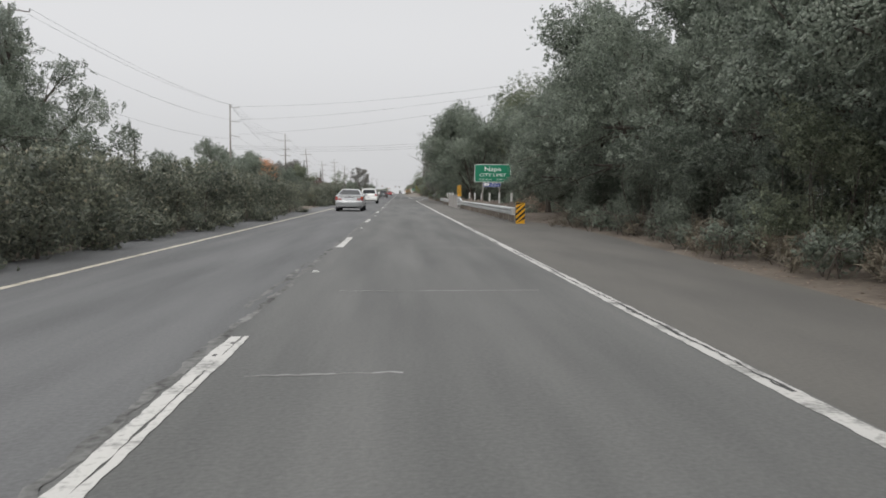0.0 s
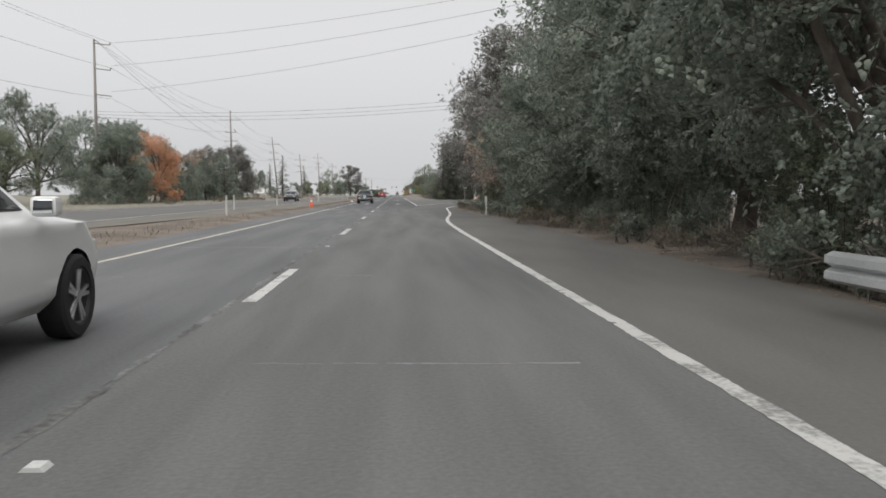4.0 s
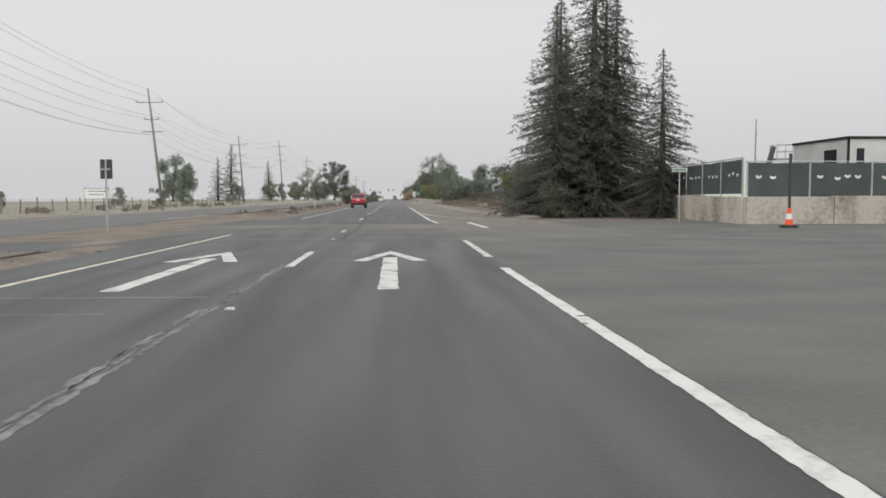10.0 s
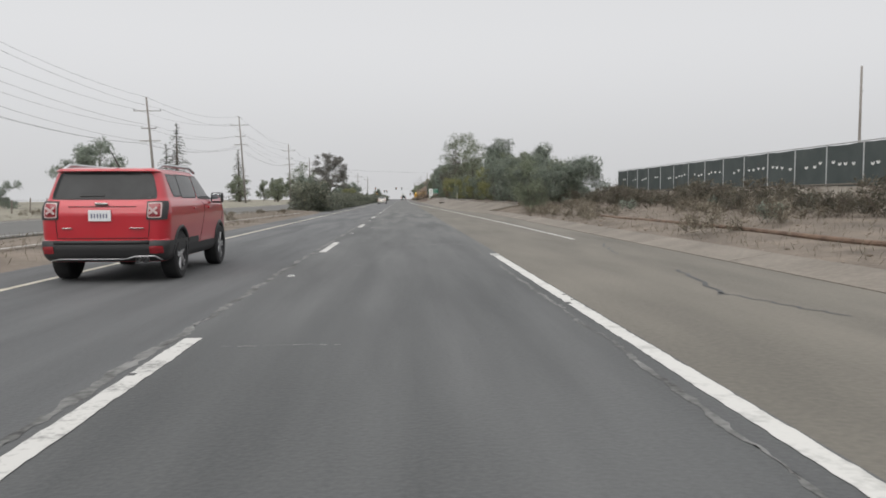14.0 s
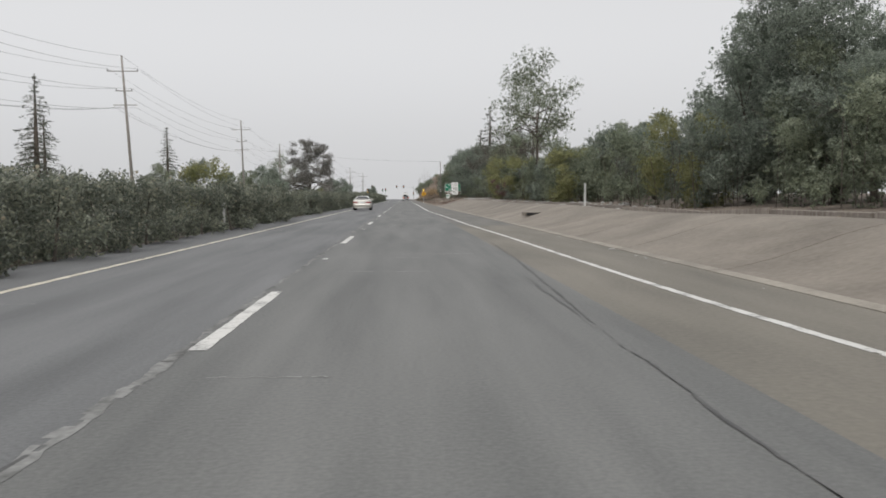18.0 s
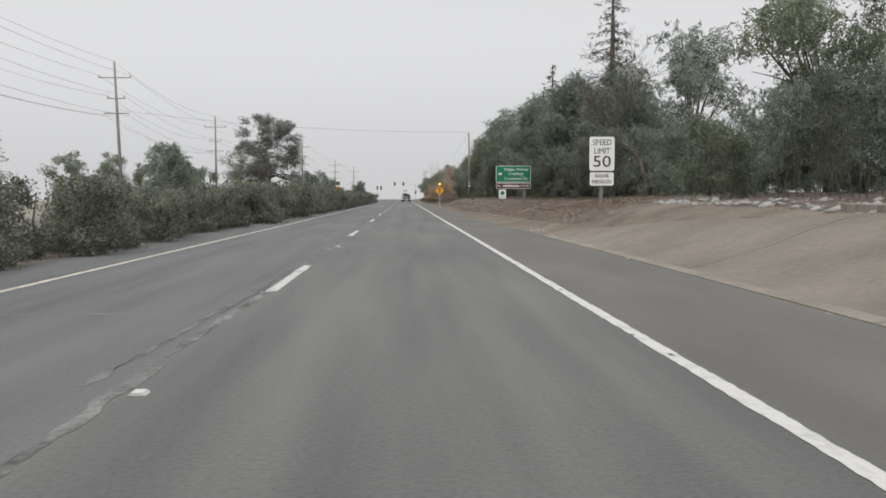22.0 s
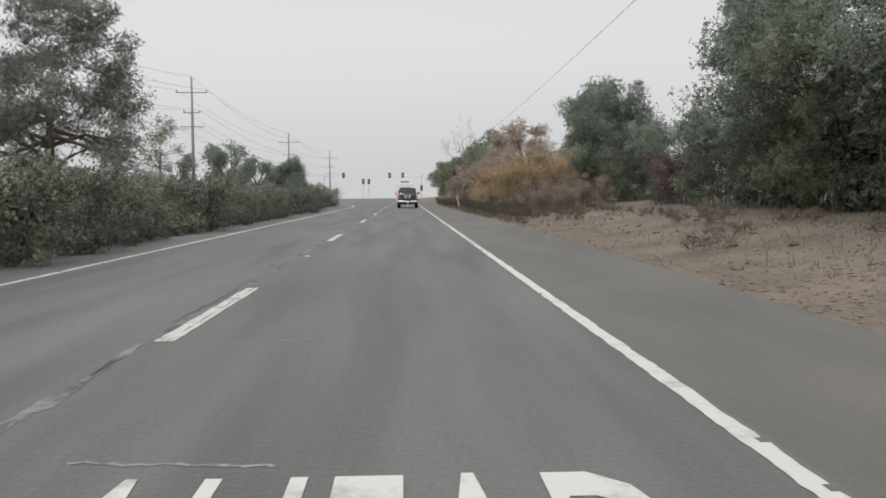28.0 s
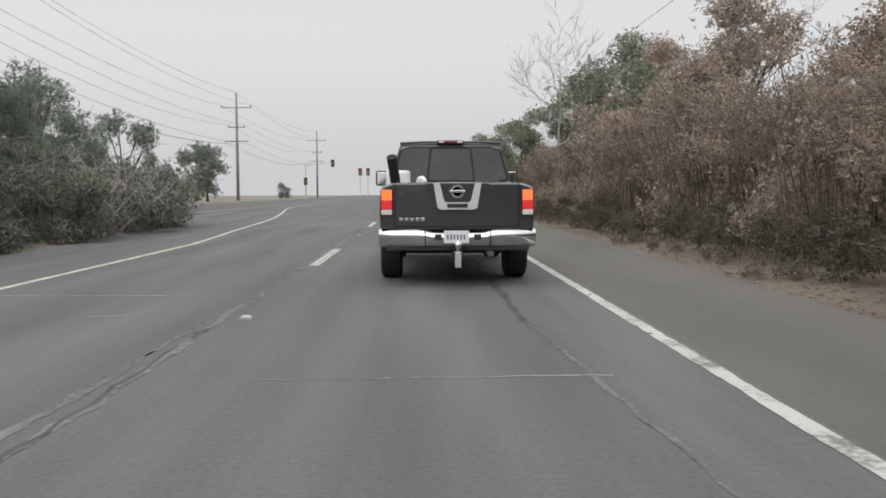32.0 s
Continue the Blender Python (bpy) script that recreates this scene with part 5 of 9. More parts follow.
retire([twiggy] + oaks + duskies + back_oaks + back_shrubs + greens + rusts + limes + thickets + [airy, bare, bare_dark] + hedges + brushes + golds + weeds + cedars + broad + firs + [bigoak, lacy, maple, redbush] + scrubs)


# fallen leaves and dry grass on the verges
def scatter(name, label, areas, size, aspect, material, seed, flat=True):
    rs = np.random.RandomState(seed)
    cen = []
    for x0, x1, y0, y1, n in areas:
        px, py = rs.uniform(x0, x1, n), rs.uniform(y0, y1, n)
        cen.append(np.array([(a, b, land(a, b) + (0.015 if flat else size * 0.35)) for a, b in zip(px, py)]))
    cen = np.concatenate(cen)
    v, f = leaf_cloud(cen, np.tile([0, 0, 0.0 if flat else 3.0], (len(cen), 1)), size, aspect, rs, droop=0.0)
    if flat:
        v[:, 2] = np.repeat(cen[:, 2], 4) + (v[:, 2] - np.repeat(cen[:, 2], 4)) * 0.15
    tagged(link(name, tri_mesh(name, [(v, f)], material)), label, "grass" if not flat else "leaf litter", kind="stuff")


scatter("leaf_litter", "fallen brown leaves scattered over the verge", [(-10, -4.9, 84, 224, 5000), (6.2, 13, 488, 600, 36000), (8, 18, 270, 365, 4000), (9.7, 13, 376, 486, 4000), (6.6, 9, 86, 160, 2500), (7.0, 13, 138, 164, 3500), (6.1, 8.6, 600, 690, 14000), (6.4, 9, -10, 60, 3000), (-5.5, -5.0, 4, 80, 900), (-5.5, -5.0, 358, 672, 4000)], 0.085, 0.6, LITTER, 3)
scatter("leaf_litter", "drift of rust-brown fallen leaves on the bare bank", [(7.2, 10.5, 484, 512, 9000), (8.5, 12.5, 490, 520, 11000), (6.6, 8.4, 512, 560, 5000)], 0.1, 0.65, RUST_LITTER, 6)
scatter("leaf_litter", "pale drift of dry leaves and bark chips on the bank", [(8.7, 11.6, 495, 514, 11000), (8.2, 11.2, 512, 530, 13000), (9.4, 10.8, 514, 526, 6000), (8.4, 11, 566, 590, 3000)], 0.09, 0.6, PALE_LITTER, 12)
scatter("dry_grass", "dry straw-coloured grass on the verge", [(7.5, 12, 530, 612, 2600), (11.5, 15.5, 494, 612, 5000), (9.5, 20, 276, 366, 8000), (-10.4, -5.2, 255, 352, 5000), (-36, -20, 80, 350, 9000), (-6.2, -5.0, 84, 222, 1200)], 0.22, 0.06, STRAW, 4, flat=False)


# spiky plants by the guide sign, a leaning stake behind them
def spiky_plant(x, y, h, seed):
    r = random.Random(seed)
    e = thing("spiky_plant", x, y, land(x, y), "green spiky plant with narrow upright blades", "plant")
    for k in range(34):
        a, lean, ln = r.uniform(0, 2 * math.pi), r.uniform(0.1, 0.85), h * r.uniform(0.7, 1.1)
        side = Vector((-math.sin(a), math.cos(a), 0)) * 0.022
        root = Vector((math.cos(a), math.sin(a), 0)) * 0.06
        mid = root + Vector((math.cos(a) * lean * 0.5, math.sin(a) * lean * 0.5, 0.62)) * ln
        tip = root + Vector((math.cos(a) * lean * 1.1, math.sin(a) * lean * 1.1, 0.95 - 0.35 * lean)) * ln
        fold = Vector((0, 0, -0.012))
        raw("blade", [root - side, root + fold, root + side, mid - side, mid + fold, mid + side, tip], [(0, 1, 4, 3), (1, 2, 5, 4), (3, 4, 6), (4, 5, 6)], GREEN_BLADE, e)


spiky_plant(12.7, 524.4, 1.15, 3)
spiky_plant(13.4, 525.4, 0.95, 4)
e = thing("stake", 11.2, 550, land(11.2, 550), "pale wooden stake leaning on the bank", "stake")
part("shaft", tube(bmesh.new(), [(0, 0, -0.2), (-0.22, 0, 0.65), (-0.44, 0, 1.35)], [0.03, 0.028, 0.025], 7), PALE_TWIG, e, smooth=True)


# clods and stones on the banks
def stones(name, label, areas, size, material, seed):
    rs = np.random.RandomState(seed)
    pieces = []
    for x0, x1, y0, y1, n in areas:
        for k in range(n):
            x, y, r = rs.uniform(x0, x1), rs.uniform(y0, y1), size * rs.uniform(0.4, 1.0) ** 2 * 1.4
            pieces.append(lump((x, y, land(x, y) + r * 0.2), r, rs, (1.2, 1.0, 0.6), 1))
    tagged(link(name, tri_mesh(name, pieces, material)), label, "stones", kind="stuff")


stones("stones", "pale gravel stones along the top of the slope", [(9.9, 12.2, 404, 486, 420), (9.6, 10.4, 430, 484, 300)], 0.09, GRAVEL, 6)
stones("gravel", "pale grit washed to the toe of the concrete slope", [(6.0, 6.5, 425, 488, 700), (6.3, 6.9, 376, 425, 250)], 0.04, GRAVEL, 15)
stones("gravel", "pale gravel crumbs along the foot of the hedge", [(-5.35, -4.9, 4, 80, 260), (-5.35, -4.9, 358, 672, 900)], 0.035, GRAVEL, 9)
stones("gravel", "pale broken chips strewn over the dirt bank", [(8.4, 11, 496, 529, 380), (9.2, 10.6, 514, 526, 130)], 0.042, GRAVEL, 21)
stones("clods", "brown earth clods on the dirt bank", [(7.2, 13, 488, 612, 420), (9.5, 12, 356, 404, 160), (8.5, 14, 276, 350, 160)], 0.065, CLOD, 7)


# ---- poles and wires ----
def power_pole(x, y, h, lean=0.0, arms=((2.2, 2.2), (5.0, 1.2), (7.0, 1.7)), one_side=False):
    z0 = land(x, y)
    e = thing("utility_pole", x, y, z0, "weathered grey-brown wooden utility pole with crossarms", "utility pole", "power line poles")
    part("pole", tube(bmesh.new(), [(0, 0, -0.4), (lean * 0.5, 0, h * 0.5), (lean, 0, h)], [0.24, 0.2, 0.13], 10), POLE_WOOD, e, smooth=True)
    ends = []
    for k, (down, half) in enumerate(arms):
        z, cx = h - down, lean * (h - down) / h
        a, b = (0.0, half) if one_side else (-half, half)
        lift = 0.25 if one_side else 0.0
        bm = tube(bmesh.new(), [(cx + a, -0.16, z - lift), (cx + b, -0.16, z + (lift if not one_side else -lift * 2))], [0.07, 0.06], 4)
        part("crossarm", bm, POLE_WOOD, e)
        at = (b,) if one_side else (a + 0.1, (a * 0.45 if k == 2 else b - 0.1), b - 0.1)
        for ax in dict.fromkeys(at):
            up = -1 if k == 2 else 1
            zz = z - (lift * 2 if one_side else 0)
            part("insulator", lathe(bmesh.new(), [(0, 0.03), (0.08, 0.08), (0.12, 0.04), (0.2, 0.08), (0.26, 0.04), (0.32, 0.02)], 8, pose(cx + ax, -0.16, zz + 0.05 * up, 0, -90 * up, 0)), SIGN_WHITE if k == 2 else CABLE, e)
            ends.append((x + cx + ax, y - 0.16, z0 + zz + 0.35 * up))
    ends.append((x + lean, y, z0 + h + 0.02))
    return ends


def cable(parent, a, b, sag, r=0.02, n=16):
    pts = []
    for i in range(n + 1):
        t = i / n
        p = Vector(a).lerp(Vector(b), t)
        p.z -= sag * 4 * t * (1 - t)
        pts.append(tuple(p))
    part("cable", tube(bmesh.new(), pts, r, 4, cap=False), CABLE, parent)


rows = [(-38.2, 82, 20, 0, True), (-38.4, 189, 21.5, 0, True), (-36.4, 268, 20.3, -0.4, False), (-36.6, 341, 19.2, -1.9, False), (-38.2, 422, 17.5, -1.2, False), (-37.4, 492, 21.5, -1.3, False),
        (-37, 570, 19.7, -0.6, False), (-36.7, 624, 17.8, 0, False), (-28, 694, 18, 0, False), (-24.5, 763, 15.6, 0, False), (-22, 835, 15.5, 0, False)]
tops = []
for x, y, h, lean, one in rows:
    tops.append(power_pole(x, y, h, lean, ((0.3, 2.1), (3.6, 2.1), (7.0, 2.2)) if one else ((2.2, 2.2), (5.0, 1.2), (7.0, 1.7)), one))
for (r0, u), (r1, v) in zip(zip(rows, tops), list(zip(rows, tops))[1:]):
    e = thing("power_lines", r0[0], r0[1], 0, "thin dark power lines sagging between wooden poles", "power line", "power lines")
    e.matrix_world = Matrix()
    for i in range(max(len(u), len(v))):
        cable(e, u[min(i, len(u) - 1)], v[min(i, len(v) - 1)], 1.3 + 0.15 * (i % 3), 0.016)
e = thing("power_lines", 0, 0, 0, "thin dark power lines crossing high over the road", "power line")
for i, (z0, z1) in enumerate(((21.0, 23), (18.0, 21.5), (14.6, 19.5), (12.0, 13.5), (11.6, 12.8), (11.2, 12.2))):
    cable(e, (-36.3 if i < 3 else -38.4, 189, z0), (30 - 2 * i, 150 if i < 3 else 170, z1), 1.2, 0.016, 24)
tall = thing("utility_pole", 10.1, 562, land(10.1, 562), "slim grey wooden utility pole with two small white plates", "utility pole")
part("pole", tube(bmesh.new(), [(0, 0, -0.4), (0, 0, 4.5), (-0.05, 0, 8.6)], [0.14, 0.12, 0.09], 10), POLE_WOOD, tall, smooth=True)
part("plate", boxed(-0.1, 0.1, -0.16, -0.13, 1.55, 1.8, 0.01), SIGN_WHITE, tall)
part("plate", boxed(-0.08, 0.08, -0.16, -0.13, 2.0, 2.15, 0.01), SIGN_WHITE, tall)
e = thing("power_lines", 0, 0, 0, "single thin cable crossing the road between poles", "power line")
cable(e, (10.05, 562, 8.6 + land(10.1, 562)), (-37.4, 570, 13.2), 0.8, 0.014, 20)
cable(e, (10.05, 562, 8.6 + land(10.1, 562)), (12.0, 694, 9.0), 0.9, 0.012, 20)
for x, y, h, r in ((21.9, 317, 9.4, 0.14), (49.2, 371, 13.2, 0.14), (12.0, 694, 9.0, 0.13), (49, 308, 10.5, 0.1)):
    e = thing("pole", x, y, land(x, y), "plain grey wooden pole", "pole")
    part("shaft", tube(bmesh.new(), [(0, 0, -0.3), (0, 0, h * 0.5), (0.03, 0, h)], [r * 1.2, r, r * 0.8], 10), POLE_WOOD, e, smooth=True)
    part("cap", tube(bmesh.new(), [(0.03, 0, h), (0.03, 0, h + 0.08)], [r * 0.9, r * 0.5], 8), STEEL, e)
    part("bracket", boxed(0.02, 0.28, -0.05, 0.05, h * 0.8, h * 0.8 + 0.16, 0.02), STEEL, e)


# ---- bridge rail with markers ----
def w_beam(x, y0, y1, z):
    """Outline of a corrugated beam, drawn along y."""
    out = [(0.0, 0.0), (-0.08, 0.04), (-0.08, 0.11), (0.0, 0.155), (-0.08, 0.2), (-0.08, 0.27), (0.0, 0.31), (0.012, 0.31), (-0.066, 0.265), (-0.066, 0.205), (0.014, 0.155), (-0.066, 0.105), (-0.066, 0.045), (0.012, 0.0)]
    bm = bmesh.new()
    prism(bm, out, y1 - y0, pose(x, y0, z))
    return bm


rail = thing("guardrail", 5.95, 29.5, 0, "galvanised steel guardrail on weathered wooden posts", "guardrail")
rail.matrix_world = Matrix()
for k in range(8):
    y0 = 29.6 + 3.81 * k
    if y0 < 55:
        part("beam", w_beam(5.93 - 0.006 * (k % 2), y0, min(y0 + 3.86, 56.0), 0.33), STEEL, rail)
ridges = [(0.0, 0.0), (-0.08, 0.13), (-0.08, 0.35), (0.0, 0.5), (-0.08, 0.65), (-0.08, 0.87), (0.0, 1.0)]
wide = [(0.0, 0.0), (-0.08, 0.08), (-0.08, 0.22), (0.0, 0.33), (-0.08, 0.42), (-0.08, 0.58), (0.0, 0.67), (-0.08, 0.78), (-0.08, 0.92), (0.0, 1.0)]
for name, ends in (("beam_transition", ((55.9, ridges, 0.33, 0.31), (57.6, ridges, 0.24, 0.6))), ("end_beam", ((57.5, wide, 0.24, 0.6), (60.1, wide, 0.26, 0.6)))):
    vs = []
    for y, outline, z0, h in ends:
        for back in (0.0, 0.012):
            vs += [(5.92 + px + back, y, z0 + h * pz) for px, pz in outline]
    n = len(ends[0][1])
    fs = []
    for i in range(n - 1):
        fs += [(i, i + 1, 2 * n + i + 1, 2 * n + i), (n + i, 3 * n + i, 3 * n + i + 1, n + i + 1), (i, n + i, n + i + 1, i + 1), (2 * n + i, 2 * n + i + 1, 3 * n + i + 1, 3 * n + i)]
    fs += [(0, 2 * n, 3 * n, n), (n - 1, 2 * n - 1, 4 * n - 1, 3 * n - 1)]
    raw(name, vs, fs, STEEL, rail)
for k in range(17):
    y = 30.4 + 1.86 * k
    zt = 0.78 + 0.06 * math.sin(k * 1.7)
    part("post", boxed(6.14, 6.34, y - 0.1, y + 0.1, -0.3, zt, 0.015), POST_WOOD, rail)
    part("block", boxed(5.95, 6.14, y - 0.09, y + 0.09, 0.31, 0.67, 0.012), POST_WOOD, rail)
part("end_cap", prism(bmesh.new(), [(0, 0), (-0.12, 0.02), (-0.14, 0.3), (0, 0.32)], 0.5, pose(5.95, 29.2, 0.32)), STEEL, rail)
rail2 = thing("guardrail", 5.95, 71, 0, "galvanised steel guardrail beyond the bridge wall", "guardrail")
rail2.matrix_world = Matrix()
for k in range(4):
    part("beam", w_beam(5.95 - 0.006 * (k % 2), 71.4 + 3.81 * k, 75.25 + 3.81 * k, 0.34), STEEL, rail2)
for k in range(8):
    part("post", boxed(6.1, 6.28, 72 + 1.9 * k, 72.18 + 1.9 * k, -1.6, 0.7, 0.015), POST_WOOD, rail2)
for x, y in ((7.2, 39.2), (7.2, 44.3), (7.2, 49.4), (7.2, 54.5), (7.2, 59.6), (7.2, 64.4), (6.42, 73.5), (6.42, 76.4), (6.42, 79.5), (6.42, 82.5)):
    e = thing("marker_post", x, y, -0.1, "white upright marker post behind the guardrail", "post", "guardrail marker posts")
    part("shaft", boxed(-0.055, 0.055, -0.03, 0.03, land(x, y) - 0.1, 1.31, 0.012), WHITE_POST, e)
    part("cap", boxed(-0.06, 0.06, -0.035, 0.035, 1.31, 1.34, 0.01), WHITE_POST, e)
wall = thing("bridge_parapet", 5.9, 60, 0, "low pale concrete bridge parapet wall", "wall")
wall.matrix_world = Matrix()
for k in range(3):
    part("panel", boxed(5.86, 6.12, 60.0 + 3.78 * k, 63.76 + 3.78 * k, -0.6, 1.0, 0.03), PARAPET, wall)
part("cap", boxed(5.83, 6.15, 60.0, 71.34, 1.0, 1.05, 0.015), PARAPET, wall)
left_wall = thing("bridge_parapet", -20.4, 58, 0, "low pale concrete bridge parapet wall", "wall")
left_wall.matrix_world = Matrix()
part("panel", boxed(-20.5, -20.25, 58, 74, -0.6, 0.95, 0.03), PARAPET, left_wall)
part("cap", boxed(-20.53, -20.22, 58, 74, 0.95, 1.0, 0.01), PARAPET, left_wall)


def striped_marker(x, y, z0, w, h, down):
    e = thing("hazard_marker", x, y, land(x, y), "yellow and black diagonally striped hazard marker board", "hazard marker")
    part("board", boxed(-w / 2, w / 2, 0, 0.02, z0, z0 + h, 0.006), SIGN_YELLOW, e)
    part("post", boxed(-0.03, 0.03, 0.02, 0.07, down, z0 + h * 0.9), STEEL, e)
    n = 4
    for k in range(n + 1):
        a = z0 + h * (k - 0.55) / n
        quad = [(-w / 2, a), (w / 2, a + w * 0.9), (w / 2, a + w * 0.9 + h / n * 0.5), (-w / 2, a + h / n * 0.5)]
        quad = [(px, min(max(pz, z0 + 0.005), z0 + h - 0.005)) for px, pz in quad]
        if max(q[1] for q in quad) - min(q[1] for q in quad) > 0.03 and quad[2][1] - quad[1][1] + quad[3][1] - quad[0][1] > 0.01:
            b = bmesh.new()
            prism(b, quad, 0.006, pose(0, -0.005, 0))
            bmesh.ops.remove_doubles(b, verts=b.verts, dist=0.0005)
            part("stripe", b, SIGN_BLACK, e)


striped_marker(6.15, 29.1, 0.02, 0.36, 0.86, -0.2)
striped_marker(5.95, 59.3, 1.0, 0.32, 0.82, 0)


# ---- signs ----
def sign_board(e, x0, x1, z0, z1, face, rim, border=0.045, y=0.0):
    for name, d, material, y0, depth in (("board", 0.0, rim, y, 0.025), ("face", border, face, y - 0.005, 0.004)):
        r = max(0.02, min(0.12, 0.09 * min(x1 - x0, 2 * (z1 - z0))) - d)
        pts = []
        for cx, cz, a0 in ((x0 + d + r, z0 + d + r, 180), (x1 - d - r, z0 + d + r, 270), (x1 - d - r, z1 - d - r, 0), (x0 + d + r, z1 - d - r, 90)):
            pts += [(cx + r * math.cos(radians(a0 + 22.5 * k)), cz + r * math.sin(radians(a0 + 22.5 * k))) for k in range(5)]
        part(name, prism(bmesh.new(), pts, depth, pose(0, y0, 0)), material, e)


def bars(e, x0, x1, z, h, material, y=-0.008, n=6, seed=1):
    """A line of writing that cannot be read, as plain bars."""
    r = random.Random(seed)
    w = (x1 - x0) / n
    for k in range(n):
        a = x0 + k * w
        part("bar", boxed(a + w * 0.1, a + w * r.uniform(0.7, 0.9), y - 0.002, y, z - h / 2, z + h / 2), material, e)


def sign_arrow(e, x, z, s, material):
    pts = [(-s, 0), (-0.1 * s, 0.75 * s), (-0.1 * s, 0.3 * s), (s, 0.3 * s), (s, -0.3 * s), (-0.1 * s, -0.3 * s), (-0.1 * s, -0.75 * s)]
    part("arrow", prism(bmesh.new(), pts, 0.004, pose(x, -0.011, z)), material, e)


def on_sign(e, text, x, z, size, width=0.0, material=SIGN_WHITE):
    words(text, size, pose(x, -0.008, z) @ UPRIGHT, material, e, width)


e = thing("city_limit_sign", 7.75, 53.2, land(7.75, 53.2), "large green city limit road sign with white lettering", "road sign")
k = -land(7.75, 53.2)
sign_board(e, -1.2, 1.36, 1.98 + k, 3.22 + k, SIGN_GREEN, SIGN_WHITE, 0.035)
on_sign(e, "Napa", 0.08, 2.88 + k, 0.42, 1.16)
on_sign(e, "CITY LIMIT", 0.08, 2.47 + k, 0.3, 1.84)
on_sign(e, "POP 74,116", -0.42, 2.15 + k, 0.15, 0.84)
on_sign(e, "ELEV 17", 0.7, 2.15 + k, 0.15, 0.62)
sign_board(e, -0.58, 0.66, 1.64 + k, 1.93 + k, SIGN_BLUE, SIGN_WHITE, 0.015)
on_sign(e, "VISITOR", 0.2, 1.87 + k, 0.1, 0.42)
on_sign(e, "INFORMATION", 0.2, 1.76 + k, 0.1, 0.6)
part("symbol", boxed(-0.52, -0.34, -0.012, -0.007, 1.72 + k, 1.91 + k), SIGN_WHITE, e)
part("symbol", boxed(-0.31, -0.16, -0.012, -0.007, 1.74 + k, 1.89 + k), SIGN_WHITE, e)
for px in (-0.62, 0.58):
    part("post", boxed(px - 0.035, px + 0.035, 0.03, 0.1, -0.2, 3.1 + k, 0.01), POLE_WOOD, e)

e = thing("speed_limit_sign", 8.65, 486, land(8.65, 486), "white speed limit sign over a radar enforced plate", "road sign")
k = -land(8.65, 486)
sign_board(e, -0.46, 0.46, 2.1 + k, 3.32 + k, SIGN_WHITE, SIGN_BLACK, 0.012)
sign_board(e, -0.44, 0.44, 1.58 + k, 2.07 + k, SIGN_WHITE, SIGN_BLACK, 0.012)
on_sign(e, "SPEED", 0, 3.1 + k, 0.28, 0.68, SIGN_BLACK)
on_sign(e, "LIMIT", 0, 2.8 + k, 0.28, 0.56, SIGN_BLACK)
on_sign(e, "50", 0, 2.42 + k, 0.56, 0.62, SIGN_BLACK)
on_sign(e, "RADAR", 0, 1.93 + k, 0.18, 0.48, SIGN_BLACK)
on_sign(e, "ENFORCED", 0, 1.72 + k, 0.18, 0.68, SIGN_BLACK)
part("post", boxed(-0.05, 0.05, 0.03, 0.13, -0.3, 3.2 + k, 0.01), POST_WOOD, e)

e = thing("guide_sign", 10.62, 523.5, land(10.62, 523.5), "large green guide sign with a brown park sign below", "road sign")
k = -land(10.62, 523.5)
sign_board(e, -1.43, 1.46, 2.4 + k, 3.75 + k, SIGN_GREEN, SIGN_WHITE)
on_sign(e, "Napa Valley", 0.24, 3.46 + k, 0.34, 1.98)
on_sign(e, "College", 0.24, 3.09 + k, 0.34, 1.25)
on_sign(e, "Streblow Dr", 0.24, 2.7 + k, 0.34, 1.98)
sign_arrow(e, -1.08, 3.09 + k, 0.17, SIGN_WHITE)
sign_board(e, -1.4, 1.46, 1.88 + k, 2.33 + k, SIGN_BROWN, SIGN_WHITE, 0.03)
sign_arrow(e, -1.17, 2.1 + k, 0.12, SIGN_WHITE)
bars(e, -0.85, 0.5, 2.1 + k, 0.16, SIGN_WHITE, n=8)
on_sign(e, "PARK", 0.95, 2.1 + k, 0.2, 0.66)
sign_board(e, -1.2, -0.58, 1.05 + k, 1.83 + k, SIGN_WHITE, SIGN_GREEN, 0.02)
part("emblem", lathe(bmesh.new(), [(0, 0.17), (0.006, 0.16)], 20, pose(-0.89, -0.006, 1.52 + k, 0, 0, -90)), SIGN_GREEN, e)
bars(e, -1.1, -0.68, 1.2 + k, 0.05, SIGN_GREEN, n=4)
for px in (-0.9, 0.9):
    part("post", boxed(px - 0.06, px + 0.06, 0.03, 0.15, -0.3, 3.7 + k, 0.01), POST_WOOD, e)

LAMP_ON = glow("lit amber lens", (1.0, 0.72, 0.12), 2.2)
RED_SPOT, AMBER_SPOT, GREEN_SPOT = plain("red disc", (0.6, 0.03, 0.02), 0.4), plain("amber disc", (0.8, 0.36, 0.02), 0.4), plain("green disc", (0.02, 0.32, 0.14), 0.4)


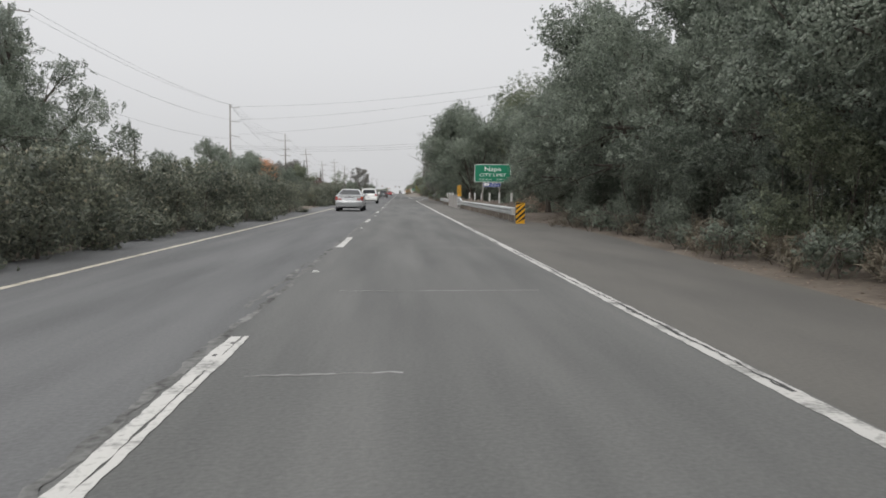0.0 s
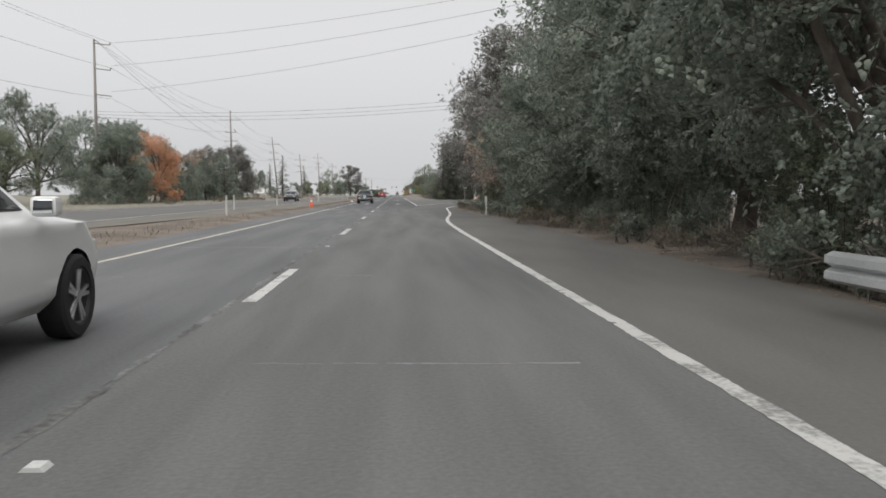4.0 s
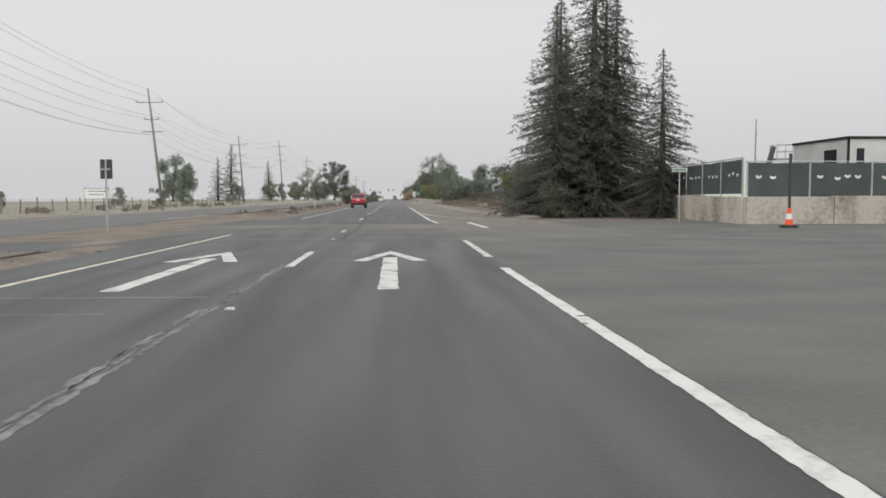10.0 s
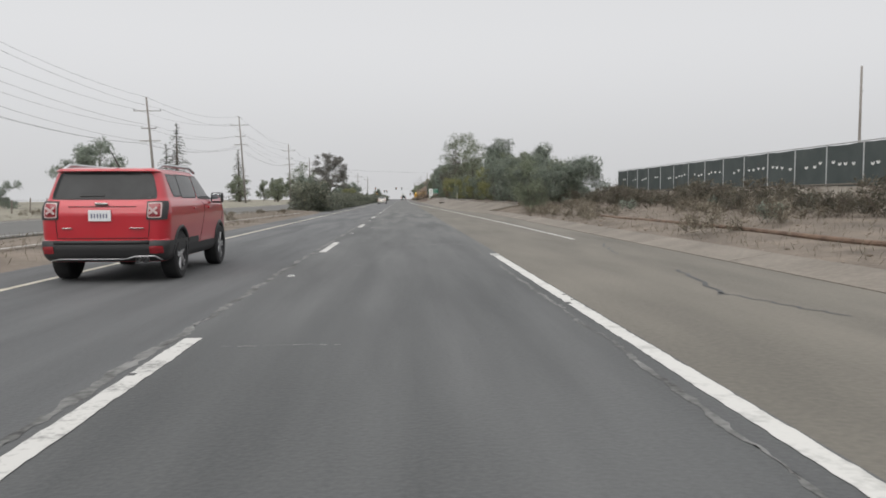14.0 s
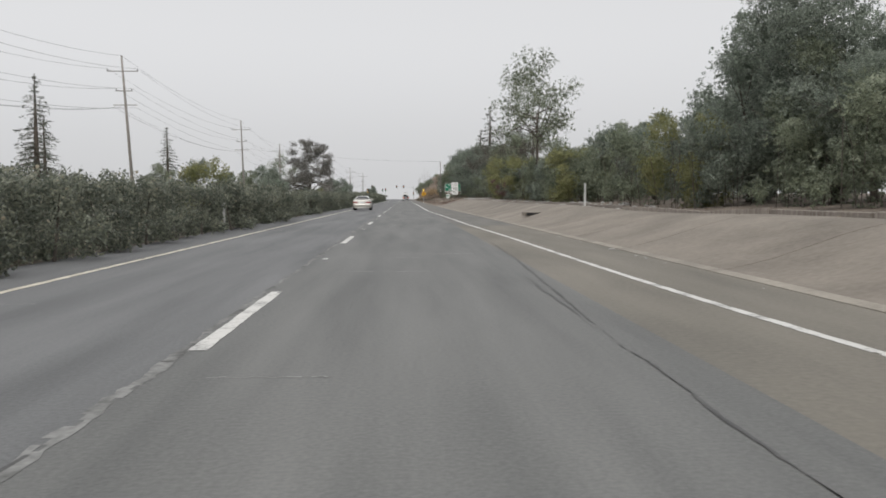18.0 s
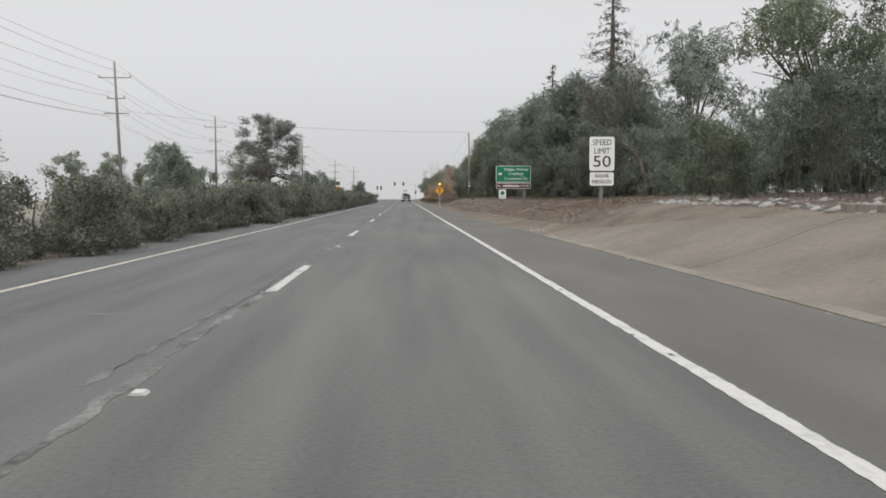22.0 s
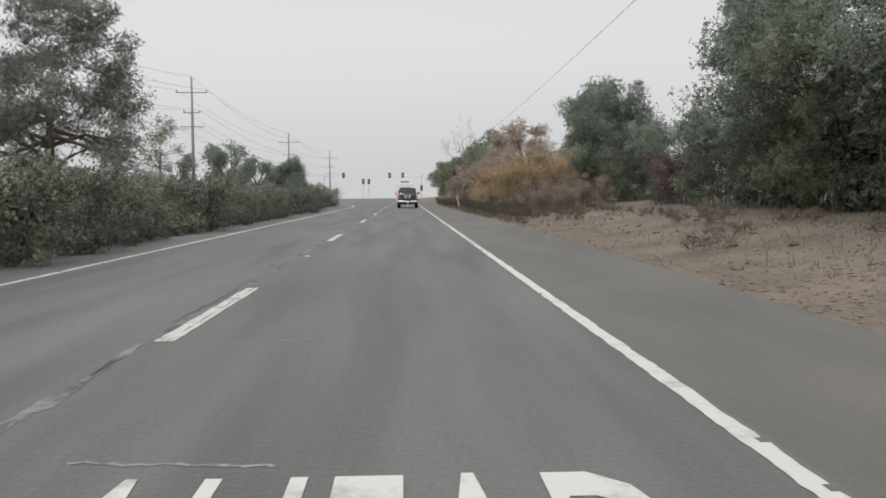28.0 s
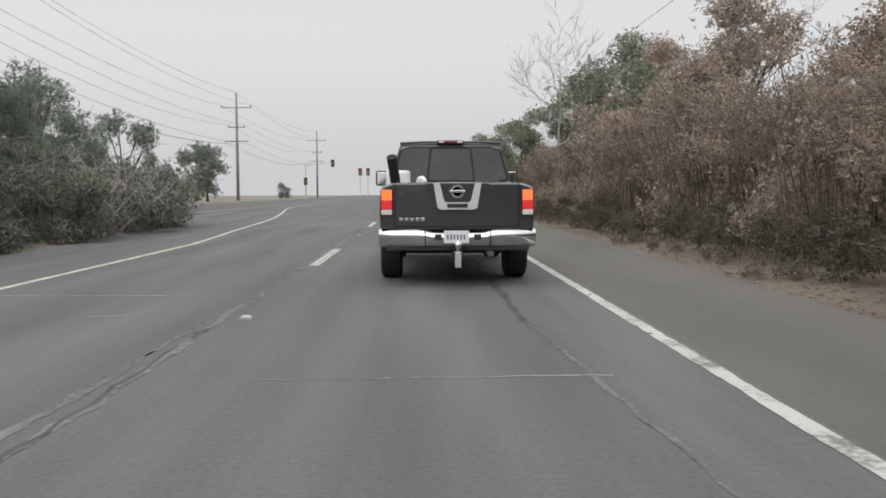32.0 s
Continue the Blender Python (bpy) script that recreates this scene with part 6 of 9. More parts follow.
def signal_ahead(x, y, zc, lit):
    z0 = land(x, y)
    e = thing("warning_sign", x, y, z0, "yellow diamond signal-ahead sign with a " + ("lit amber" if lit else "dark") + " beacon on top", "road sign", "signal ahead signs")
    k = zc - z0
    d = 0.54
    part("board", prism(bmesh.new(), [(0, -d), (d, 0), (0, d), (-d, 0)], 0.02, pose(0, 0, k)), SIGN_YELLOW, e)
    part("panel", boxed(-0.12, 0.12, -0.008, -0.002, k - 0.33, k + 0.33), SIGN_BLACK, e)
    for dz, m in ((0.2, RED_SPOT), (0, AMBER_SPOT), (-0.2, GREEN_SPOT)):
        part("disc", lathe(bmesh.new(), [(0, 0.09), (0.006, 0.085)], 16, pose(0, -0.009, k + dz, 0, 0, -90)), m, e)
    part("beacon_housing", boxed(-0.23, 0.23, -0.06, 0.12, k + 0.6, k + 1.06, 0.03), SIGN_BLACK, e)
    part("visor", tube(bmesh.new(), [(0, -0.24, k + 0.83), (0, -0.06, k + 0.83)], [0.155, 0.155], 16, cap=False), SIGN_BLACK, e)
    part("lens", lathe(bmesh.new(), [(0, 0.13), (0.03, 0.11), (0.045, 0.04)], 18, pose(0, -0.062, k + 0.83, 0, 0, -90)), LAMP_ON if lit else AMBER_SPOT, e)
    part("post", tube(bmesh.new(), [(0, 0.06, -0.3), (0, 0.06, k + 0.62)], [0.055, 0.055], 10), STEEL, e)


signal_ahead(6.0, 556.2, 2.0, True)
signal_ahead(-7.0, 563.5, 2.2, False)


# ---- marker posts, cone ----
def delineator(x, y, h=1.1, tilt=0.0, turn=0.0):
    e = thing("delineator", x, y, land(x, y), "slim white roadside delineator post", "post", "delineators", turn=turn)
    e.rotation_euler = (0, radians(tilt), radians(turn))
    part("blade", prism(bmesh.new(), [(-0.05, -0.2), (0.05, -0.2), (0.05, h - 0.02), (0.03, h), (-0.03, h), (-0.05, h - 0.02)], 0.02), WHITE_POST, e)
    part("reflector", boxed(-0.035, 0.035, -0.006, -0.001, h - 0.24, h - 0.08), STEEL, e)


for x, y in ((7.4, 131), (8.9, 149), (6.9, 126), (-7.6, 123), (-10.2, 138), (-10.2, 159), (-6.3, 288), (-10.1, 200), (-5.05, 404), (10.0, 411), (-10.0, 300), (-6.2, 320)):
    delineator(x, y)
delineator(7.0, 652.5, 1.15, -14)
e = thing("rock", -5.08, 199.2, land(-5.08, 199.2), "pale broken rock lying on the bare median", "rock")
rs = np.random.RandomState(4)
rv, rf = lump((0, 0, 0.07), 0.16, rs, (1.2, 0.9, 0.6), 2)
raw("stone", rv, rf, SIGN_WHITE, e)
e = thing("road_sign", -7.8, 233, 0, "small dark road sign seen from behind on a steel post", "road sign")
part("post", tube(bmesh.new(), [(0, 0, -0.1), (0, 0, 2.5)], 0.035, 8), STEEL, e)
part("board", boxed(-0.2, 0.2, 0.035, 0.05, 1.85, 2.5, 0.006), DARK_BACK, e)
part("bracket", boxed(-0.16, 0.16, -0.045, -0.03, 2.15, 2.19, 0.004), STEEL, e)
e = thing("traffic_cone", -5.9, 150.3, land(-5.9, 150.3) - 0.01, "orange traffic cone with a white band in the median", "traffic cone")
part("base", boxed(-0.19, 0.19, -0.19, 0.19, 0, 0.04, 0.012), ORANGE, e)
part("cone", lathe(bmesh.new(), [(0.04, 0.15), (0.42, 0.085), (0.43, 0.084)], 18, pose(0, 0, 0, 0, -90, 0)), ORANGE, e)
part("band", lathe(bmesh.new(), [(0.43, 0.086), (0.58, 0.06)], 18, pose(0, 0, 0, 0, -90, 0)), SIGN_WHITE, e, "white reflective band")
part("tip", lathe(bmesh.new(), [(0.58, 0.058), (0.72, 0.032)], 18, pose(0, 0, 0, 0, -90, 0)), ORANGE, e)

# ---- side road: wall, fence, planter, cabins ----
yard = thing("yard_wall", 17.4, 240, 0, "low cream stained concrete yard wall", "wall")
yard.matrix_world = Matrix()
for i in range(8):
    part("panel", boxed(17.4 + 4.0 * i, 21.37 + 4.0 * i, 240.0, 240.3, -0.2, 1.22 + 0.03 * (i % 2), 0.02), CREAM, yard)
back_wall = thing("yard_wall", 17.5, 240.3, 0, "low cream concrete wall along the side of the yard", "wall")
back_wall.matrix_world = Matrix()
turn = math.degrees(math.atan2(43.5, 3.4))
for i in range(11):
    u = i / 11
    bm = boxed(0.01, 3.95, -0.15, 0.15, -0.3, 1.24 + 0.36 * u, 0.02)
    bmesh.ops.transform(bm, matrix=pose(17.5 + 3.4 * u, 240.45 + 43.5 * u, 0, 0, 0, turn), verts=bm.verts)
    part("panel", bm, CREAM, back_wall)
side_wall = thing("yard_wall", 20.9, 286, 0, "long low cream concrete wall half hidden by weeds", "wall")
side_wall.matrix_world = Matrix()
for i in range(19):
    part("panel", boxed(20.9, 21.2, 284 + 4.0 * i, 287.97 + 4.0 * i, 0.1, 1.62 + 0.03 * (i % 3), 0.02), CREAM, side_wall)
part("coping", boxed(20.82, 21.24, 284, 360, 1.68, 1.74, 0.01), CONCRETE, side_wall)


def screen_fence(p0, p1, z0, z1, bays, label, seed):
    """A fence of posts, rails and green screens from p0 to p1."""
    e = thing("screen_fence", p0[0], p0[1], 0, label, "fence")
    e.matrix_world = Matrix()
    a, b = Vector((*p0, 0)), Vector((*p1, 0))
    d = (b - a) / bays
    ang = math.degrees(math.atan2(d.y, d.x))
    r = random.Random(seed)
    for i in range(bays + 1):
        p = a + d * i
        part("post", tube(bmesh.new(), [(p.x, p.y, z0 - 0.3), (p.x, p.y, z1 + 0.08)], 0.045, 8), STEEL, e)
    for i in range(bays):
        m = Matrix.Translation(a + d * i) @ pose(0, 0, 0, 0, 0, ang)
        ln = d.length
        n = 8
        bm = bmesh.new()
        top = [(ln * k / n, z1 - 0.03 * math.sin(math.pi * k / n) * r.uniform(0.5, 1.6)) for k in range(n + 1)]
        prism(bm, [(0.05, z0)] + [(ln - 0.05, z0)] + [(min(max(px, 0.05), ln - 0.05), pz) for px, pz in top[::-1]], 0.02, m @ Matrix.Translation((0, -0.01, 0)))
        part("screen", bm, FENCE_GREEN, e)
        # white crescents stand in for daylight through cut openings in the screen
        for k in range(r.choice((2, 3, 4))):
            cx, cz = 0.35 + (ln - 0.7) * (k + r.uniform(0.2, 0.8)) / 4, z0 + (z1 - z0) * r.uniform(0.56, 0.66)
            hole = [(cx + 0.16 * math.cos(q) * f, cz + 0.16 * math.sin(q) * f + 0.07 * (1 - f)) for f, qs in ((1.0, (-2.9, -2.3, -1.6, -0.9, -0.3)), (0.55, (-0.3, -0.9, -1.6, -2.3, -2.9))) for q in qs]
            for off in (-0.022, 0.018):
                bm = bmesh.new()
                prism(bm, hole, 0.004, m @ Matrix.Translation((0, off, 0)))
                part("tear_patch", bm, SIGN_WHITE, e, "white crescent patch for the bright gap in the screen")
    rl = tube(bmesh.new(), [tuple(a + Vector((0, 0, z1 + 0.05))), tuple(b + Vector((0, 0, z1 + 0.05)))], 0.03, 6)
    part("rail", rl, STEEL, e)
    return e


screen_fence((17.6, 240.5), (49.4, 240.5), 1.2, 2.75, 11, "dark green screened fence on top of the yard wall", 3)
screen_fence((17.75, 241.3), (21.2, 283.4), 1.35, 2.95, 14, "dark green screened fence along the side of the yard", 8)
screen_fence((21.45, 284), (21.45, 362), 1.5, 3.5, 26, "long dark green screened fence above the wall", 4)
e = thing("notice_board", 21.3, 306, 0, "white square notice board on the green fence", "sign")
e.matrix_world = pose(21.3, 306, 0, 0, 0, -90)
sign_board(e, -0.75, 0.75, 2.35, 3.35, SIGN_WHITE, SIGN_WHITE, 0.03)
bars(e, -0.5, 0.5, 3.1, 0.07, SIGN_BLACK, n=5)
part("mark", boxed(-0.06, 0.06, -0.012, -0.006, 2.5, 2.95), SIGN_BLACK, e)

CLIPPED = leaf_mat("clipped brown hedge", [(0.0, (0.09, 0.055, 0.02)), (0.6, (0.2, 0.13, 0.05)), (1.0, (0.16, 0.15, 0.06))])
BED_X0, BED_X1, BED_Y0, BED_Y1 = 17.1, 26.0, 208.5, 221.0
e = thing("planter_kerb", 0, 0, 0, "low pale concrete kerb round the planter bed", "kerb")
for x0, x1, y0, y1 in ((BED_X0 - 0.25, BED_X0, BED_Y0 - 0.25, BED_Y1), (BED_X0, BED_X1, BED_Y0 - 0.25, BED_Y0)):
    part("kerb", boxed(x0, x1, y0, y1, -0.05, 0.12, 0.03), PARAPET, e)
part("bed", boxed(BED_X0 + 0.004, BED_X1, BED_Y0 + 0.004, BED_Y1, -0.05, 0.1, 0.02), EARTH, e)
for cx, cy, hx, hy in ((BED_X0 + 0.5, 214.8, 0.5, 6.2), (21.8, BED_Y0 + 0.5, 4.1, 0.5)):
    rs = np.random.RandomState(int(cy * 10))
    e = thing("planter_hedge", cx, cy, 0.1, "low clipped orange-brown hedge round a planter", "hedge", "planter hedges")
    n = 4200
    face = rs.uniform(-1, 1, (n, 3)) * [hx, hy, 0.25] + [0, 0, 0.2]
    side = rs.randint(0, 4, n)
    face[side == 0, 1] = -hy
    face[side == 1, 0] = -hx
    face[side > 1, 2] = 0.38
    face[:, 2] = np.clip(face[:, 2] + rs.normal(size=n) * 0.03, 0.02, 0.46)
    part("core", boxed(-hx + 0.06, hx - 0.06, -hy + 0.06, hy - 0.06, 0, 0.33, 0.08), CLIPPED, e)
    link("foliage", tri_mesh("foliage", [leaf_cloud(face, np.tile([-0.3, -0.3, 0.6], (n, 1)), 0.12, 0.5, rs)], CLIPPED), e)
e = thing("business_sign", 21.0, 213.4, 0.1, "low white business sign with dark lettering", "sign")
sign_board(e, -1.5, 1.5, 0.5, 1.24, SIGN_WHITE, SIGN_WHITE, 0.03)
bars(e, -0.66, 0.66, 0.9, 0.3, SIGN_BLACK, n=6, seed=4)
for px in (-1.2, 1.2):
    part("post", boxed(px - 0.08, px + 0.08, 0.03, 0.18, -0.05, 1.2, 0.02), CREAM, e)

CABIN = mat("cabin panel", (0.5, 0.5, 0.49), (0.66, 0.66, 0.64), 0.7, 0.6, 0, 0.1, 12)
CABIN_TRIM = mat("grey cabin trim", (0.3, 0.31, 0.33), (0.4, 0.41, 0.43), 0.7, 0.6, 0, 0.1, 12)
PALE_GREEN = mat("pale green cover", (0.3, 0.36, 0.27), (0.42, 0.48, 0.38), 0.5, 0.8, 0, 0.2, 8)
GLASS_DARK = plain("dark glass", (0.02, 0.022, 0.025), 0.12)
for x, y, w, d, h in ((24.6, 244.6, 2.3, 5.5, 4.25), (32.6, 249, 3.4, 5, 4.45)):
    e = thing("site_cabin", x, y, 0, "white portable site cabin raised behind the fence", "cabin", "site cabins")
    part("stand", boxed(0.1, w - 0.1, 0.1, d - 0.1, 0, 1.6), POST_WOOD, e)
    part("wall", boxed(0, w, 0, d, 1.6, h - 0.12, 0.02), CABIN, e)
    trim = SIGN_BLACK if w < 3 else CABIN_TRIM
    part("roof", boxed(-0.08, w + 0.08, -0.08, d + 0.08, h - 0.12, h, 0.02), trim, e)
    for px in (0.0, w - 0.1):
        part("corner_post", boxed(px, px + 0.1, -0.02, 0.08, 1.6, h - 0.12), trim, e)
    part("door", boxed(0.35, 0.95, -0.03, 0.0, 1.7, h - 0.45, 0.01), CABIN, e)
    part("window", boxed(-0.02, 0.0, 1.0, 2.2, 2.5, h - 0.6), GLASS_DARK, e)
    part("window", boxed(1.5 if w > 3.35 else 0.45, 2.4 if w > 3.35 else 0.85, -0.04, -0.03, 2.5, h - 0.6), GLASS_DARK, e)
e = thing("covered_heap", 46, 275, 0, "long heap under a pale green cover behind the yard", "heap")
bm = bmesh.new()
vs = [[bm.verts.new((-16 + 2 * i, -6 + 4 * j, max(0, 4.0 * math.sin(math.pi * (i + 0.5) / 17) ** 0.5 * math.sin(math.pi * (j + 0.2) / 3.4)) + 0.25 * noise.noise((i, j, 2)))) for i in range(17)] for j in range(4)]
for j in range(3):
    for i in range(16):
        bm.faces.new((vs[j][i], vs[j][i + 1], vs[j + 1][i + 1], vs[j + 1][i]))
part("cover", bm, PALE_GREEN, e, smooth=True)
e = thing("lift_platform", 24.2, 252, 0, "raised grey work platform on a dark folding arm", "lift")
part("base", boxed(-0.9, 0.9, -1.2, 1.2, 0.0, 1.1, 0.06), DARK_BACK, e)
part("arm", tube(bmesh.new(), [(-0.1, 0, 1.0), (-0.2, 0, 2.9), (0.15, 0, 4.2)], [0.2, 0.17, 0.14], 6), DARK_BACK, e)
part("platform", boxed(0.1, 1.15, -0.5, 0.5, 3.4, 3.5, 0.02), STEEL, e)
for px, py in ((0.15, -0.45), (1.1, -0.45), (0.15, 0.45), (1.1, 0.45)):
    part("rail_post", tube(bmesh.new(), [(px, py, 3.5), (px, py, 4.3)], 0.03, 6), STEEL, e)
for z in (3.9, 4.3):
    part("rail", tube(bmesh.new(), [(0.15, -0.45, z), (1.1, -0.45, z), (1.1, 0.45, z), (0.15, 0.45, z)], 0.03, 6), STEEL, e)
e = thing("street_name_sign", 15.6, 243.5, 0, "small street name sign on a thin steel post", "road sign")
part("post", tube(bmesh.new(), [(0, 0, -0.2), (0, 0, 2.5)], 0.035, 8), STEEL, e)
part("board", boxed(-0.38, 0.38, -0.01, 0.01, 2.42, 2.62, 0.005), WHITE_POST, e)
bars(e, -0.3, 0.3, 2.52, 0.09, SIGN_GREEN, y=-0.012, n=6)
e = thing("barricade_post", 17.3, 236.0, 0, "dark post with an orange and white banded sleeve", "barricade")
part("post", tube(bmesh.new(), [(0, 0, 0.05), (0, 0, 2.9)], 0.06, 8), DARK_BACK, e)
part("foot", lathe(bmesh.new(), [(0, 0.36), (0.1, 0.34), (0.12, 0.12), (0.3, 0.1)], 14, pose(0, 0, 0, 0, -90, 0)), SIGN_BLACK, e)
for k in range(3):
    part("band", lathe(bmesh.new(), [(0.12 + 0.22 * k, 0.17 - 0.035 * k), (0.33 + 0.22 * k, 0.14 - 0.035 * k), (0.34 + 0.22 * k, 0.05)], 14, pose(0, 0, 0, 0, -90, 0)), ORANGE if k % 2 == 0 else SIGN_WHITE, e)
e = thing("pipe", 11.6, 280, land(11.6, 300), "long rusty pipe lying on the bank", "pipe")
e.matrix_world = Matrix()
RUSTY = mat("rust", (0.08, 0.05, 0.035), (0.2, 0.13, 0.09), 2.0, 0.9, 0, 0.3)
for i in range(6):
    y0 = 279 + 9 * i
    part("length", tube(bmesh.new(), [(11.3 + 0.12 * i, y0, land(11.3, y0) + 0.08), (11.42 + 0.12 * i, y0 + 8.95, land(11.4, y0 + 9) + 0.08)], 0.07, 8), RUSTY, e)
e = thing("concrete_gutter", 7.6, 270, 0, "pale concrete gutter strip along the shoulder", "gutter")
e.matrix_world = Matrix()
for i in range(20):
    y0 = 250 + 6 * i
    ea, eb = table(y0, EDGE, 1), table(y0 + 5.97, EDGE, 1)
    bm = bmesh.new()
    vv = [bm.verts.new(p) for p in ((ea - 0.1, y0, 0.012), (ea + 0.75, y0, 0.16), (eb + 0.75, y0 + 5.97, 0.16), (eb - 0.1, y0 + 5.97, 0.012), (ea - 0.1, y0, -0.15), (ea + 0.75, y0, -0.15), (eb + 0.75, y0 + 5.97, -0.15), (eb - 0.1, y0 + 5.97, -0.15))]
    for f in ((3, 2, 1, 0), (4, 5, 6, 7), (0, 1, 5, 4), (1, 2, 6, 5), (2, 3, 7, 6), (3, 0, 4, 7)):
        bm.faces.new([vv[q] for q in f])
    part("gutter_slab", bm, CONCRETE, e)

PALE_GUTTER = mat("pale gutter concrete", (0.15, 0.134, 0.112), (0.26, 0.237, 0.2), 0.8, 0.9, 0, 0.3, 14, per_object=0.08)
# concrete slope, panel by panel
slope = new("embankment")
tagged(slope, "sloping tan concrete embankment panels beside the shoulder", "embankment", kind="structure")
for i in range(23):
    y0, y1 = 353.2 + 5.6 * i, 358.77 + 5.6 * i
    row = []
    for y in (y0, y1):
        toe = table(y, EDGE, 1)
        wide = 3.3 * (1 - 0.75 * smooth((y - 470) / 12))
        top = land(toe + wide, y) + 0.07
        ring = [(toe - 0.05, y, 0.01)]
        for k in range(6):
            x = toe + 0.25 + (wide - 0.25) * k / 5
            ring.append((x, y, max(0.05 + (top - 0.05) * k / 5, land(x, y) + 0.06)))
        row.append(ring + [(toe + wide + 0.2, y, top - 0.01), (toe + wide + 0.2, y, -0.4), (toe - 0.05, y, -0.4)])
    n = len(row[0])
    raw("slope_panel", row[0] + row[1], [(k, n + k, n + (k + 1) % n, (k + 1) % n) for k in range(n)] + [tuple(range(n)), tuple(range(2 * n - 1, n - 1, -1))], CONCRETE, slope)
for i in range(23):
    y0, y1 = 353.2 + 5.6 * i, 358.77 + 5.6 * i
    x0, x1 = table(y0, EDGE, 1), table(y1, EDGE, 1)
    raw("toe_gutter", [(x0 - 0.22, y0, 0.012), (x0 + 0.02, y0, 0.03), (x1 + 0.02, y1, 0.03), (x1 - 0.22, y1, 0.012), (x0 - 0.22, y0, -0.05), (x0 + 0.02, y0, -0.05), (x1 + 0.02, y1, -0.05), (x1 - 0.22, y1, -0.05)],
        [(0, 1, 2, 3), (4, 7, 6, 5), (0, 4, 5, 1), (1, 5, 6, 2), (2, 6, 7, 3), (3, 7, 4, 0)], PALE_GUTTER, slope)
# dark weathered edging along the top of the slope
for i in range(28):
    y0, y1 = 355 + 4.2 * i, 359.1 + 4.2 * i
    x0, x1 = table(y0, EDGE, 1) + 3.56, table(y1, EDGE, 1) + 3.56
    z0, z1 = land(x0, y0), land(x1, y1)
    k = 0.05 * math.sin(i * 2.3)
    vs = [(x0 + dx, y0, z0 + dz) for dx, dz in ((0, -0.1), (0, 0.15 + k), (0.16, 0.16 + k), (0.16, -0.1))] + [(x1 + dx, y1, z1 + dz) for dx, dz in ((0, -0.1), (0, 0.14 - k * 0.6), (0.16, 0.15 - k * 0.6), (0.16, -0.1))]
    raw("edging_board", vs, [(0, 1, 5, 4), (1, 2, 6, 5), (2, 3, 7, 6), (3, 0, 4, 7), (0, 3, 2, 1), (4, 5, 6, 7)], POST_WOOD, slope)
e = thing("drain_inlet", 7.9, 413, 0.28, "dark drain slot in the concrete slope", "drain")
part("frame", boxed(-0.5, 0.5, -0.35, 0.35, 0.02, 0.2, 0.02), CONCRETE, e)
# black panel on the frame, its colour standing for the slot's inner shade
part("opening", boxed(-0.38, 0.38, -0.37, -0.3, 0.05, 0.17), SIGN_BLACK, e)

# left: field fence, board
fence = thing("field_fence", -31, 255, 0, "old field fence of wooden posts and wire", "fence")
fence.matrix_world = Matrix()
for i in range(56):
    y = 250 + 3.4 * i
    x = -30.5 - 0.02 * i
    z = land(x, y)
    h = 1.25 + 0.1 * math.sin(i * 2.3)
    part("post", tube(bmesh.new(), [(x, y, z - 0.2), (x + 0.05 * math.sin(i), y, z + h)], [0.075, 0.06], 6), POST_WOOD, fence)
for z in (0.4, 0.75, 1.1):
    part("wire", tube(bmesh.new(), [(-30.5 - 0.02 * i, 250 + 3.4 * i, z + land(-30.5, 250 + 3.4 * i)) for i in range(0, 56, 3)], 0.01, 4, cap=False), CABLE, fence)
e = thing("field_sign", -38.9, 318, land(-38.9, 318), "white board sign on two posts in the field", "sign")
sign_board(e, -1.7, 1.7, 1.1, 2.6, SIGN_WHITE, POST_WOOD, 0.07)
bars(e, -1.2, 1.2, 2.2, 0.12, SIGN_BLACK, n=7)
bars(e, -1.0, 1.0, 1.75, 0.12, SIGN_BLACK, n=5)
for px in (-1.55, 1.55):
    part("post", boxed(px - 0.08, px + 0.08, 0.03, 0.16, -0.2, 2.7), POST_WOOD, e)

# leaning stub by the tall pole
e = thing("leaning_post", 13.2, 563, land(13.2, 563), "thin pale post leaning on the grassy bank", "post")
part("stub", tube(bmesh.new(), [(0.35, 0, -0.2), (-0.25, 0, 1.35)], [0.07, 0.06], 8), WHITE_POST, e)
part("cap", tube(bmesh.new(), [(-0.25, 0, 1.35), (-0.265, 0, 1.39)], [0.062, 0.04], 8), STEEL, e)


# ---- traffic signals at the next crossing ----
def signal_head(e, x, z, y=0.0):
    part("housing", boxed(x - 0.2, x + 0.2, y - 0.12, y + 0.12, z - 0.55, z + 0.55, 0.04), SIGN_BLACK, e)
    part("backplate", boxed(x - 0.36, x + 0.36, y + 0.0, y + 0.02, z - 0.75, z + 0.75), SIGN_BLACK, e)
    for dz, m in ((0.34, RED_SPOT), (0, AMBER_SPOT), (-0.34, GREEN_SPOT)):
        part("lens", lathe(bmesh.new(), [(0, 0.13), (0.02, 0.12)], 14, pose(x, y - 0.12, z + dz, 0, 0, -90)), m, e)


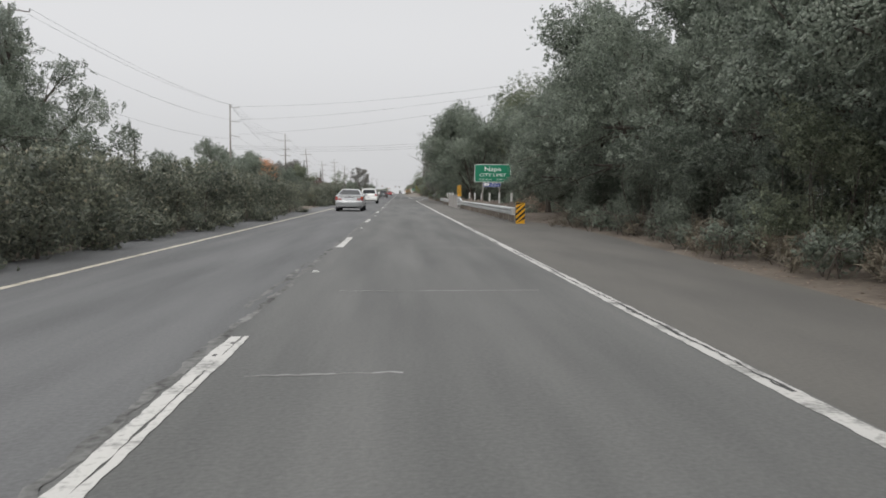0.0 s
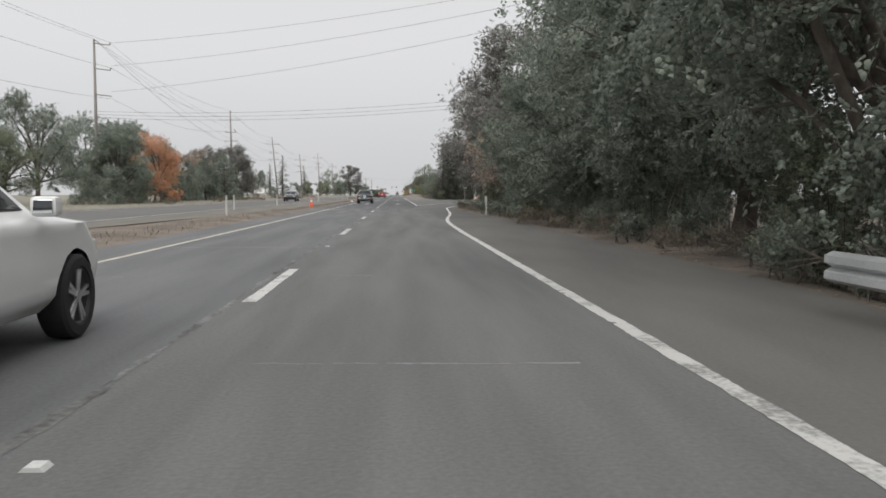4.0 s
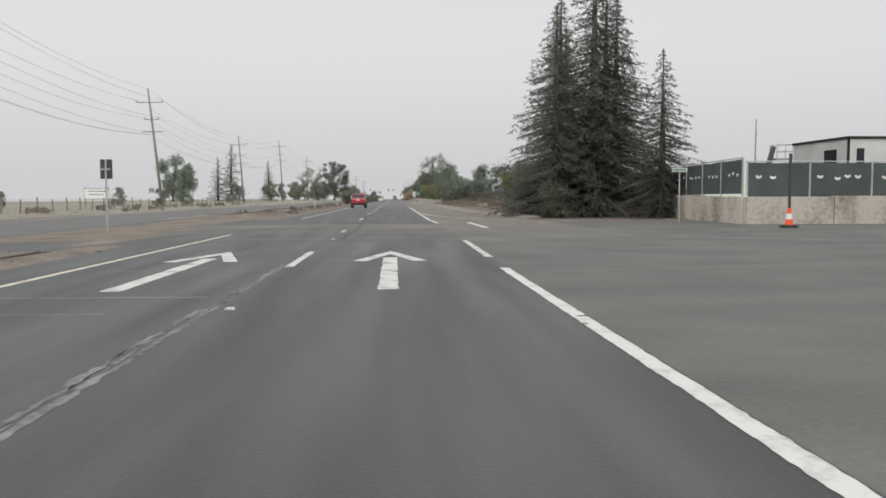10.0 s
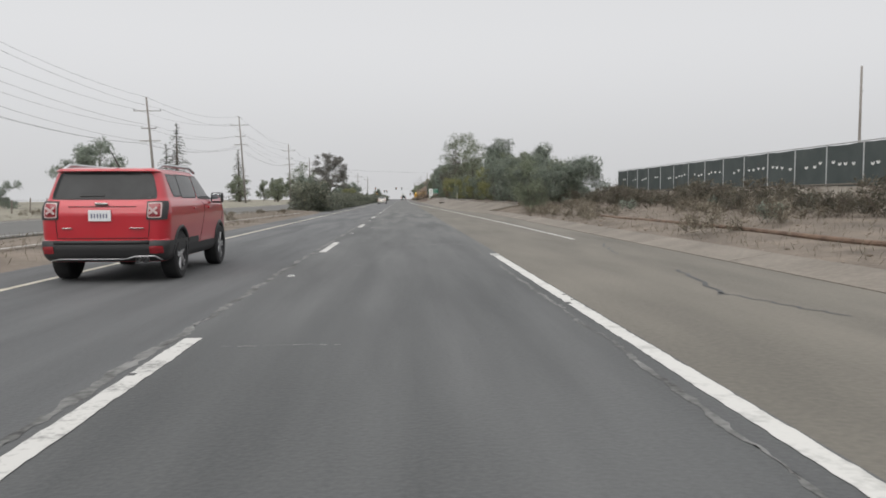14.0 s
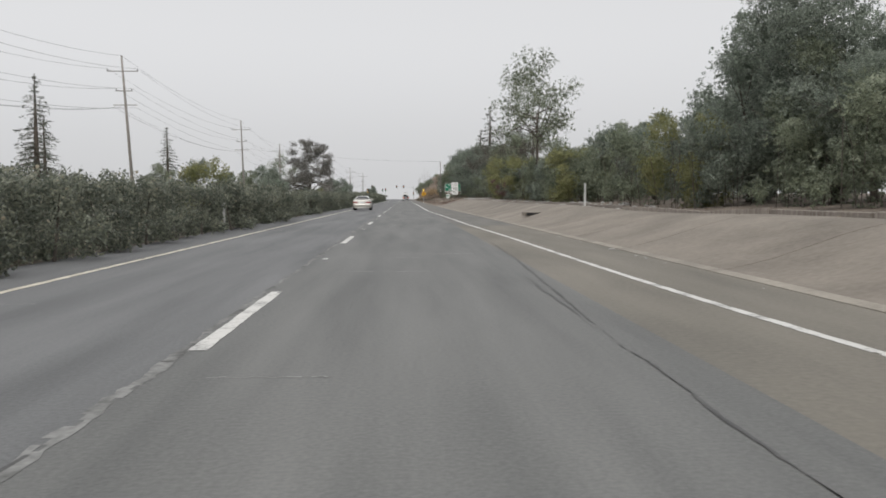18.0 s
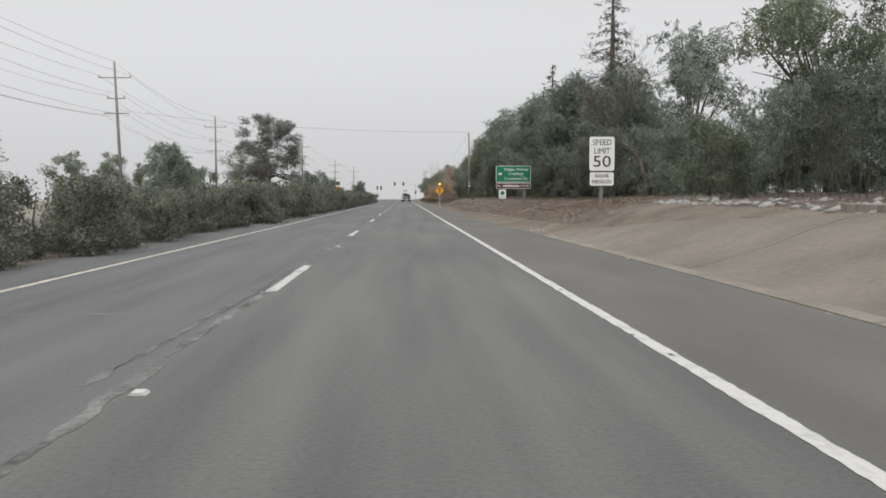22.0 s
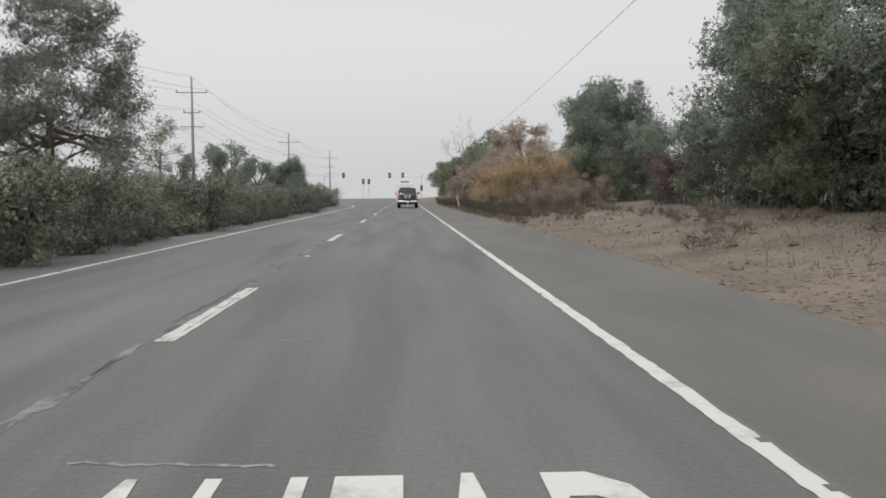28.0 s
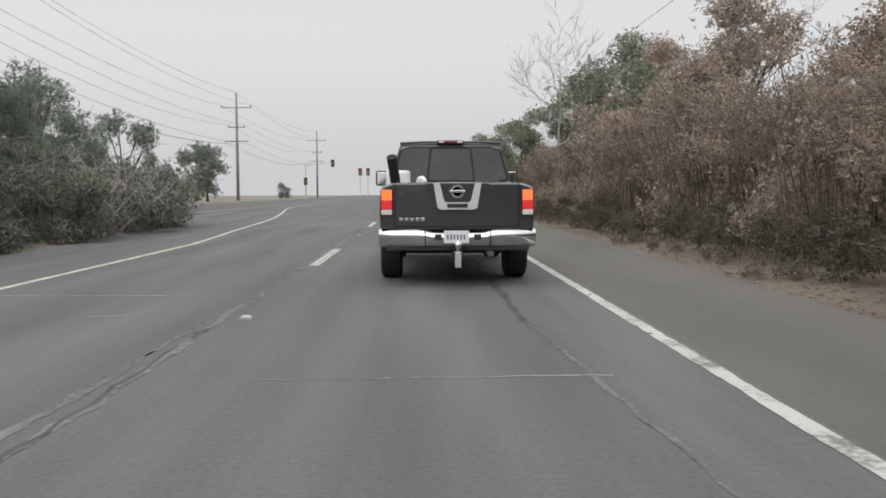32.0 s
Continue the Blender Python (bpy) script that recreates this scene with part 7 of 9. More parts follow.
for x, arm, heads in ((-21.5, 6.0, (5.6,)), (6.6, -9.5, (-9.2, -5.4))):
    e = thing("traffic_signal", x, 812, 0, "steel traffic signal mast with an arm over the road", "traffic signal", "traffic signals")
    part("mast", tube(bmesh.new(), [(0, 0, -0.2), (0, 0, 7.2)], [0.15, 0.1], 10), STEEL, e)
    part("arm", tube(bmesh.new(), [(0, 0, 6.6), (arm, 0, 7.4)], [0.09, 0.05], 8), STEEL, e)
    for hx in heads:
        signal_head(e, hx, 7.1, -0.2)
    signal_head(e, 0.0, 3.4, -0.3)
for x in (-10.2, -8.6):
    e = thing("traffic_signal", x, 811, 0, "traffic signal head on a short steel post", "traffic signal", "traffic signals")
    part("mast", tube(bmesh.new(), [(0, 0, -0.2), (0, 0, 4.7)], 0.07, 8), STEEL, e)
    signal_head(e, 0.0, 5.3)


# ---- vehicles ----
def paint(name, colour, metal=0.5, rough=0.32):
    return mat(name, tuple(c * 0.94 for c in colour), tuple(min(1, c * 1.04) for c in colour), 1.5, rough, metal, 0.0, 200, coat=0.8)


SILVER = paint("silver car paint", (0.52, 0.53, 0.54), 0.7)
BEIGE_SILVER = paint("beige silver car paint", (0.5, 0.48, 0.44), 0.7)
TEAL = paint("dark teal car paint", (0.022, 0.04, 0.044), 0.35)
RED = paint("red car paint", (0.42, 0.014, 0.025), 0.1)
GRAPHITE = paint("graphite car paint", (0.042, 0.045, 0.049), 0.4)
WHITE = paint("white car paint", (0.72, 0.72, 0.7), 0.0)
TRIM = plain("black plastic trim", (0.025, 0.025, 0.026), 0.6)
CHROME = mat("chrome", (0.6, 0.6, 0.6), (0.75, 0.75, 0.75), 2, 0.14, 1.0, 0.0)
ALLOY = mat("alloy", (0.4, 0.4, 0.41), (0.55, 0.55, 0.56), 3, 0.35, 0.8, 0.0)
GLASS = mat("tinted glass", (0.008, 0.009, 0.010), (0.022, 0.024, 0.025), 1.6, 0.07, 0.0, 0.0, 5)
GLASS.node_tree.nodes["Principled BSDF"].inputs["Specular IOR Level"].default_value = 0.32
LENS_RED = plain("red lens", (0.24, 0.012, 0.018), 0.16, coat=0.6)
LENS_LIT = glow("lit red lens", (0.6, 0.025, 0.03), 0.35)
LENS_HOT = glow("lit amber bulb", (0.85, 0.2, 0.05), 0.5)
LENS_AMBER = plain("amber lens", (0.55, 0.16, 0.05), 0.2, coat=0.5)
MIRROR = mat("mirror glass", (0.8, 0.82, 0.84), (0.84, 0.86, 0.88), 2, 0.03, 1.0, 0.0)
LENS_CLEAR = plain("clear pink lens", (0.5, 0.36, 0.35), 0.2, coat=0.5)
LENS_WHITE = plain("white lens", (0.62, 0.58, 0.55), 0.25)
PLATE = plain("number plate", (0.68, 0.69, 0.7), 0.4)
DARK_STEEL = mat("dark steel", (0.05, 0.05, 0.05), (0.16, 0.16, 0.16), 6, 0.35, 0.9, 0.0)
BRIGHT = mat("bright silver", (0.62, 0.62, 0.63), (0.74, 0.74, 0.75), 2, 0.3, 0.5, 0.0)
GAP = plain("panel gap", (0.012, 0.012, 0.012), 0.8)
INK = plain("plate ink", (0.12, 0.13, 0.2), 0.6)


class Shell:
    """A car's skin: at each height a rounded outline; rows are (z, rear y, front y, half width, corner, bow of the rear)."""

    def __init__(self, rows):
        self.cols = [np.array([r[k] for r in rows], float) for k in range(6)]

    def at(self, s, z):
        """s: 0 to 1 along the rear edge, 1 to 2 round the corner, 2 to 3 along the side, 3 to 4 round the front; negative on the other side."""
        yr, yf, w, cr, bow = (float(np.interp(z, self.cols[0], c)) for c in self.cols[1:])
        cr = min(cr, w * 0.45)
        a, sg = abs(s), (1 if s >= 0 else -1)
        y1 = yr + bow + cr * 0.95
        y2 = max(y1 + 0.02, yf - min(0.55, 0.35 * (yf - yr)))
        if a <= 1:
            x, y = a * (w - cr), yr + bow * a * a
        elif a <= 2:
            th = (a - 1) * math.pi / 2
            x, y = w - cr + cr * math.sin(th) ** 0.9, yr + bow + cr * 0.95 * (1 - math.cos(th) ** 0.9)
        elif a <= 3:
            x, y = w * (1 - 0.03 * (a - 2) ** 4), y1 + (y2 - y1) * (a - 2)
        else:
            th = (a - 3) * math.pi / 2
            x, y = w * 0.97 * max(0.0, math.cos(th)) ** 0.6, y2 + (yf - y2) * math.sin(th) ** 0.8
        return Vector((sg * x, y, z))

    def side(self, y, z):
        y1, y2 = self.at(2, z).y, self.at(3, z).y
        return 2 + (y - y1) / (y2 - y1)

    def rear(self, x, z):
        w, cr = float(np.interp(z, self.cols[0], self.cols[3])), float(np.interp(z, self.cols[0], self.cols[4]))
        cr = min(cr, w * 0.45)
        a = abs(x) / (w - cr)
        if a > 1:
            a = 1 + math.asin(min(1, ((abs(x) - w + cr) / cr)) ** (1 / 0.9)) * 2 / math.pi
        return a if x >= 0 else -a

    def normal(self, s, z):
        n = (self.at(s + 0.02, z) - self.at(s - 0.02, z)).cross(self.at(s, z + 0.012) - self.at(s, z - 0.012))
        return n.normalized() if n.length > 1e-9 else Vector((0, -1, 0))

    def body(self, e, material, wheels, r, fine=1.0, name="body"):
        zs0 = self.cols[0]
        zs = [zs0[0]]
        for z0, z1 in zip(zs0, zs0[1:]):
            k = max(1, int(math.ceil((z1 - z0) / (0.04 * fine))))
            zs += [z0 + (z1 - z0) * (j + 1) / k for j in range(k)]
        half = [j / 10 for j in range(10)] + [1 + j / 8 for j in range(8)] + [2 + j / int(56 / fine) for j in range(int(56 / fine))] + [3 + j / 14 for j in range(15)]
        ss = [-v for v in half[:0:-1]][1:] + half
        bm = bmesh.new()
        rr = r * 1.13
        grid = []
        for z in zs:
            row = []
            for v in ss:
                p = self.at(v, z)
                if 1.9 < abs(v) < 3.3:
                    for wy in wheels:
                        dy, dz = p.y - wy, p.z - r
                        d = math.hypot(dy, dz)
                        if abs(d - rr) < 0.032 * fine and d > 0:
                            p.y, p.z = wy + dy * rr / d, r + dz * rr / d
                row.append(bm.verts.new(p))
            grid.append(row)
        n = len(ss)
        for u, v in zip(grid, grid[1:]):
            for k in range(n):
                q = (u[k], u[(k + 1) % n], v[(k + 1) % n], v[k])
                c = sum((p.co for p in q), Vector()) / 4
                if 1.7 < abs(ss[k]) < 3.4 and any(math.hypot(c.y - wy, c.z - r) < rr - 0.004 for wy in wheels):
                    continue
                bm.faces.new(q)
        bm.faces.new(grid[-1])
        ob = part(name, bm, material, e, smooth=True)
        ob.data.set_sharp_from_angle(angle=radians(42))
        length = float(self.cols[2].max())
        w = float(self.cols[3].max())
        part("underbody", boxed(-w * 0.74, w * 0.74, 0.2, length - 0.3, zs[0] + 0.0, zs[0] + 0.5, 0.04), TRIM, e)
        return ob

    def arches(self, e, material, wheels, r, thick=0.018):
        for wy in wheels:
            for sg in (-1, 1):
                pts = []
                for k in range(25):
                    a = math.pi * (k / 24 * 1.16 - 0.08)
                    y, z = wy + r * 1.13 * math.cos(a), r + r * 1.13 * math.sin(a)
                    if z > self.cols[0][0] + 0.02:
                        p = self.at(sg * self.side(y, z), z)
                        pts.append((p.x - sg * thick * 0.3, y, z))
                bm = bmesh.new()
                tube(bm, pts, thick * 0.8, 6)
                part("wheel_arch", bm, material, e, smooth=True)

    def patch(self, e, name, material, corners, off=0.005, curl=0.2, nu=14, nv=6, label="", depth=0.02):
        """A panel lying on the skin between four (s, z) corners, with rounded corners and a rim; a window gets a black seal round it."""
        if name in ("rear_window", "side_window"):
            mid_s, mid_z = sum(c[0] for c in corners) / 4, sum(c[1] for c in corners) / 4
            ds = 0.045 if name == "rear_window" else 0.011
            wide = [(cs + (ds if cs > mid_s else -ds), cz + (0.016 if cz > mid_z else -0.018)) for cs, cz in corners]
            self.patch(e, "window_seal", TRIM, wide, off - 0.002, curl, nu, nv)
        bm = bmesh.new()
        grid, low = [], []
        for j in range(nv + 1):
            row = []
            for i in range(nu + 1):
                p, q = 2 * i / nu - 1, 2 * j / nv - 1
                p, q = p * math.sqrt(1 - curl * q * q / 2), q * math.sqrt(1 - curl * p * p / 2)
                k = 1 / math.sqrt(1 - curl / 2)
                u, v = (max(-1, min(1, p * (1 + (k - 1) * 0.3))) + 1) / 2, (max(-1, min(1, q * (1 + (k - 1) * 0.3))) + 1) / 2
                (s0, z0), (s1, z1), (s2, z2), (s3, z3) = corners
                s = (s0 * (1 - u) + s1 * u) * (1 - v) + (s3 * (1 - u) + s2 * u) * v
                z = (z0 * (1 - u) + z1 * u) * (1 - v) + (z3 * (1 - u) + z2 * u) * v
                row.append((self.at(s, z), self.normal(s, z)))
            grid.append(row)
        top = [[bm.verts.new(p + n * off) for p, n in row] for row in grid]
        for u, v in zip(top, top[1:]):
            for k in range(nu):
                bm.faces.new((u[k], u[k + 1], v[k + 1], v[k]))
        loop = [(0, i) for i in range(nu)] + [(j, nu) for j in range(nv)] + [(nv, nu - i) for i in range(nu)] + [(nv - j, 0) for j in range(nv)]
        base = [bm.verts.new(grid[j][i][0] - grid[j][i][1] * depth) for j, i in loop]
        for k in range(len(loop)):
            m = (k + 1) % len(loop)
            bm.faces.new((top[loop[k][0]][loop[k][1]], base[k], base[m], top[loop[m][0]][loop[m][1]]))
        ob = part(name, bm, material, e, label, smooth=True)
        ob.data.set_sharp_from_angle(angle=radians(40))
        return ob

    def line(self, e, name, material, path, r=0.004, off=0.0, closed=False):
        """A thin strip or shut line along (s, z) points."""
        pts = []
        for (s0, z0), (s1, z1) in zip(path, path[1:]):
            for k in range(8):
                s, z = s0 + (s1 - s0) * k / 8, z0 + (z1 - z0) * k / 8
                pts.append(tuple(self.at(s, z) + self.normal(s, z) * off))
        pts.append(tuple(self.at(*path[-1]) + self.normal(*path[-1]) * off))
        return part(name, tube(bmesh.new(), pts, r, 6), material, e, smooth=True)

    def side_window(self, e, y0b, y1b, y1t, y0t, zb, zt, curl=0.15):
        for sg in (-1, 1):
            self.patch(e, "side_window", GLASS, [(sg * self.side(y0b, zb), zb), (sg * self.side(y1b, zb), zb), (sg * self.side(y1t, zt), zt), (sg * self.side(y0t, zt), zt)], 0.004, curl, 10, 6)

    def lamp(self, e, name, material, xz, off=0.012, curl=0.25, label=""):
        out = []
        for sg in (-1, 1):
            out.append(self.patch(e, name, material, [(self.rear(sg * x, z), z) for x, z in xz], off, curl, 10, 6, label))
        return out

    def door_lines(self, e, ys, zb, zt):
        for sg in (-1, 1):
            for y in ys:
                self.line(e, "door_gap", GAP, [(sg * self.side(y, zb), zb), (sg * self.side(y, zt), zt)], 0.005)


def car_body(e, material, length, hw, stations, wheels, wheel_r, name="body"):
    """The lower body: stations are (y, width factor, bottom, shoulder, top); wheel arches are cut where the wheels stand."""
    ys = sorted({s[0] for s in stations} | {y + wheel_r * 1.14 * math.cos(math.pi * k / 10) for y in wheels for k in range(11)})
    ys = [y for y in ys if 0 <= y <= length]
    rings = []
    bm = bmesh.new()
    cols = [[s[k] for s in stations] for k in range(5)]
    for y in ys:
        f, zb, zs, zt = (float(np.interp(y, cols[0], cols[k])) for k in (1, 2, 3, 4))
        for wy in wheels:
            d = wheel_r * 1.14
            if abs(y - wy) <= d:
                zb = max(zb, wheel_r + math.sqrt(max(0, d * d - (y - wy) ** 2)))
        zb = min(zb, zs - 0.06)
        w = hw * f
        half = [(0, zb), (w * 0.9, zb), (w * 0.985, zb + 0.05 * (zs - zb)), (w, zb + 0.5 * (zs - zb)), (w * 0.985, zs - 0.08 * (zs - zb)), (w * 0.95, zs), (w * 0.82, zt - 0.15 * (zt - zs)), (w * 0.55, zt), (0, zt + 0.01)]
        pts = half + [(-px, pz) for px, pz in half[-2:0:-1]]
        rings.append([bm.verts.new((px, y, pz)) for px, pz in pts])
    n = len(rings[0])
    for u, v in zip(rings, rings[1:]):
        for k in range(n):
            bm.faces.new((u[k], u[(k + 1) % n], v[(k + 1) % n], v[k]))
    bm.faces.new(rings[0])
    bm.faces.new(rings[-1][::-1])
    ob = part(name, bm, material, e, smooth=True)
    ob.data.set_sharp_from_angle(angle=radians(38))
    part("underbody", boxed(-hw * 0.72, hw * 0.72, 0.12, length - 0.15, stations[1][2] + 0.04, stations[1][3] - 0.08, 0.03), TRIM, e)
    return ob


def lerp4(q, u, v):
    a, b, c, d = (Vector(p) for p in q)
    return a.lerp(b, u).lerp(d.lerp(c, u), v)


def pane(e, name, q, u0, u1, v0, v1, material=GLASS, out=0.006, chamfer=0.1):
    """A pane on the quad q (a b c d), inset to the given shares, with cut corners."""
    uv = []
    cu, cv = chamfer * (u1 - u0), chamfer * (v1 - v0)
    for cx, cy, order in ((u0, v0, 0), (u1, v0, 1), (u1, v1, 2), (u0, v1, 3)):
        sx, sy = (1 if cx == u0 else -1), (1 if cy == v0 else -1)
        pa, pb = (cx, cy + sy * cv), (cx + sx * cu, cy)
        uv += [pa, pb] if order in (0, 2) else [pb, pa]
    pts = [lerp4(q, *p) for p in uv]
    nrm = (pts[2] - pts[0]).cross(pts[5] - pts[0]).normalized()
    mid = sum(pts, Vector()) / len(pts)
    if nrm.dot(mid - Vector((0, 2.3, 0.9))) < 0:
        nrm = -nrm
    bm = bmesh.new()
    a = [bm.verts.new(p - nrm * 0.012) for p in pts]
    b = [bm.verts.new(p + nrm * out) for p in pts]
    bm.faces.new(a)
    bm.faces.new(b[::-1])
    for k in range(len(a)):
        bm.faces.new((a[k], b[k], b[(k + 1) % len(a)], a[(k + 1) % len(a)]))
    return part(name, bm, material, e)


def cabin(e, material, rb, rt, ft, fb, zb, zt, wb, wt, sides=((0.1, 0.46), (0.5, 0.9)), rear=(0.07, 0.93, 0.1, 0.92), crown=0.05, rear_glass=True, side_v=(0.12, 0.88)):
    """Roof and pillars with panes: rb rt ft fb are y at the rear foot, rear top, front top and front foot."""
    bm = bmesh.new()
    v = [bm.verts.new(p) for p in ((-wb, rb, zb), (wb, rb, zb), (wb, fb, zb), (-wb, fb, zb), (-wt, rt, zt), (wt, rt, zt), (wt, ft, zt), (-wt, ft, zt))]
    rise = zt - zb
    ry, fy, sx = rt + (rt - rb) / rise * crown * 0.6, ft + (ft - fb) / rise * crown * 0.6, wt - (wb - wt) / rise * crown * 0.4
    mid = [bm.verts.new((0, ry, zt + crown * 0.6)), bm.verts.new((0, fy, zt + crown * 0.6)), bm.verts.new((0, (rt + ft) / 2, zt + crown)),
           bm.verts.new((-sx, (rt + ft) / 2, zt + crown * 0.4)), bm.verts.new((sx, (rt + ft) / 2, zt + crown * 0.4))]
    for f in ((v[0], v[1], v[5], mid[0], v[4]), (v[2], v[3], v[7], mid[1], v[6]), (v[1], v[2], v[6], mid[4], v[5]), (v[3], v[0], v[4], mid[3], v[7]), (v[0], v[3], v[2], v[1]),
              (v[4], mid[0], mid[2], mid[3]), (mid[0], v[5], mid[4], mid[2]), (mid[2], mid[4], v[6], mid[1]), (mid[3], mid[2], mid[1], v[7])):
        bm.faces.new(f)
    bmesh.ops.recalc_face_normals(bm, faces=bm.faces)
    hard = [ed for ed in bm.edges if len(ed.link_faces) == 2 and ed.calc_face_angle() > 0.35]
    bmesh.ops.bevel(bm, geom=hard, offset=0.045, segments=3, affect="EDGES", profile=0.6)
    ob = part("cabin", bm, material, e, smooth=True)
    ob.data.set_sharp_from_angle(angle=radians(40))
    if rear_glass:
        pane(e, "rear_window", ((-wb, rb, zb), (wb, rb, zb), (wt, rt, zt), (-wt, rt, zt)), *rear)
    pane(e, "windshield", ((-wb, fb, zb), (wb, fb, zb), (wt, ft, zt), (-wt, ft, zt)), 0.06, 0.94, 0.06, 0.93)
    for s in (-1, 1):
        q = ((s * wb, rb, zb), (s * wb, fb, zb), (s * wt, ft, zt), (s * wt, rt, zt))
        for u0, u1 in sides:
            pane(e, "side_window", q, u0, u1, *side_v, chamfer=0.14)


wheel_cache = {}


def wheels_for(e, r, width, track, ys, rim=ALLOY, spokes=5):
    key = (r, width, rim.name, spokes)
    if key not in wheel_cache:
        t = bmesh.new()
        lathe(t, [(-width / 2, r * 0.7), (-width / 2, r * 0.9), (-width * 0.4, r * 0.985), (0, r), (width * 0.4, r * 0.985), (width / 2, r * 0.9), (width / 2, r * 0.7), (width * 0.35, r * 0.66)], 32)
        d = bmesh.new()
        lathe(d, [(-width * 0.1, r * 0.66), (width * 0.44, r * 0.7), (width * 0.46, r * 0.66), (width * 0.38, r * 0.62), (width * 0.15, r * 0.58), (width * 0.12, r * 0.05)], 32)
        s = bmesh.new()
        for k in range(spokes):
            for off in (-0.14, 0.14):
                a = 2 * math.pi * k / spokes
                m = Matrix.Rotation(a, 4, "X")
                vs = box(bmesh.new(), width * 0.3, width * 0.43, -r * 0.05, r * 0.05, r * 0.08, r * 0.66, 0.008)
                bmesh.ops.rotate(vs, cent=(0, 0, 0), matrix=Matrix.Rotation(off, 3, "X"), verts=vs.verts)
                tmp = bpy.data.meshes.new("spoke")
                vs.to_mesh(tmp)
                vs.free()
                tmp.transform(m)
                s.from_mesh(tmp)
                bpy.data.meshes.remove(tmp)
        lathe(s, [(width * 0.28, r * 0.16), (width * 0.45, r * 0.14), (width * 0.47, r * 0.06)], 16)
        wheel_cache[key] = [part(nm, b, m) for nm, b, m in (("tyre", t, RUBBER), ("rim", d, TRIM), ("spokes", s, rim))]
        made = [o.data for o in wheel_cache[key]]
        for o in wheel_cache[key]:
            bpy.data.objects.remove(o)
        wheel_cache[key] = made
    for y in ys:
        for s in (-1, 1):
            w = link("wheel", wheel_cache[key][0], e)
            w.matrix_local = pose(s * track, y, r, 17 * y, 0, 0 if s > 0 else 180)
            link("rim", wheel_cache[key][1], w)
            link("spokes", wheel_cache[key][2], w)


def both(e, name, x0, x1, y0, y1, z0, z1, material, bevel=0.015, label=""):
    for s in (-1, 1):
        part(name, boxed(min(s * x0, s * x1), max(s * x0, s * x1), y0, y1, z0, z1, bevel), material, e, label)


def number_plate(e, x, y, z, w=0.31, h=0.155):
    p = part("number_plate", boxed(x - w / 2, x + w / 2, y - 0.012, y + 0.012, z - h / 2, z + h / 2, 0.004), PLATE, e)
    for k in range(6):
        part("bar", boxed(x - 0.118 + 0.041 * k, x - 0.097 + 0.041 * k, y - 0.014, y - 0.012, z - 0.034, z + 0.028), INK, p)


def mirrors(e, x, y, z, material, w=0.2, h=0.15):
    for s in (-1, 1):
        m = part("mirror", boxed(min(s * x, s * (x + w)), max(s * x, s * (x + w)), y, y + 0.13, z, z + h, 0.04), material, e)
        part("mirror_glass", boxed(min(s * (x + 0.03), s * (x + w - 0.025)), max(s * (x + 0.03), s * (x + w - 0.025)), y - 0.004, y + 0.01, z + 0.025, z + h - 0.025, 0.005), MIRROR, m)


def handles(e, x, ys, z, material):
    for y in ys:
        both(e, "door_handle", x - 0.01, x + 0.035, y, y + 0.2, z, z + 0.035, material, 0.01)


# silver sedan
car = thing("sedan", -1.8, 47.3, 0, "silver four-door sedan on the highway", "car")
sk = Shell([(0.2, 0.25, 4.2, 0.72, 0.2, 0.05), (0.27, 0.05, 4.35, 0.82, 0.24, 0.06), (0.36, -0.04, 4.42, 0.865, 0.26, 0.07), (0.54, -0.06, 4.47, 0.872, 0.26, 0.07), (0.6, -0.05, 4.46, 0.874, 0.26, 0.07), (0.645, 0.0, 4.45, 0.872, 0.25, 0.06),
            (0.9, 0.03, 4.2, 0.868, 0.24, 0.06), (0.97, 0.03, 3.9, 0.85, 0.24, 0.06), (1.0, 0.06, 3.6, 0.82, 0.24, 0.06), (1.025, 0.2, 3.45, 0.785, 0.22, 0.05), (1.045, 0.52, 3.35, 0.75, 0.2, 0.05),
            (1.3, 1.08, 2.72, 0.62, 0.2, 0.05), (1.36, 1.28, 2.5, 0.56, 0.2, 0.05), (1.39, 1.5, 2.3, 0.45, 0.16, 0.03), (1.405, 1.75, 2.1, 0.25, 0.1, 0.0), (1.41, 1.9, 2.0, 0.04, 0.02, 0.0)])
WH = (0.85, 3.6)
sk.body(car, SILVER, WH, 0.32)
sk.arches(car, SILVER, WH, 0.32)
wheels_for(car, 0.32, 0.22, 0.76, WH, spokes=7)
sk.patch(car, "rear_window", GLASS, [(-1.5, 1.055), (1.5, 1.055), (1.3, 1.335), (-1.3, 1.335)], 0.004, 0.15, 20, 8)
sk.side_window(car, 0.95, 1.85, 1.9, 1.42, 1.05, 1.31)
sk.side_window(car, 1.92, 3.0, 2.55, 1.96, 1.04, 1.31)
sk.lamp(car, "tail_light", LENS_RED, [(0.655, 0.7), (0.872, 0.7), (0.862, 0.93), (0.72, 0.925)])
sk.lamp(car, "trunk_light", LENS_RED, [(0.47, 0.7), (0.64, 0.7), (0.675, 0.82), (0.5, 0.82)])
sk.lamp(car, "turn_light", LENS_AMBER, [(0.72, 0.83), (0.81, 0.83), (0.81, 0.89), (0.745, 0.89)], 0.016)
sk.lamp(car, "reverse_light", LENS_CLEAR, [(0.51, 0.765), (0.635, 0.765), (0.65, 0.8), (0.52, 0.8)], 0.016)
sk.lamp(car, "lens_stripe", LENS_CLEAR, [(0.69, 0.745), (0.85, 0.745), (0.85, 0.765), (0.695, 0.765)], 0.015)
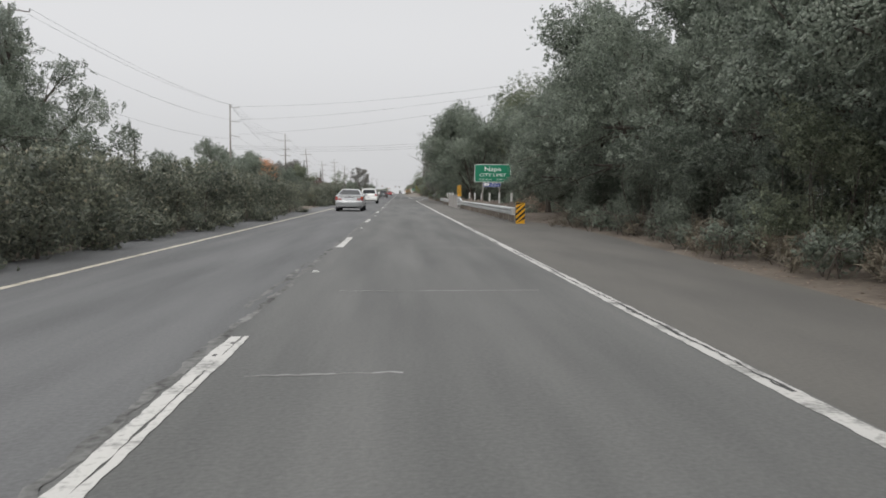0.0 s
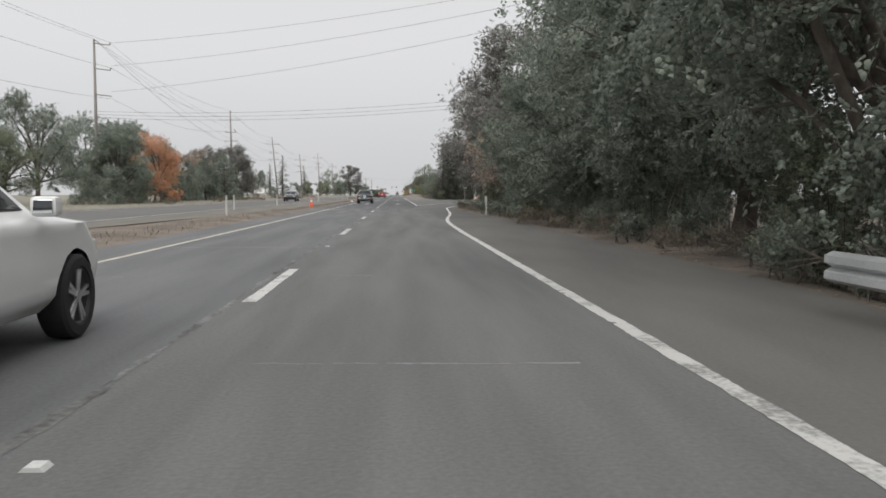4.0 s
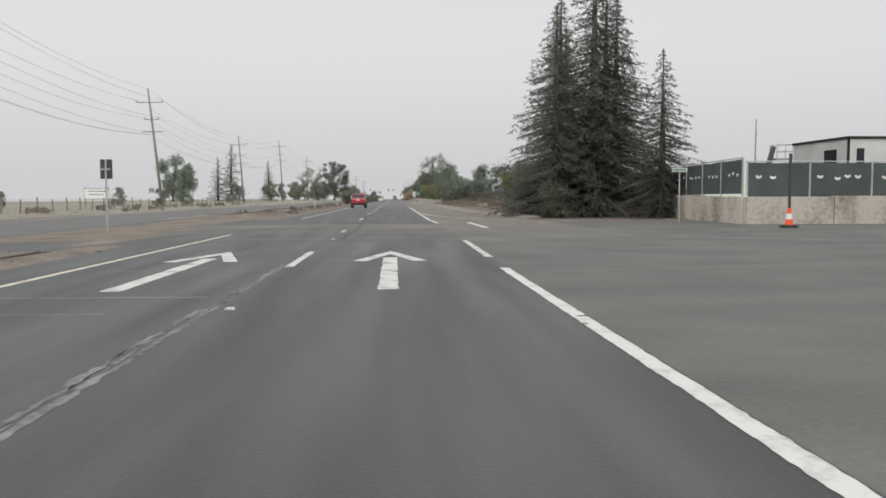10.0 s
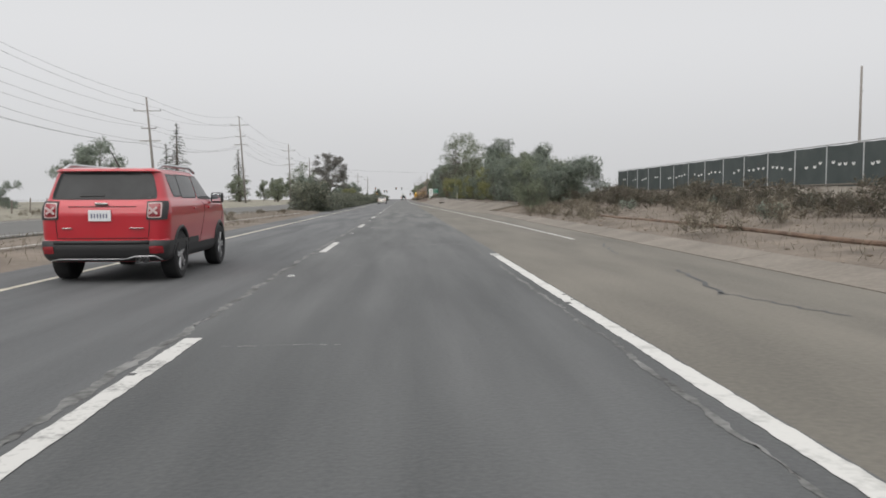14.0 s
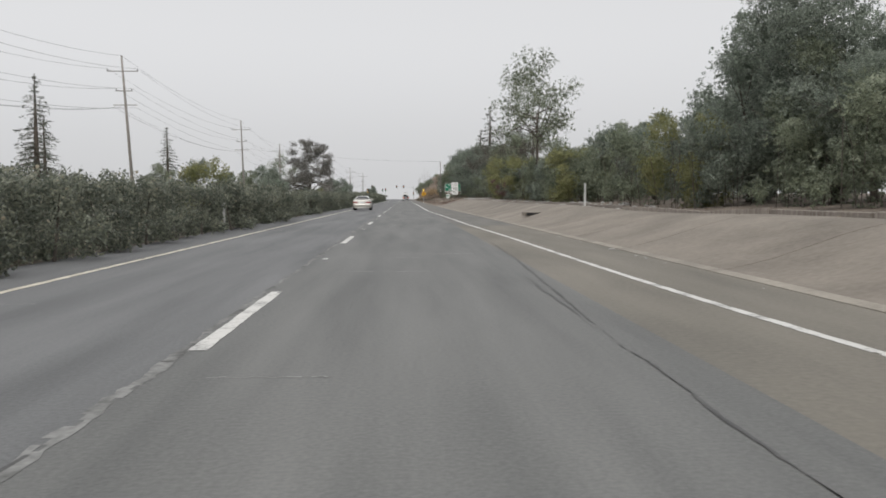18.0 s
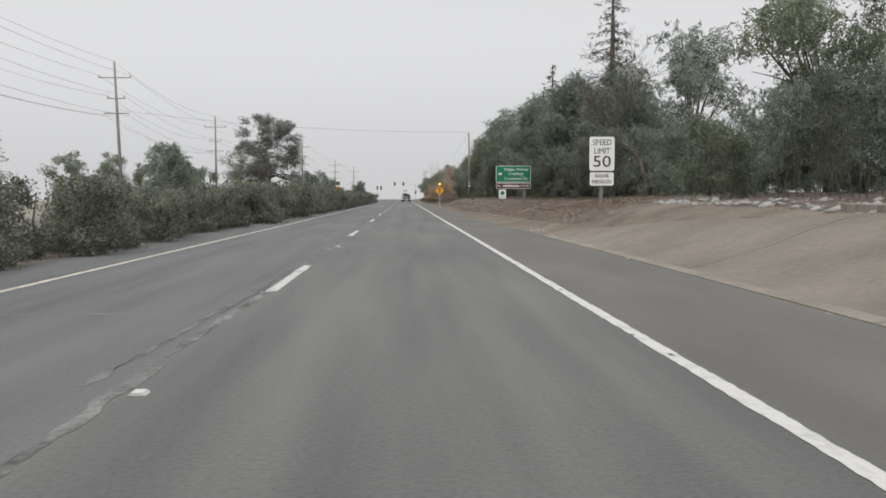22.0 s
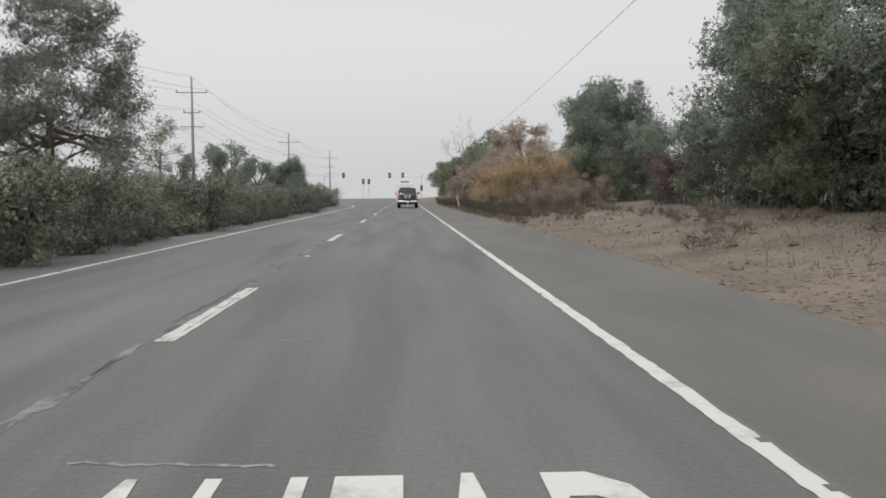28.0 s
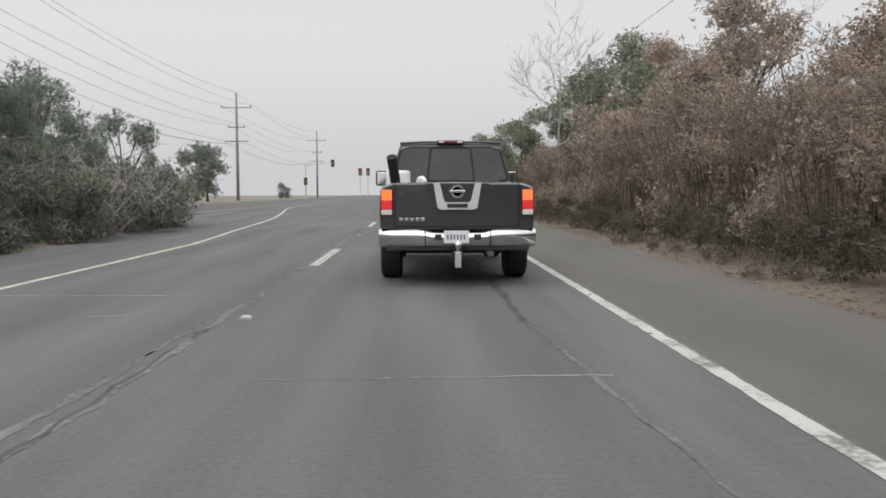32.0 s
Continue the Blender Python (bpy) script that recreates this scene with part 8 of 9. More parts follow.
sk.line(car, "lower_lip", BRIGHT, [(-1.85, 0.335), (1.85, 0.335)], 0.022, -0.004)
sk.line(car, "trunk_grip", CHROME, [(-0.56, 0.905), (0.56, 0.905)], 0.008, 0.004)
sk.line(car, "bumper_strip", TRIM, [(-2.35, 0.6), (2.35, 0.6)], 0.02, 0.0)
sk.line(car, "bumper_gap", GAP, [(-2.2, 0.665), (2.2, 0.665)], 0.005)
sk.line(car, "trunk_gap", GAP, [(-0.72, 0.67), (-0.78, 0.95), (-1.2, 1.015)], 0.005)
sk.line(car, "trunk_gap", GAP, [(0.72, 0.67), (0.78, 0.95), (1.2, 1.015)], 0.005)
sk.line(car, "trunk_edge", SILVER, [(-1.3, 0.995), (1.3, 0.995)], 0.016, 0.004)
sk.patch(car, "trunk_recess", TRIM, [(-0.5, 0.865), (0.5, 0.865), (0.5, 0.9), (-0.5, 0.9)], 0.006, 0.1)
sk.patch(car, "diffuser", TRIM, [(-0.9, 0.22), (0.9, 0.22), (0.8, 0.29), (-0.8, 0.29)], 0.006, 0.1)
part("emblem", lathe(bmesh.new(), [(0, 0.04), (0.01, 0.036)], 16, pose(0, 0.02, 0.945, 0, 0, -90)), SIGN_BLACK, car)
number_plate(car, 0, 0.0, 0.76)
sk.door_lines(car, (1.9, 3.1), 0.28, 1.02)
for sg in (-1, 1):
    sk.line(car, "side_strip", TRIM, [(sg * sk.side(1.3, 0.6), 0.6), (sg * sk.side(3.15, 0.6), 0.6)], 0.018)
mirrors(car, 0.8, 2.85, 0.98, TRIM)
handles(car, 0.855, (1.45, 2.5), 0.85, SILVER)
part("antenna", prism(bmesh.new(), [(-0.012, 0), (0.012, 0), (0, 0.06)], 0.12, pose(0, 1.55, 1.39)), TRIM, car)

# dark teal crossover
car = thing("suv", -2.25, 176.4, 0, "dark teal crossover with chrome trim on the highway lane", "car")
sk = Shell([(0.26, 0.2, 4.4, 0.8, 0.2, 0.05), (0.33, 0.03, 4.52, 0.88, 0.27, 0.06), (0.48, -0.06, 4.6, 0.93, 0.28, 0.08), (0.6, -0.06, 4.63, 0.94, 0.28, 0.08), (0.66, -0.04, 4.62, 0.943, 0.28, 0.08), (0.69, 0.0, 4.6, 0.943, 0.27, 0.07),
            (0.8, 0.03, 4.58, 0.94, 0.26, 0.07), (0.93, 0.0, 4.5, 0.938, 0.26, 0.07), (1.06, 0.03, 4.25, 0.925, 0.26, 0.07), (1.12, 0.1, 3.85, 0.89, 0.26, 0.07), (1.16, 0.15, 3.45, 0.85, 0.25, 0.07),
            (1.48, 0.4, 2.8, 0.715, 0.22, 0.06), (1.54, 0.42, 2.6, 0.685, 0.22, 0.06), (1.56, 0.34, 2.55, 0.675, 0.22, 0.06), (1.595, 0.36, 2.42, 0.64, 0.22, 0.06), (1.625, 0.55, 2.2, 0.52, 0.18, 0.04), (1.64, 0.9, 1.9, 0.3, 0.1, 0.02), (1.645, 1.3, 1.6, 0.05, 0.02, 0)])
WH = (0.88, 3.69)
sk.body(car, TEAL, WH, 0.36)
sk.arches(car, TEAL, WH, 0.36, 0.024)
wheels_for(car, 0.36, 0.24, 0.82, WH, spokes=5)
sk.patch(car, "rear_window", GLASS, [(-1.4, 1.19), (1.4, 1.19), (1.25, 1.535), (-1.25, 1.535)], 0.004, 0.15, 22, 8)
sk.side_window(car, 0.72, 1.12, 1.1, 0.86, 1.18, 1.5)
sk.side_window(car, 1.17, 2.05, 2.0, 1.15, 1.18, 1.51)
sk.side_window(car, 2.12, 3.2, 2.6, 2.06, 1.17, 1.51)
for sg in (-1, 1):
    sk.line(car, "window_trim", CHROME, [(sg * sk.side(0.66, 1.17), 1.17), (sg * sk.side(3.25, 1.155), 1.155)], 0.01, 0.004)
    sk.line(car, "window_trim", CHROME, [(sg * sk.side(0.66, 1.17), 1.17), (sg * sk.side(0.82, 1.51), 1.51)], 0.01, 0.004)
    sk.line(car, "side_strip", CHROME, [(sg * sk.side(1.35, 0.42), 0.42), (sg * sk.side(3.2, 0.42), 0.42)], 0.016)
sk.lamp(car, "tail_light", LENS_RED, [(0.42, 0.955), (0.925, 0.93), (0.915, 1.09), (0.62, 1.07)], curl=0.12)
sk.lamp(car, "light_strip", LENS_WHITE, [(0.6, 0.99), (0.86, 0.97), (0.86, 0.985), (0.6, 1.005)], 0.016, 0.05)
sk.line(car, "tailgate_gap", GAP, [(-1.55, 1.1), (-1.35, 0.72), (-1.1, 0.68), (1.1, 0.68), (1.35, 0.72), (1.55, 1.1)], 0.006)
sk.line(car, "tailgate_crease", TEAL, [(-0.62, 0.965), (0.62, 0.965)], 0.014, 0.0)
sk.line(car, "chrome_strip", CHROME, [(-1.3, 0.665), (1.3, 0.665)], 0.012, 0.002)
sk.line(car, "chrome_strip", CHROME, [(-1.9, 0.465), (1.9, 0.465)], 0.008, 0.002)
sk.patch(car, "bumper_lower", TRIM, [(-1.5, 0.28), (1.5, 0.28), (1.6, 0.44), (-1.6, 0.44)], 0.006, 0.1, 20)
sk.lamp(car, "reflector", LENS_RED, [(0.52, 0.56), (0.86, 0.56), (0.86, 0.6), (0.52, 0.6)], 0.006, 0.1)
for sg in (-1, 1):
    part("exhaust_tip", lathe(bmesh.new(), [(0, 0.05), (0.07, 0.055), (0.075, 0.045), (0.02, 0.04)], 16, pose(sg * 0.52, 0.03, 0.375, 0, 0, -90)), DARK_STEEL, car)
for k in range(4):
    part("emblem_ring", lathe(bmesh.new(), [(0, 0.036), (0.01, 0.036), (0.01, 0.028), (0, 0.028)], 16, pose(-0.08 + 0.053 * k, 0.018, 1.03, 0, 0, -90)), CHROME, car)
for sg, w in ((-1, 0.1), (1, 0.08)):
    part("badge", boxed(sg * 0.5 - w / 2, sg * 0.5 + w / 2, 0.02, 0.045, 0.855, 0.88, 0.004), CHROME, car)
number_plate(car, 0, 0.01, 0.875)
part("wiper", tube(bmesh.new(), [(0.02, 0.16, 1.215), (0.36, 0.19, 1.2)], 0.014, 6), TRIM, car)
sk.door_lines(car, (2.08, 3.3), 0.36, 1.15)
for sg in (-1, 1):
    part("roof_rail", tube(bmesh.new(), [(sg * 0.6, 0.65, 1.6), (sg * 0.61, 0.85, 1.665), (sg * 0.6, 2.1, 1.675), (sg * 0.6, 2.45, 1.6)], 0.02, 8), CHROME, car, smooth=True)
mirrors(car, 0.86, 2.95, 1.12, TEAL, 0.24, 0.17)
handles(car, 0.925, (1.75, 2.75), 0.98, CHROME)
part("antenna", prism(bmesh.new(), [(-0.02, 0), (0.02, 0), (0, 0.08)], 0.14, pose(0, 0.75, 1.62)), TRIM, car)

# red boxy suv
car = thing("suv", -2.45, 301.1, 0, "bright red boxy small suv with black bumpers on the highway lane", "car")
sk = Shell([(0.3, 0.12, 4.05, 0.8, 0.15, 0.04), (0.37, -0.03, 4.18, 0.86, 0.22, 0.05), (0.5, -0.08, 4.22, 0.885, 0.24, 0.06), (0.58, -0.07, 4.22, 0.89, 0.24, 0.06), (0.62, -0.0, 4.2, 0.89, 0.23, 0.05), (0.8, 0.0, 4.2, 0.898, 0.22, 0.05),
            (0.98, 0.0, 4.16, 0.9, 0.22, 0.05), (1.1, 0.03, 4.1, 0.89, 0.22, 0.05), (1.16, 0.06, 3.85, 0.87, 0.22, 0.05), (1.2, 0.08, 3.25, 0.845, 0.22, 0.05), (1.52, 0.19, 2.8, 0.755, 0.2, 0.05), (1.575, 0.2, 2.65, 0.735, 0.2, 0.05), (1.59, 0.12, 2.6, 0.73, 0.2, 0.05), (1.62, 0.13, 2.5, 0.7, 0.2, 0.05),
            (1.645, 0.28, 2.35, 0.6, 0.18, 0.04), (1.66, 0.7, 2.0, 0.35, 0.12, 0.02), (1.665, 1.2, 1.5, 0.05, 0.02, 0)])
WH = (0.78, 3.35)
sk.body(car, RED, WH, 0.36)
sk.arches(car, TRIM, WH, 0.365, 0.045)
wheels_for(car, 0.36, 0.24, 0.78, WH, spokes=5)
sk.patch(car, "rear_window", GLASS, [(-1.3, 1.2), (1.3, 1.2), (1.3, 1.565), (-1.3, 1.565)], 0.004, 0.32, 22, 8)
sk.side_window(car, 0.62, 0.98, 0.98, 0.5, 1.24, 1.54)
sk.side_window(car, 1.03, 1.85, 1.82, 1.01, 1.22, 1.55)
sk.side_window(car, 1.93, 3.0, 2.65, 1.88, 1.2, 1.55)
sk.patch(car, "bumper", TRIM, [(-2.45, 0.32), (2.45, 0.32), (2.45, 0.6), (-2.45, 0.6)], 0.012, 0.03, 40, 8, "black plastic rear bumper")
sk.line(car, "bumper_crease", TRIM, [(-1.0, 0.58), (1.0, 0.58)], 0.03, 0.01)
sk.line(car, "skid_trim", ALLOY, [(-1.35, 0.33), (-0.9, 0.36), (0.5, 0.36), (0.75, 0.39), (1.2, 0.39), (1.5, 0.34)], 0.012, 0.014)
part("exhaust_tip", lathe(bmesh.new(), [(0, 0.04), (0.06, 0.045), (0.065, 0.035), (0.02, 0.03)], 14, pose(0.52, -0.02, 0.345, 0, 0, -90)), DARK_STEEL, car)
part("exhaust_tip", lathe(bmesh.new(), [(0, 0.04), (0.06, 0.045), (0.065, 0.035), (0.02, 0.03)], 14, pose(0.62, -0.02, 0.345, 0, 0, -90)), DARK_STEEL, car)
for sg in (-1, 1):
    sk.patch(car, "sill", TRIM, [(sg * sk.side(1.2, 0.32), 0.32), (sg * sk.side(2.95, 0.32), 0.32), (sg * sk.side(2.95, 0.5), 0.5), (sg * sk.side(1.2, 0.5), 0.5)], 0.012, 0.03, 16)
    t = sk.patch(car, "tail_light", TRIM, [(sk.rear(sg * x, z), z) for x, z in ((0.6, 0.9), (0.865, 0.9), (0.86, 1.16), (0.6, 1.16))], 0.012, 0.15, label="square tail light in a black frame")
    f = sk.patch(t, "light_ring", LENS_CLEAR, [(sk.rear(sg * x, z), z) for x, z in ((0.62, 0.925), (0.8, 0.925), (0.8, 1.135), (0.62, 1.135))], 0.02, 0.25)
    sk.patch(t, "lens", LENS_RED, [(sk.rear(sg * x, z), z) for x, z in ((0.635, 0.942), (0.785, 0.942), (0.785, 1.118), (0.635, 1.118))], 0.024, 0.25)
    for a in (40, -40):
        b = boxed(-0.075, 0.075, -0.005, 0.004, -0.016, 0.016, 0.004)
        bmesh.ops.transform(b, matrix=pose(sg * 0.71, 0.036 - 0.025, 1.03, -8, a, 0), verts=b.verts)
        part("cross", b, LENS_CLEAR, t)
sk.lamp(car, "reflector", LENS_RED, [(0.66, 0.43), (0.82, 0.43), (0.82, 0.53), (0.66, 0.53)], 0.02, 0.3)
sk.line(car, "tailgate_gap", GAP, [(-1.15, 1.14), (-0.95, 0.9), (-0.95, 0.64), (0.95, 0.64), (0.95, 0.9), (1.15, 1.14)], 0.006)
sk.line(car, "tailgate_crease", GAP, [(-0.7, 1.085), (0.7, 1.085)], 0.007)
number_plate(car, -0.02, -0.01, 0.96)
part("emblem", boxed(-0.09, 0.09, 0.0, 0.035, 1.105, 1.14, 0.006), CHROME, car)
part("wiper", tube(bmesh.new(), [(0.02, 0.09, 1.24), (-0.32, 0.1, 1.235)], 0.014, 6), TRIM, car)
for sg, w in ((-1, 0.14), (1, 0.2)):
    part("badge", boxed(sg * 0.48 - w / 2, sg * 0.48 + w / 2, -0.004, 0.02, 0.775, 0.79, 0.003), CHROME, car)
sk.door_lines(car, (1.88, 3.1), 0.52, 1.19)
for sg in (-1, 1):
    part("roof_rail", tube(bmesh.new(), [(sg * 0.66, 0.4, 1.62), (sg * 0.67, 0.65, 1.69), (sg * 0.66, 2.1, 1.7), (sg * 0.66, 2.45, 1.63)], 0.024, 8), ALLOY, car, smooth=True)
mirrors(car, 0.87, 2.72, 1.12, TRIM, 0.21, 0.18)
handles(car, 0.88, (1.5, 2.45), 1.03, RED)
part("antenna", tube(bmesh.new(), [(0.1, 0.5, 1.65), (0.02, 0.36, 1.9)], [0.012, 0.005], 6), TRIM, car)

# beige silver coupe
car = thing("coupe", -2.35, 449.0, 0, "beige-silver two-door coupe with a rear spoiler on the highway lane", "car")
sk = Shell([(0.18, 0.22, 4.2, 0.72, 0.2, 0.05), (0.24, -0.01, 4.3, 0.8, 0.26, 0.07), (0.27, -0.05, 4.32, 0.83, 0.27, 0.08), (0.32, -0.04, 4.37, 0.838, 0.27, 0.08), (0.52, -0.06, 4.42, 0.85, 0.27, 0.08), (0.565, -0.03, 4.42, 0.85, 0.26, 0.07), (0.6, 0.0, 4.4, 0.85, 0.25, 0.07),
            (0.84, 0.04, 4.1, 0.842, 0.24, 0.06), (0.91, 0.06, 3.8, 0.825, 0.24, 0.06), (0.95, 0.1, 3.5, 0.79, 0.24, 0.06), (0.975, 0.36, 3.3, 0.745, 0.22, 0.05), (1.0, 0.56, 3.2, 0.715, 0.2, 0.05), (1.25, 1.08, 2.62, 0.6, 0.2, 0.05), (1.31, 1.28, 2.4, 0.535, 0.2, 0.05),
            (1.34, 1.5, 2.2, 0.42, 0.15, 0.03), (1.355, 1.75, 2.0, 0.22, 0.08, 0.0), (1.36, 1.85, 1.95, 0.04, 0.02, 0)])
WH = (0.85, 3.45)
sk.body(car, BEIGE_SILVER, WH, 0.31)
sk.arches(car, BEIGE_SILVER, WH, 0.31)
wheels_for(car, 0.31, 0.2, 0.74, WH, spokes=6)
sk.patch(car, "rear_window", GLASS, [(-1.4, 1.01), (1.4, 1.01), (1.2, 1.285), (-1.2, 1.285)], 0.004, 0.18, 20, 8)
sk.side_window(car, 1.0, 1.72, 1.68, 1.42, 1.01, 1.255, 0.2)
sk.side_window(car, 1.8, 2.95, 2.45, 1.74, 1.0, 1.265)
sk.lamp(car, "tail_light", LENS_RED, [(0.38, 0.65), (0.845, 0.65), (0.84, 0.81), (0.38, 0.81)], curl=0.1)
sk.lamp(car, "reverse_light", LENS_WHITE, [(0.41, 0.662), (0.78, 0.662), (0.78, 0.69), (0.41, 0.69)], 0.016, 0.05)
sk.line(car, "bumper_gap", GAP, [(-2.3, 0.585), (2.3, 0.585)], 0.006)
sk.line(car, "trunk_gap", GAP, [(-0.62, 0.62), (-0.62, 0.83), (-1.3, 0.94)], 0.005)
sk.line(car, "trunk_gap", GAP, [(0.62, 0.62), (0.62, 0.83), (1.3, 0.94)], 0.005)
sk.line(car, "trunk_edge", GAP, [(-0.52, 0.825), (0.52, 0.825)], 0.009)
sk.line(car, "lower_lip", BEIGE_SILVER, [(-1.9, 0.25), (1.9, 0.25)], 0.022)
number_plate(car, 0, 0.005, 0.72)
part("spoiler", tube(bmesh.new(), [(-0.72, 0.26, 0.96), (-0.66, 0.19, 1.01), (-0.5, 0.15, 1.04), (0, 0.13, 1.05), (0.5, 0.15, 1.04), (0.66, 0.19, 1.01), (0.72, 0.26, 0.96)], 0.026, 8), BEIGE_SILVER, car, smooth=True)
for sg in (-1, 1):
    sk.line(car, "side_strip", CHROME, [(sg * sk.side(1.2, 0.5), 0.5), (sg * sk.side(3.05, 0.5), 0.5)], 0.014)
sk.door_lines(car, (1.76, 3.05), 0.26, 0.98)
mirrors(car, 0.76, 2.7, 0.93, BEIGE_SILVER)
handles(car, 0.83, (1.95,), 0.8, BEIGE_SILVER)
part("exhaust_tip", lathe(bmesh.new(), [(0, 0.03), (0.06, 0.034), (0.065, 0.028), (0.02, 0.024)], 14, pose(0.4, 0.0, 0.22, 0, 0, -90)), DARK_STEEL, car)

# graphite pickup
car = thing("pickup_truck", 2.2, 655.5, 0, "dark grey full-size pickup with chrome bumper and tow hitch", "truck")
car_body(car, GRAPHITE, 5.7, 0.99, [(0, 0.965, 0.72, 1.25, 1.3), (0.05, 0.99, 0.66, 1.27, 1.31), (0.3, 1, 0.6, 1.28, 1.32), (1.9, 1, 0.56, 1.28, 1.32), (2.0, 1, 0.52, 1.24, 1.28), (4.2, 1, 0.5, 1.22, 1.28), (5.3, 0.97, 0.52, 1.1, 1.16), (5.6, 0.9, 0.55, 1.0, 1.05), (5.7, 0.84, 0.6, 0.9, 0.95)], (1.2, 4.75), 0.41)
cabin(car, GRAPHITE, 1.95, 2.1, 3.5, 4.2, 1.28, 1.92, 0.93, 0.76, sides=((0.08, 0.46), (0.5, 0.9)), rear=(0.035, 0.965, 0.1, 0.9), crown=0.04)
pane(car, "window_seal", ((-0.93, 1.95, 1.28), (0.93, 1.95, 1.28), (0.76, 2.1, 1.92), (-0.76, 2.1, 1.92)), 0.015, 0.985, 0.05, 0.935, GAP, 0.003, 0.1)
pane(car, "centre_window_frame", ((-0.93, 1.95, 1.28), (0.93, 1.95, 1.28), (0.76, 2.1, 1.92), (-0.76, 2.1, 1.92)), 0.3, 0.7, 0.1, 0.9, GAP, 0.012, 0.05)
pane(car, "centre_window", ((-0.93, 1.95, 1.28), (0.93, 1.95, 1.28), (0.76, 2.1, 1.92), (-0.76, 2.1, 1.92)), 0.315, 0.685, 0.13, 0.87, GLASS, 0.016, 0.05)
part("brake_light", boxed(-0.2, 0.2, 2.03, 2.1, 1.92, 1.97, 0.015), TRIM, car)
part("brake_lens", boxed(-0.09, 0.09, 2.022, 2.04, 1.928, 1.962, 0.008), LENS_RED, car)
part("roof_edge", tube(bmesh.new(), [(-0.76, 2.085, 1.925), (-0.4, 2.08, 1.945), (0.4, 2.08, 1.945), (0.76, 2.085, 1.925)], 0.018, 8), GRAPHITE, car, smooth=True)
both(car, "cargo_lens", 0.1, 0.18, 2.022, 2.04, 1.928, 1.962, LENS_WHITE, 0.008)
wheels_for(car, 0.41, 0.29, 0.86, (1.2, 4.75), spokes=6)
tg = part("tailgate", boxed(-0.79, 0.79, -0.03, 0.06, 0.74, 1.31, 0.025), GRAPHITE, car)
part("centre_panel", prism(bmesh.new(), [(-0.4, 1.3), (0.4, 1.3), (0.3, 0.98), (0.22, 0.95), (-0.22, 0.95), (-0.3, 0.98)], 0.02, pose(0, -0.045, 0)), GRAPHITE, tg)
part("chrome_surround", prism(bmesh.new(), [(-0.3, 1.305), (-0.22, 1.305), (-0.17, 1.09), (-0.14, 1.065), (0.14, 1.065), (0.17, 1.09), (0.22, 1.305), (0.3, 1.305), (0.25, 1.0), (0.21, 0.975), (-0.21, 0.975), (-0.25, 1.0)], 0.03, pose(0, -0.066, 0)), BRIGHT, tg, "silver u-shaped handle surround")
part("handle", boxed(-0.13, 0.13, -0.08, -0.05, 1.0, 1.05, 0.01), TRIM, tg)
part("emblem", lathe(bmesh.new(), [(0, 0.085), (0.012, 0.085), (0.012, 0.06), (0, 0.06)], 24, pose(0, -0.046, 1.2, 0, 0, -90)), CHROME, tg)
part("emblem_bar", boxed(-0.1, 0.1, -0.062, -0.046, 1.185, 1.215, 0.004), CHROME, tg)
for k in range(5):
    part("badge_bar", boxed(-0.73 + 0.068 * k, -0.68 + 0.068 * k, -0.036, -0.03, 0.83, 0.87, 0.003), CHROME, tg)
for s in (-1, 1):
    t = part("tail_light", boxed(min(s * 0.81, s * 0.965), max(s * 0.81, s * 0.965), -0.03, 0.16, 0.9, 1.23, 0.02), LENS_RED, car)
    part("bulb_lens", boxed(min(s * 0.82, s * 0.95), max(s * 0.82, s * 0.95), -0.036, -0.028, 1.09, 1.22, 0.006), LENS_HOT, t, "lit amber turn light")
    part("brake_lens", boxed(min(s * 0.82, s * 0.955), max(s * 0.82, s * 0.955), -0.036, -0.028, 0.98, 1.085, 0.006), LENS_LIT, t)
    part("reverse_lens", boxed(min(s * 0.82, s * 0.955), max(s * 0.82, s * 0.955), -0.036, -0.028, 0.91, 0.975, 0.006), LENS_WHITE, t)
bm = bmesh.new()
rings = []
for k in range(25):
    x = -0.985 + 1.97 * k / 24
    back = 0.09 * abs(x / 0.985) ** 6
    dip = 0.035 * (1 - smooth((abs(x) - 0.3) / 0.16))
    rings.append([bm.verts.new((x, y + back, z)) for y, z in ((0.03, 0.73 - dip), (-0.1, 0.735 - dip), (-0.15, 0.715 - dip), (-0.172, 0.675 - dip), (-0.175, 0.63), (-0.15, 0.59), (-0.145, 0.555), (-0.11, 0.515), (-0.03, 0.5), (0.03, 0.5))])
for u, v in zip(rings, rings[1:]):
    for k in range(9):
        bm.faces.new((u[k], u[k + 1], v[k + 1], v[k]))
bm.faces.new(rings[0])
bm.faces.new(rings[-1])
bp = part("bumper", bm, CHROME, car, "chrome rear bumper", smooth=True)
bp.data.set_sharp_from_angle(angle=radians(50))
part("step_pad", boxed(-0.95, 0.95, -0.1, 0.02, 0.736, 0.748, 0.004), TRIM, bp)
both(bp, "plate_lamp_recess", 0.2, 0.29, -0.187, -0.16, 0.6, 0.67, TRIM, 0.01)
both(bp, "bumper_seam", 0.4, 0.412, -0.182, -0.1, 0.52, 0.72, GAP, 0.002)
number_plate(car, -0.02, -0.195, 0.64)
part("bumper_lower", boxed(-0.9, 0.9, -0.1, 0.05, 0.46, 0.53, 0.02), TRIM, car)
part("hitch", boxed(-0.06, 0.06, -0.2, 0.2, 0.38, 0.46, 0.01), TRIM, car)
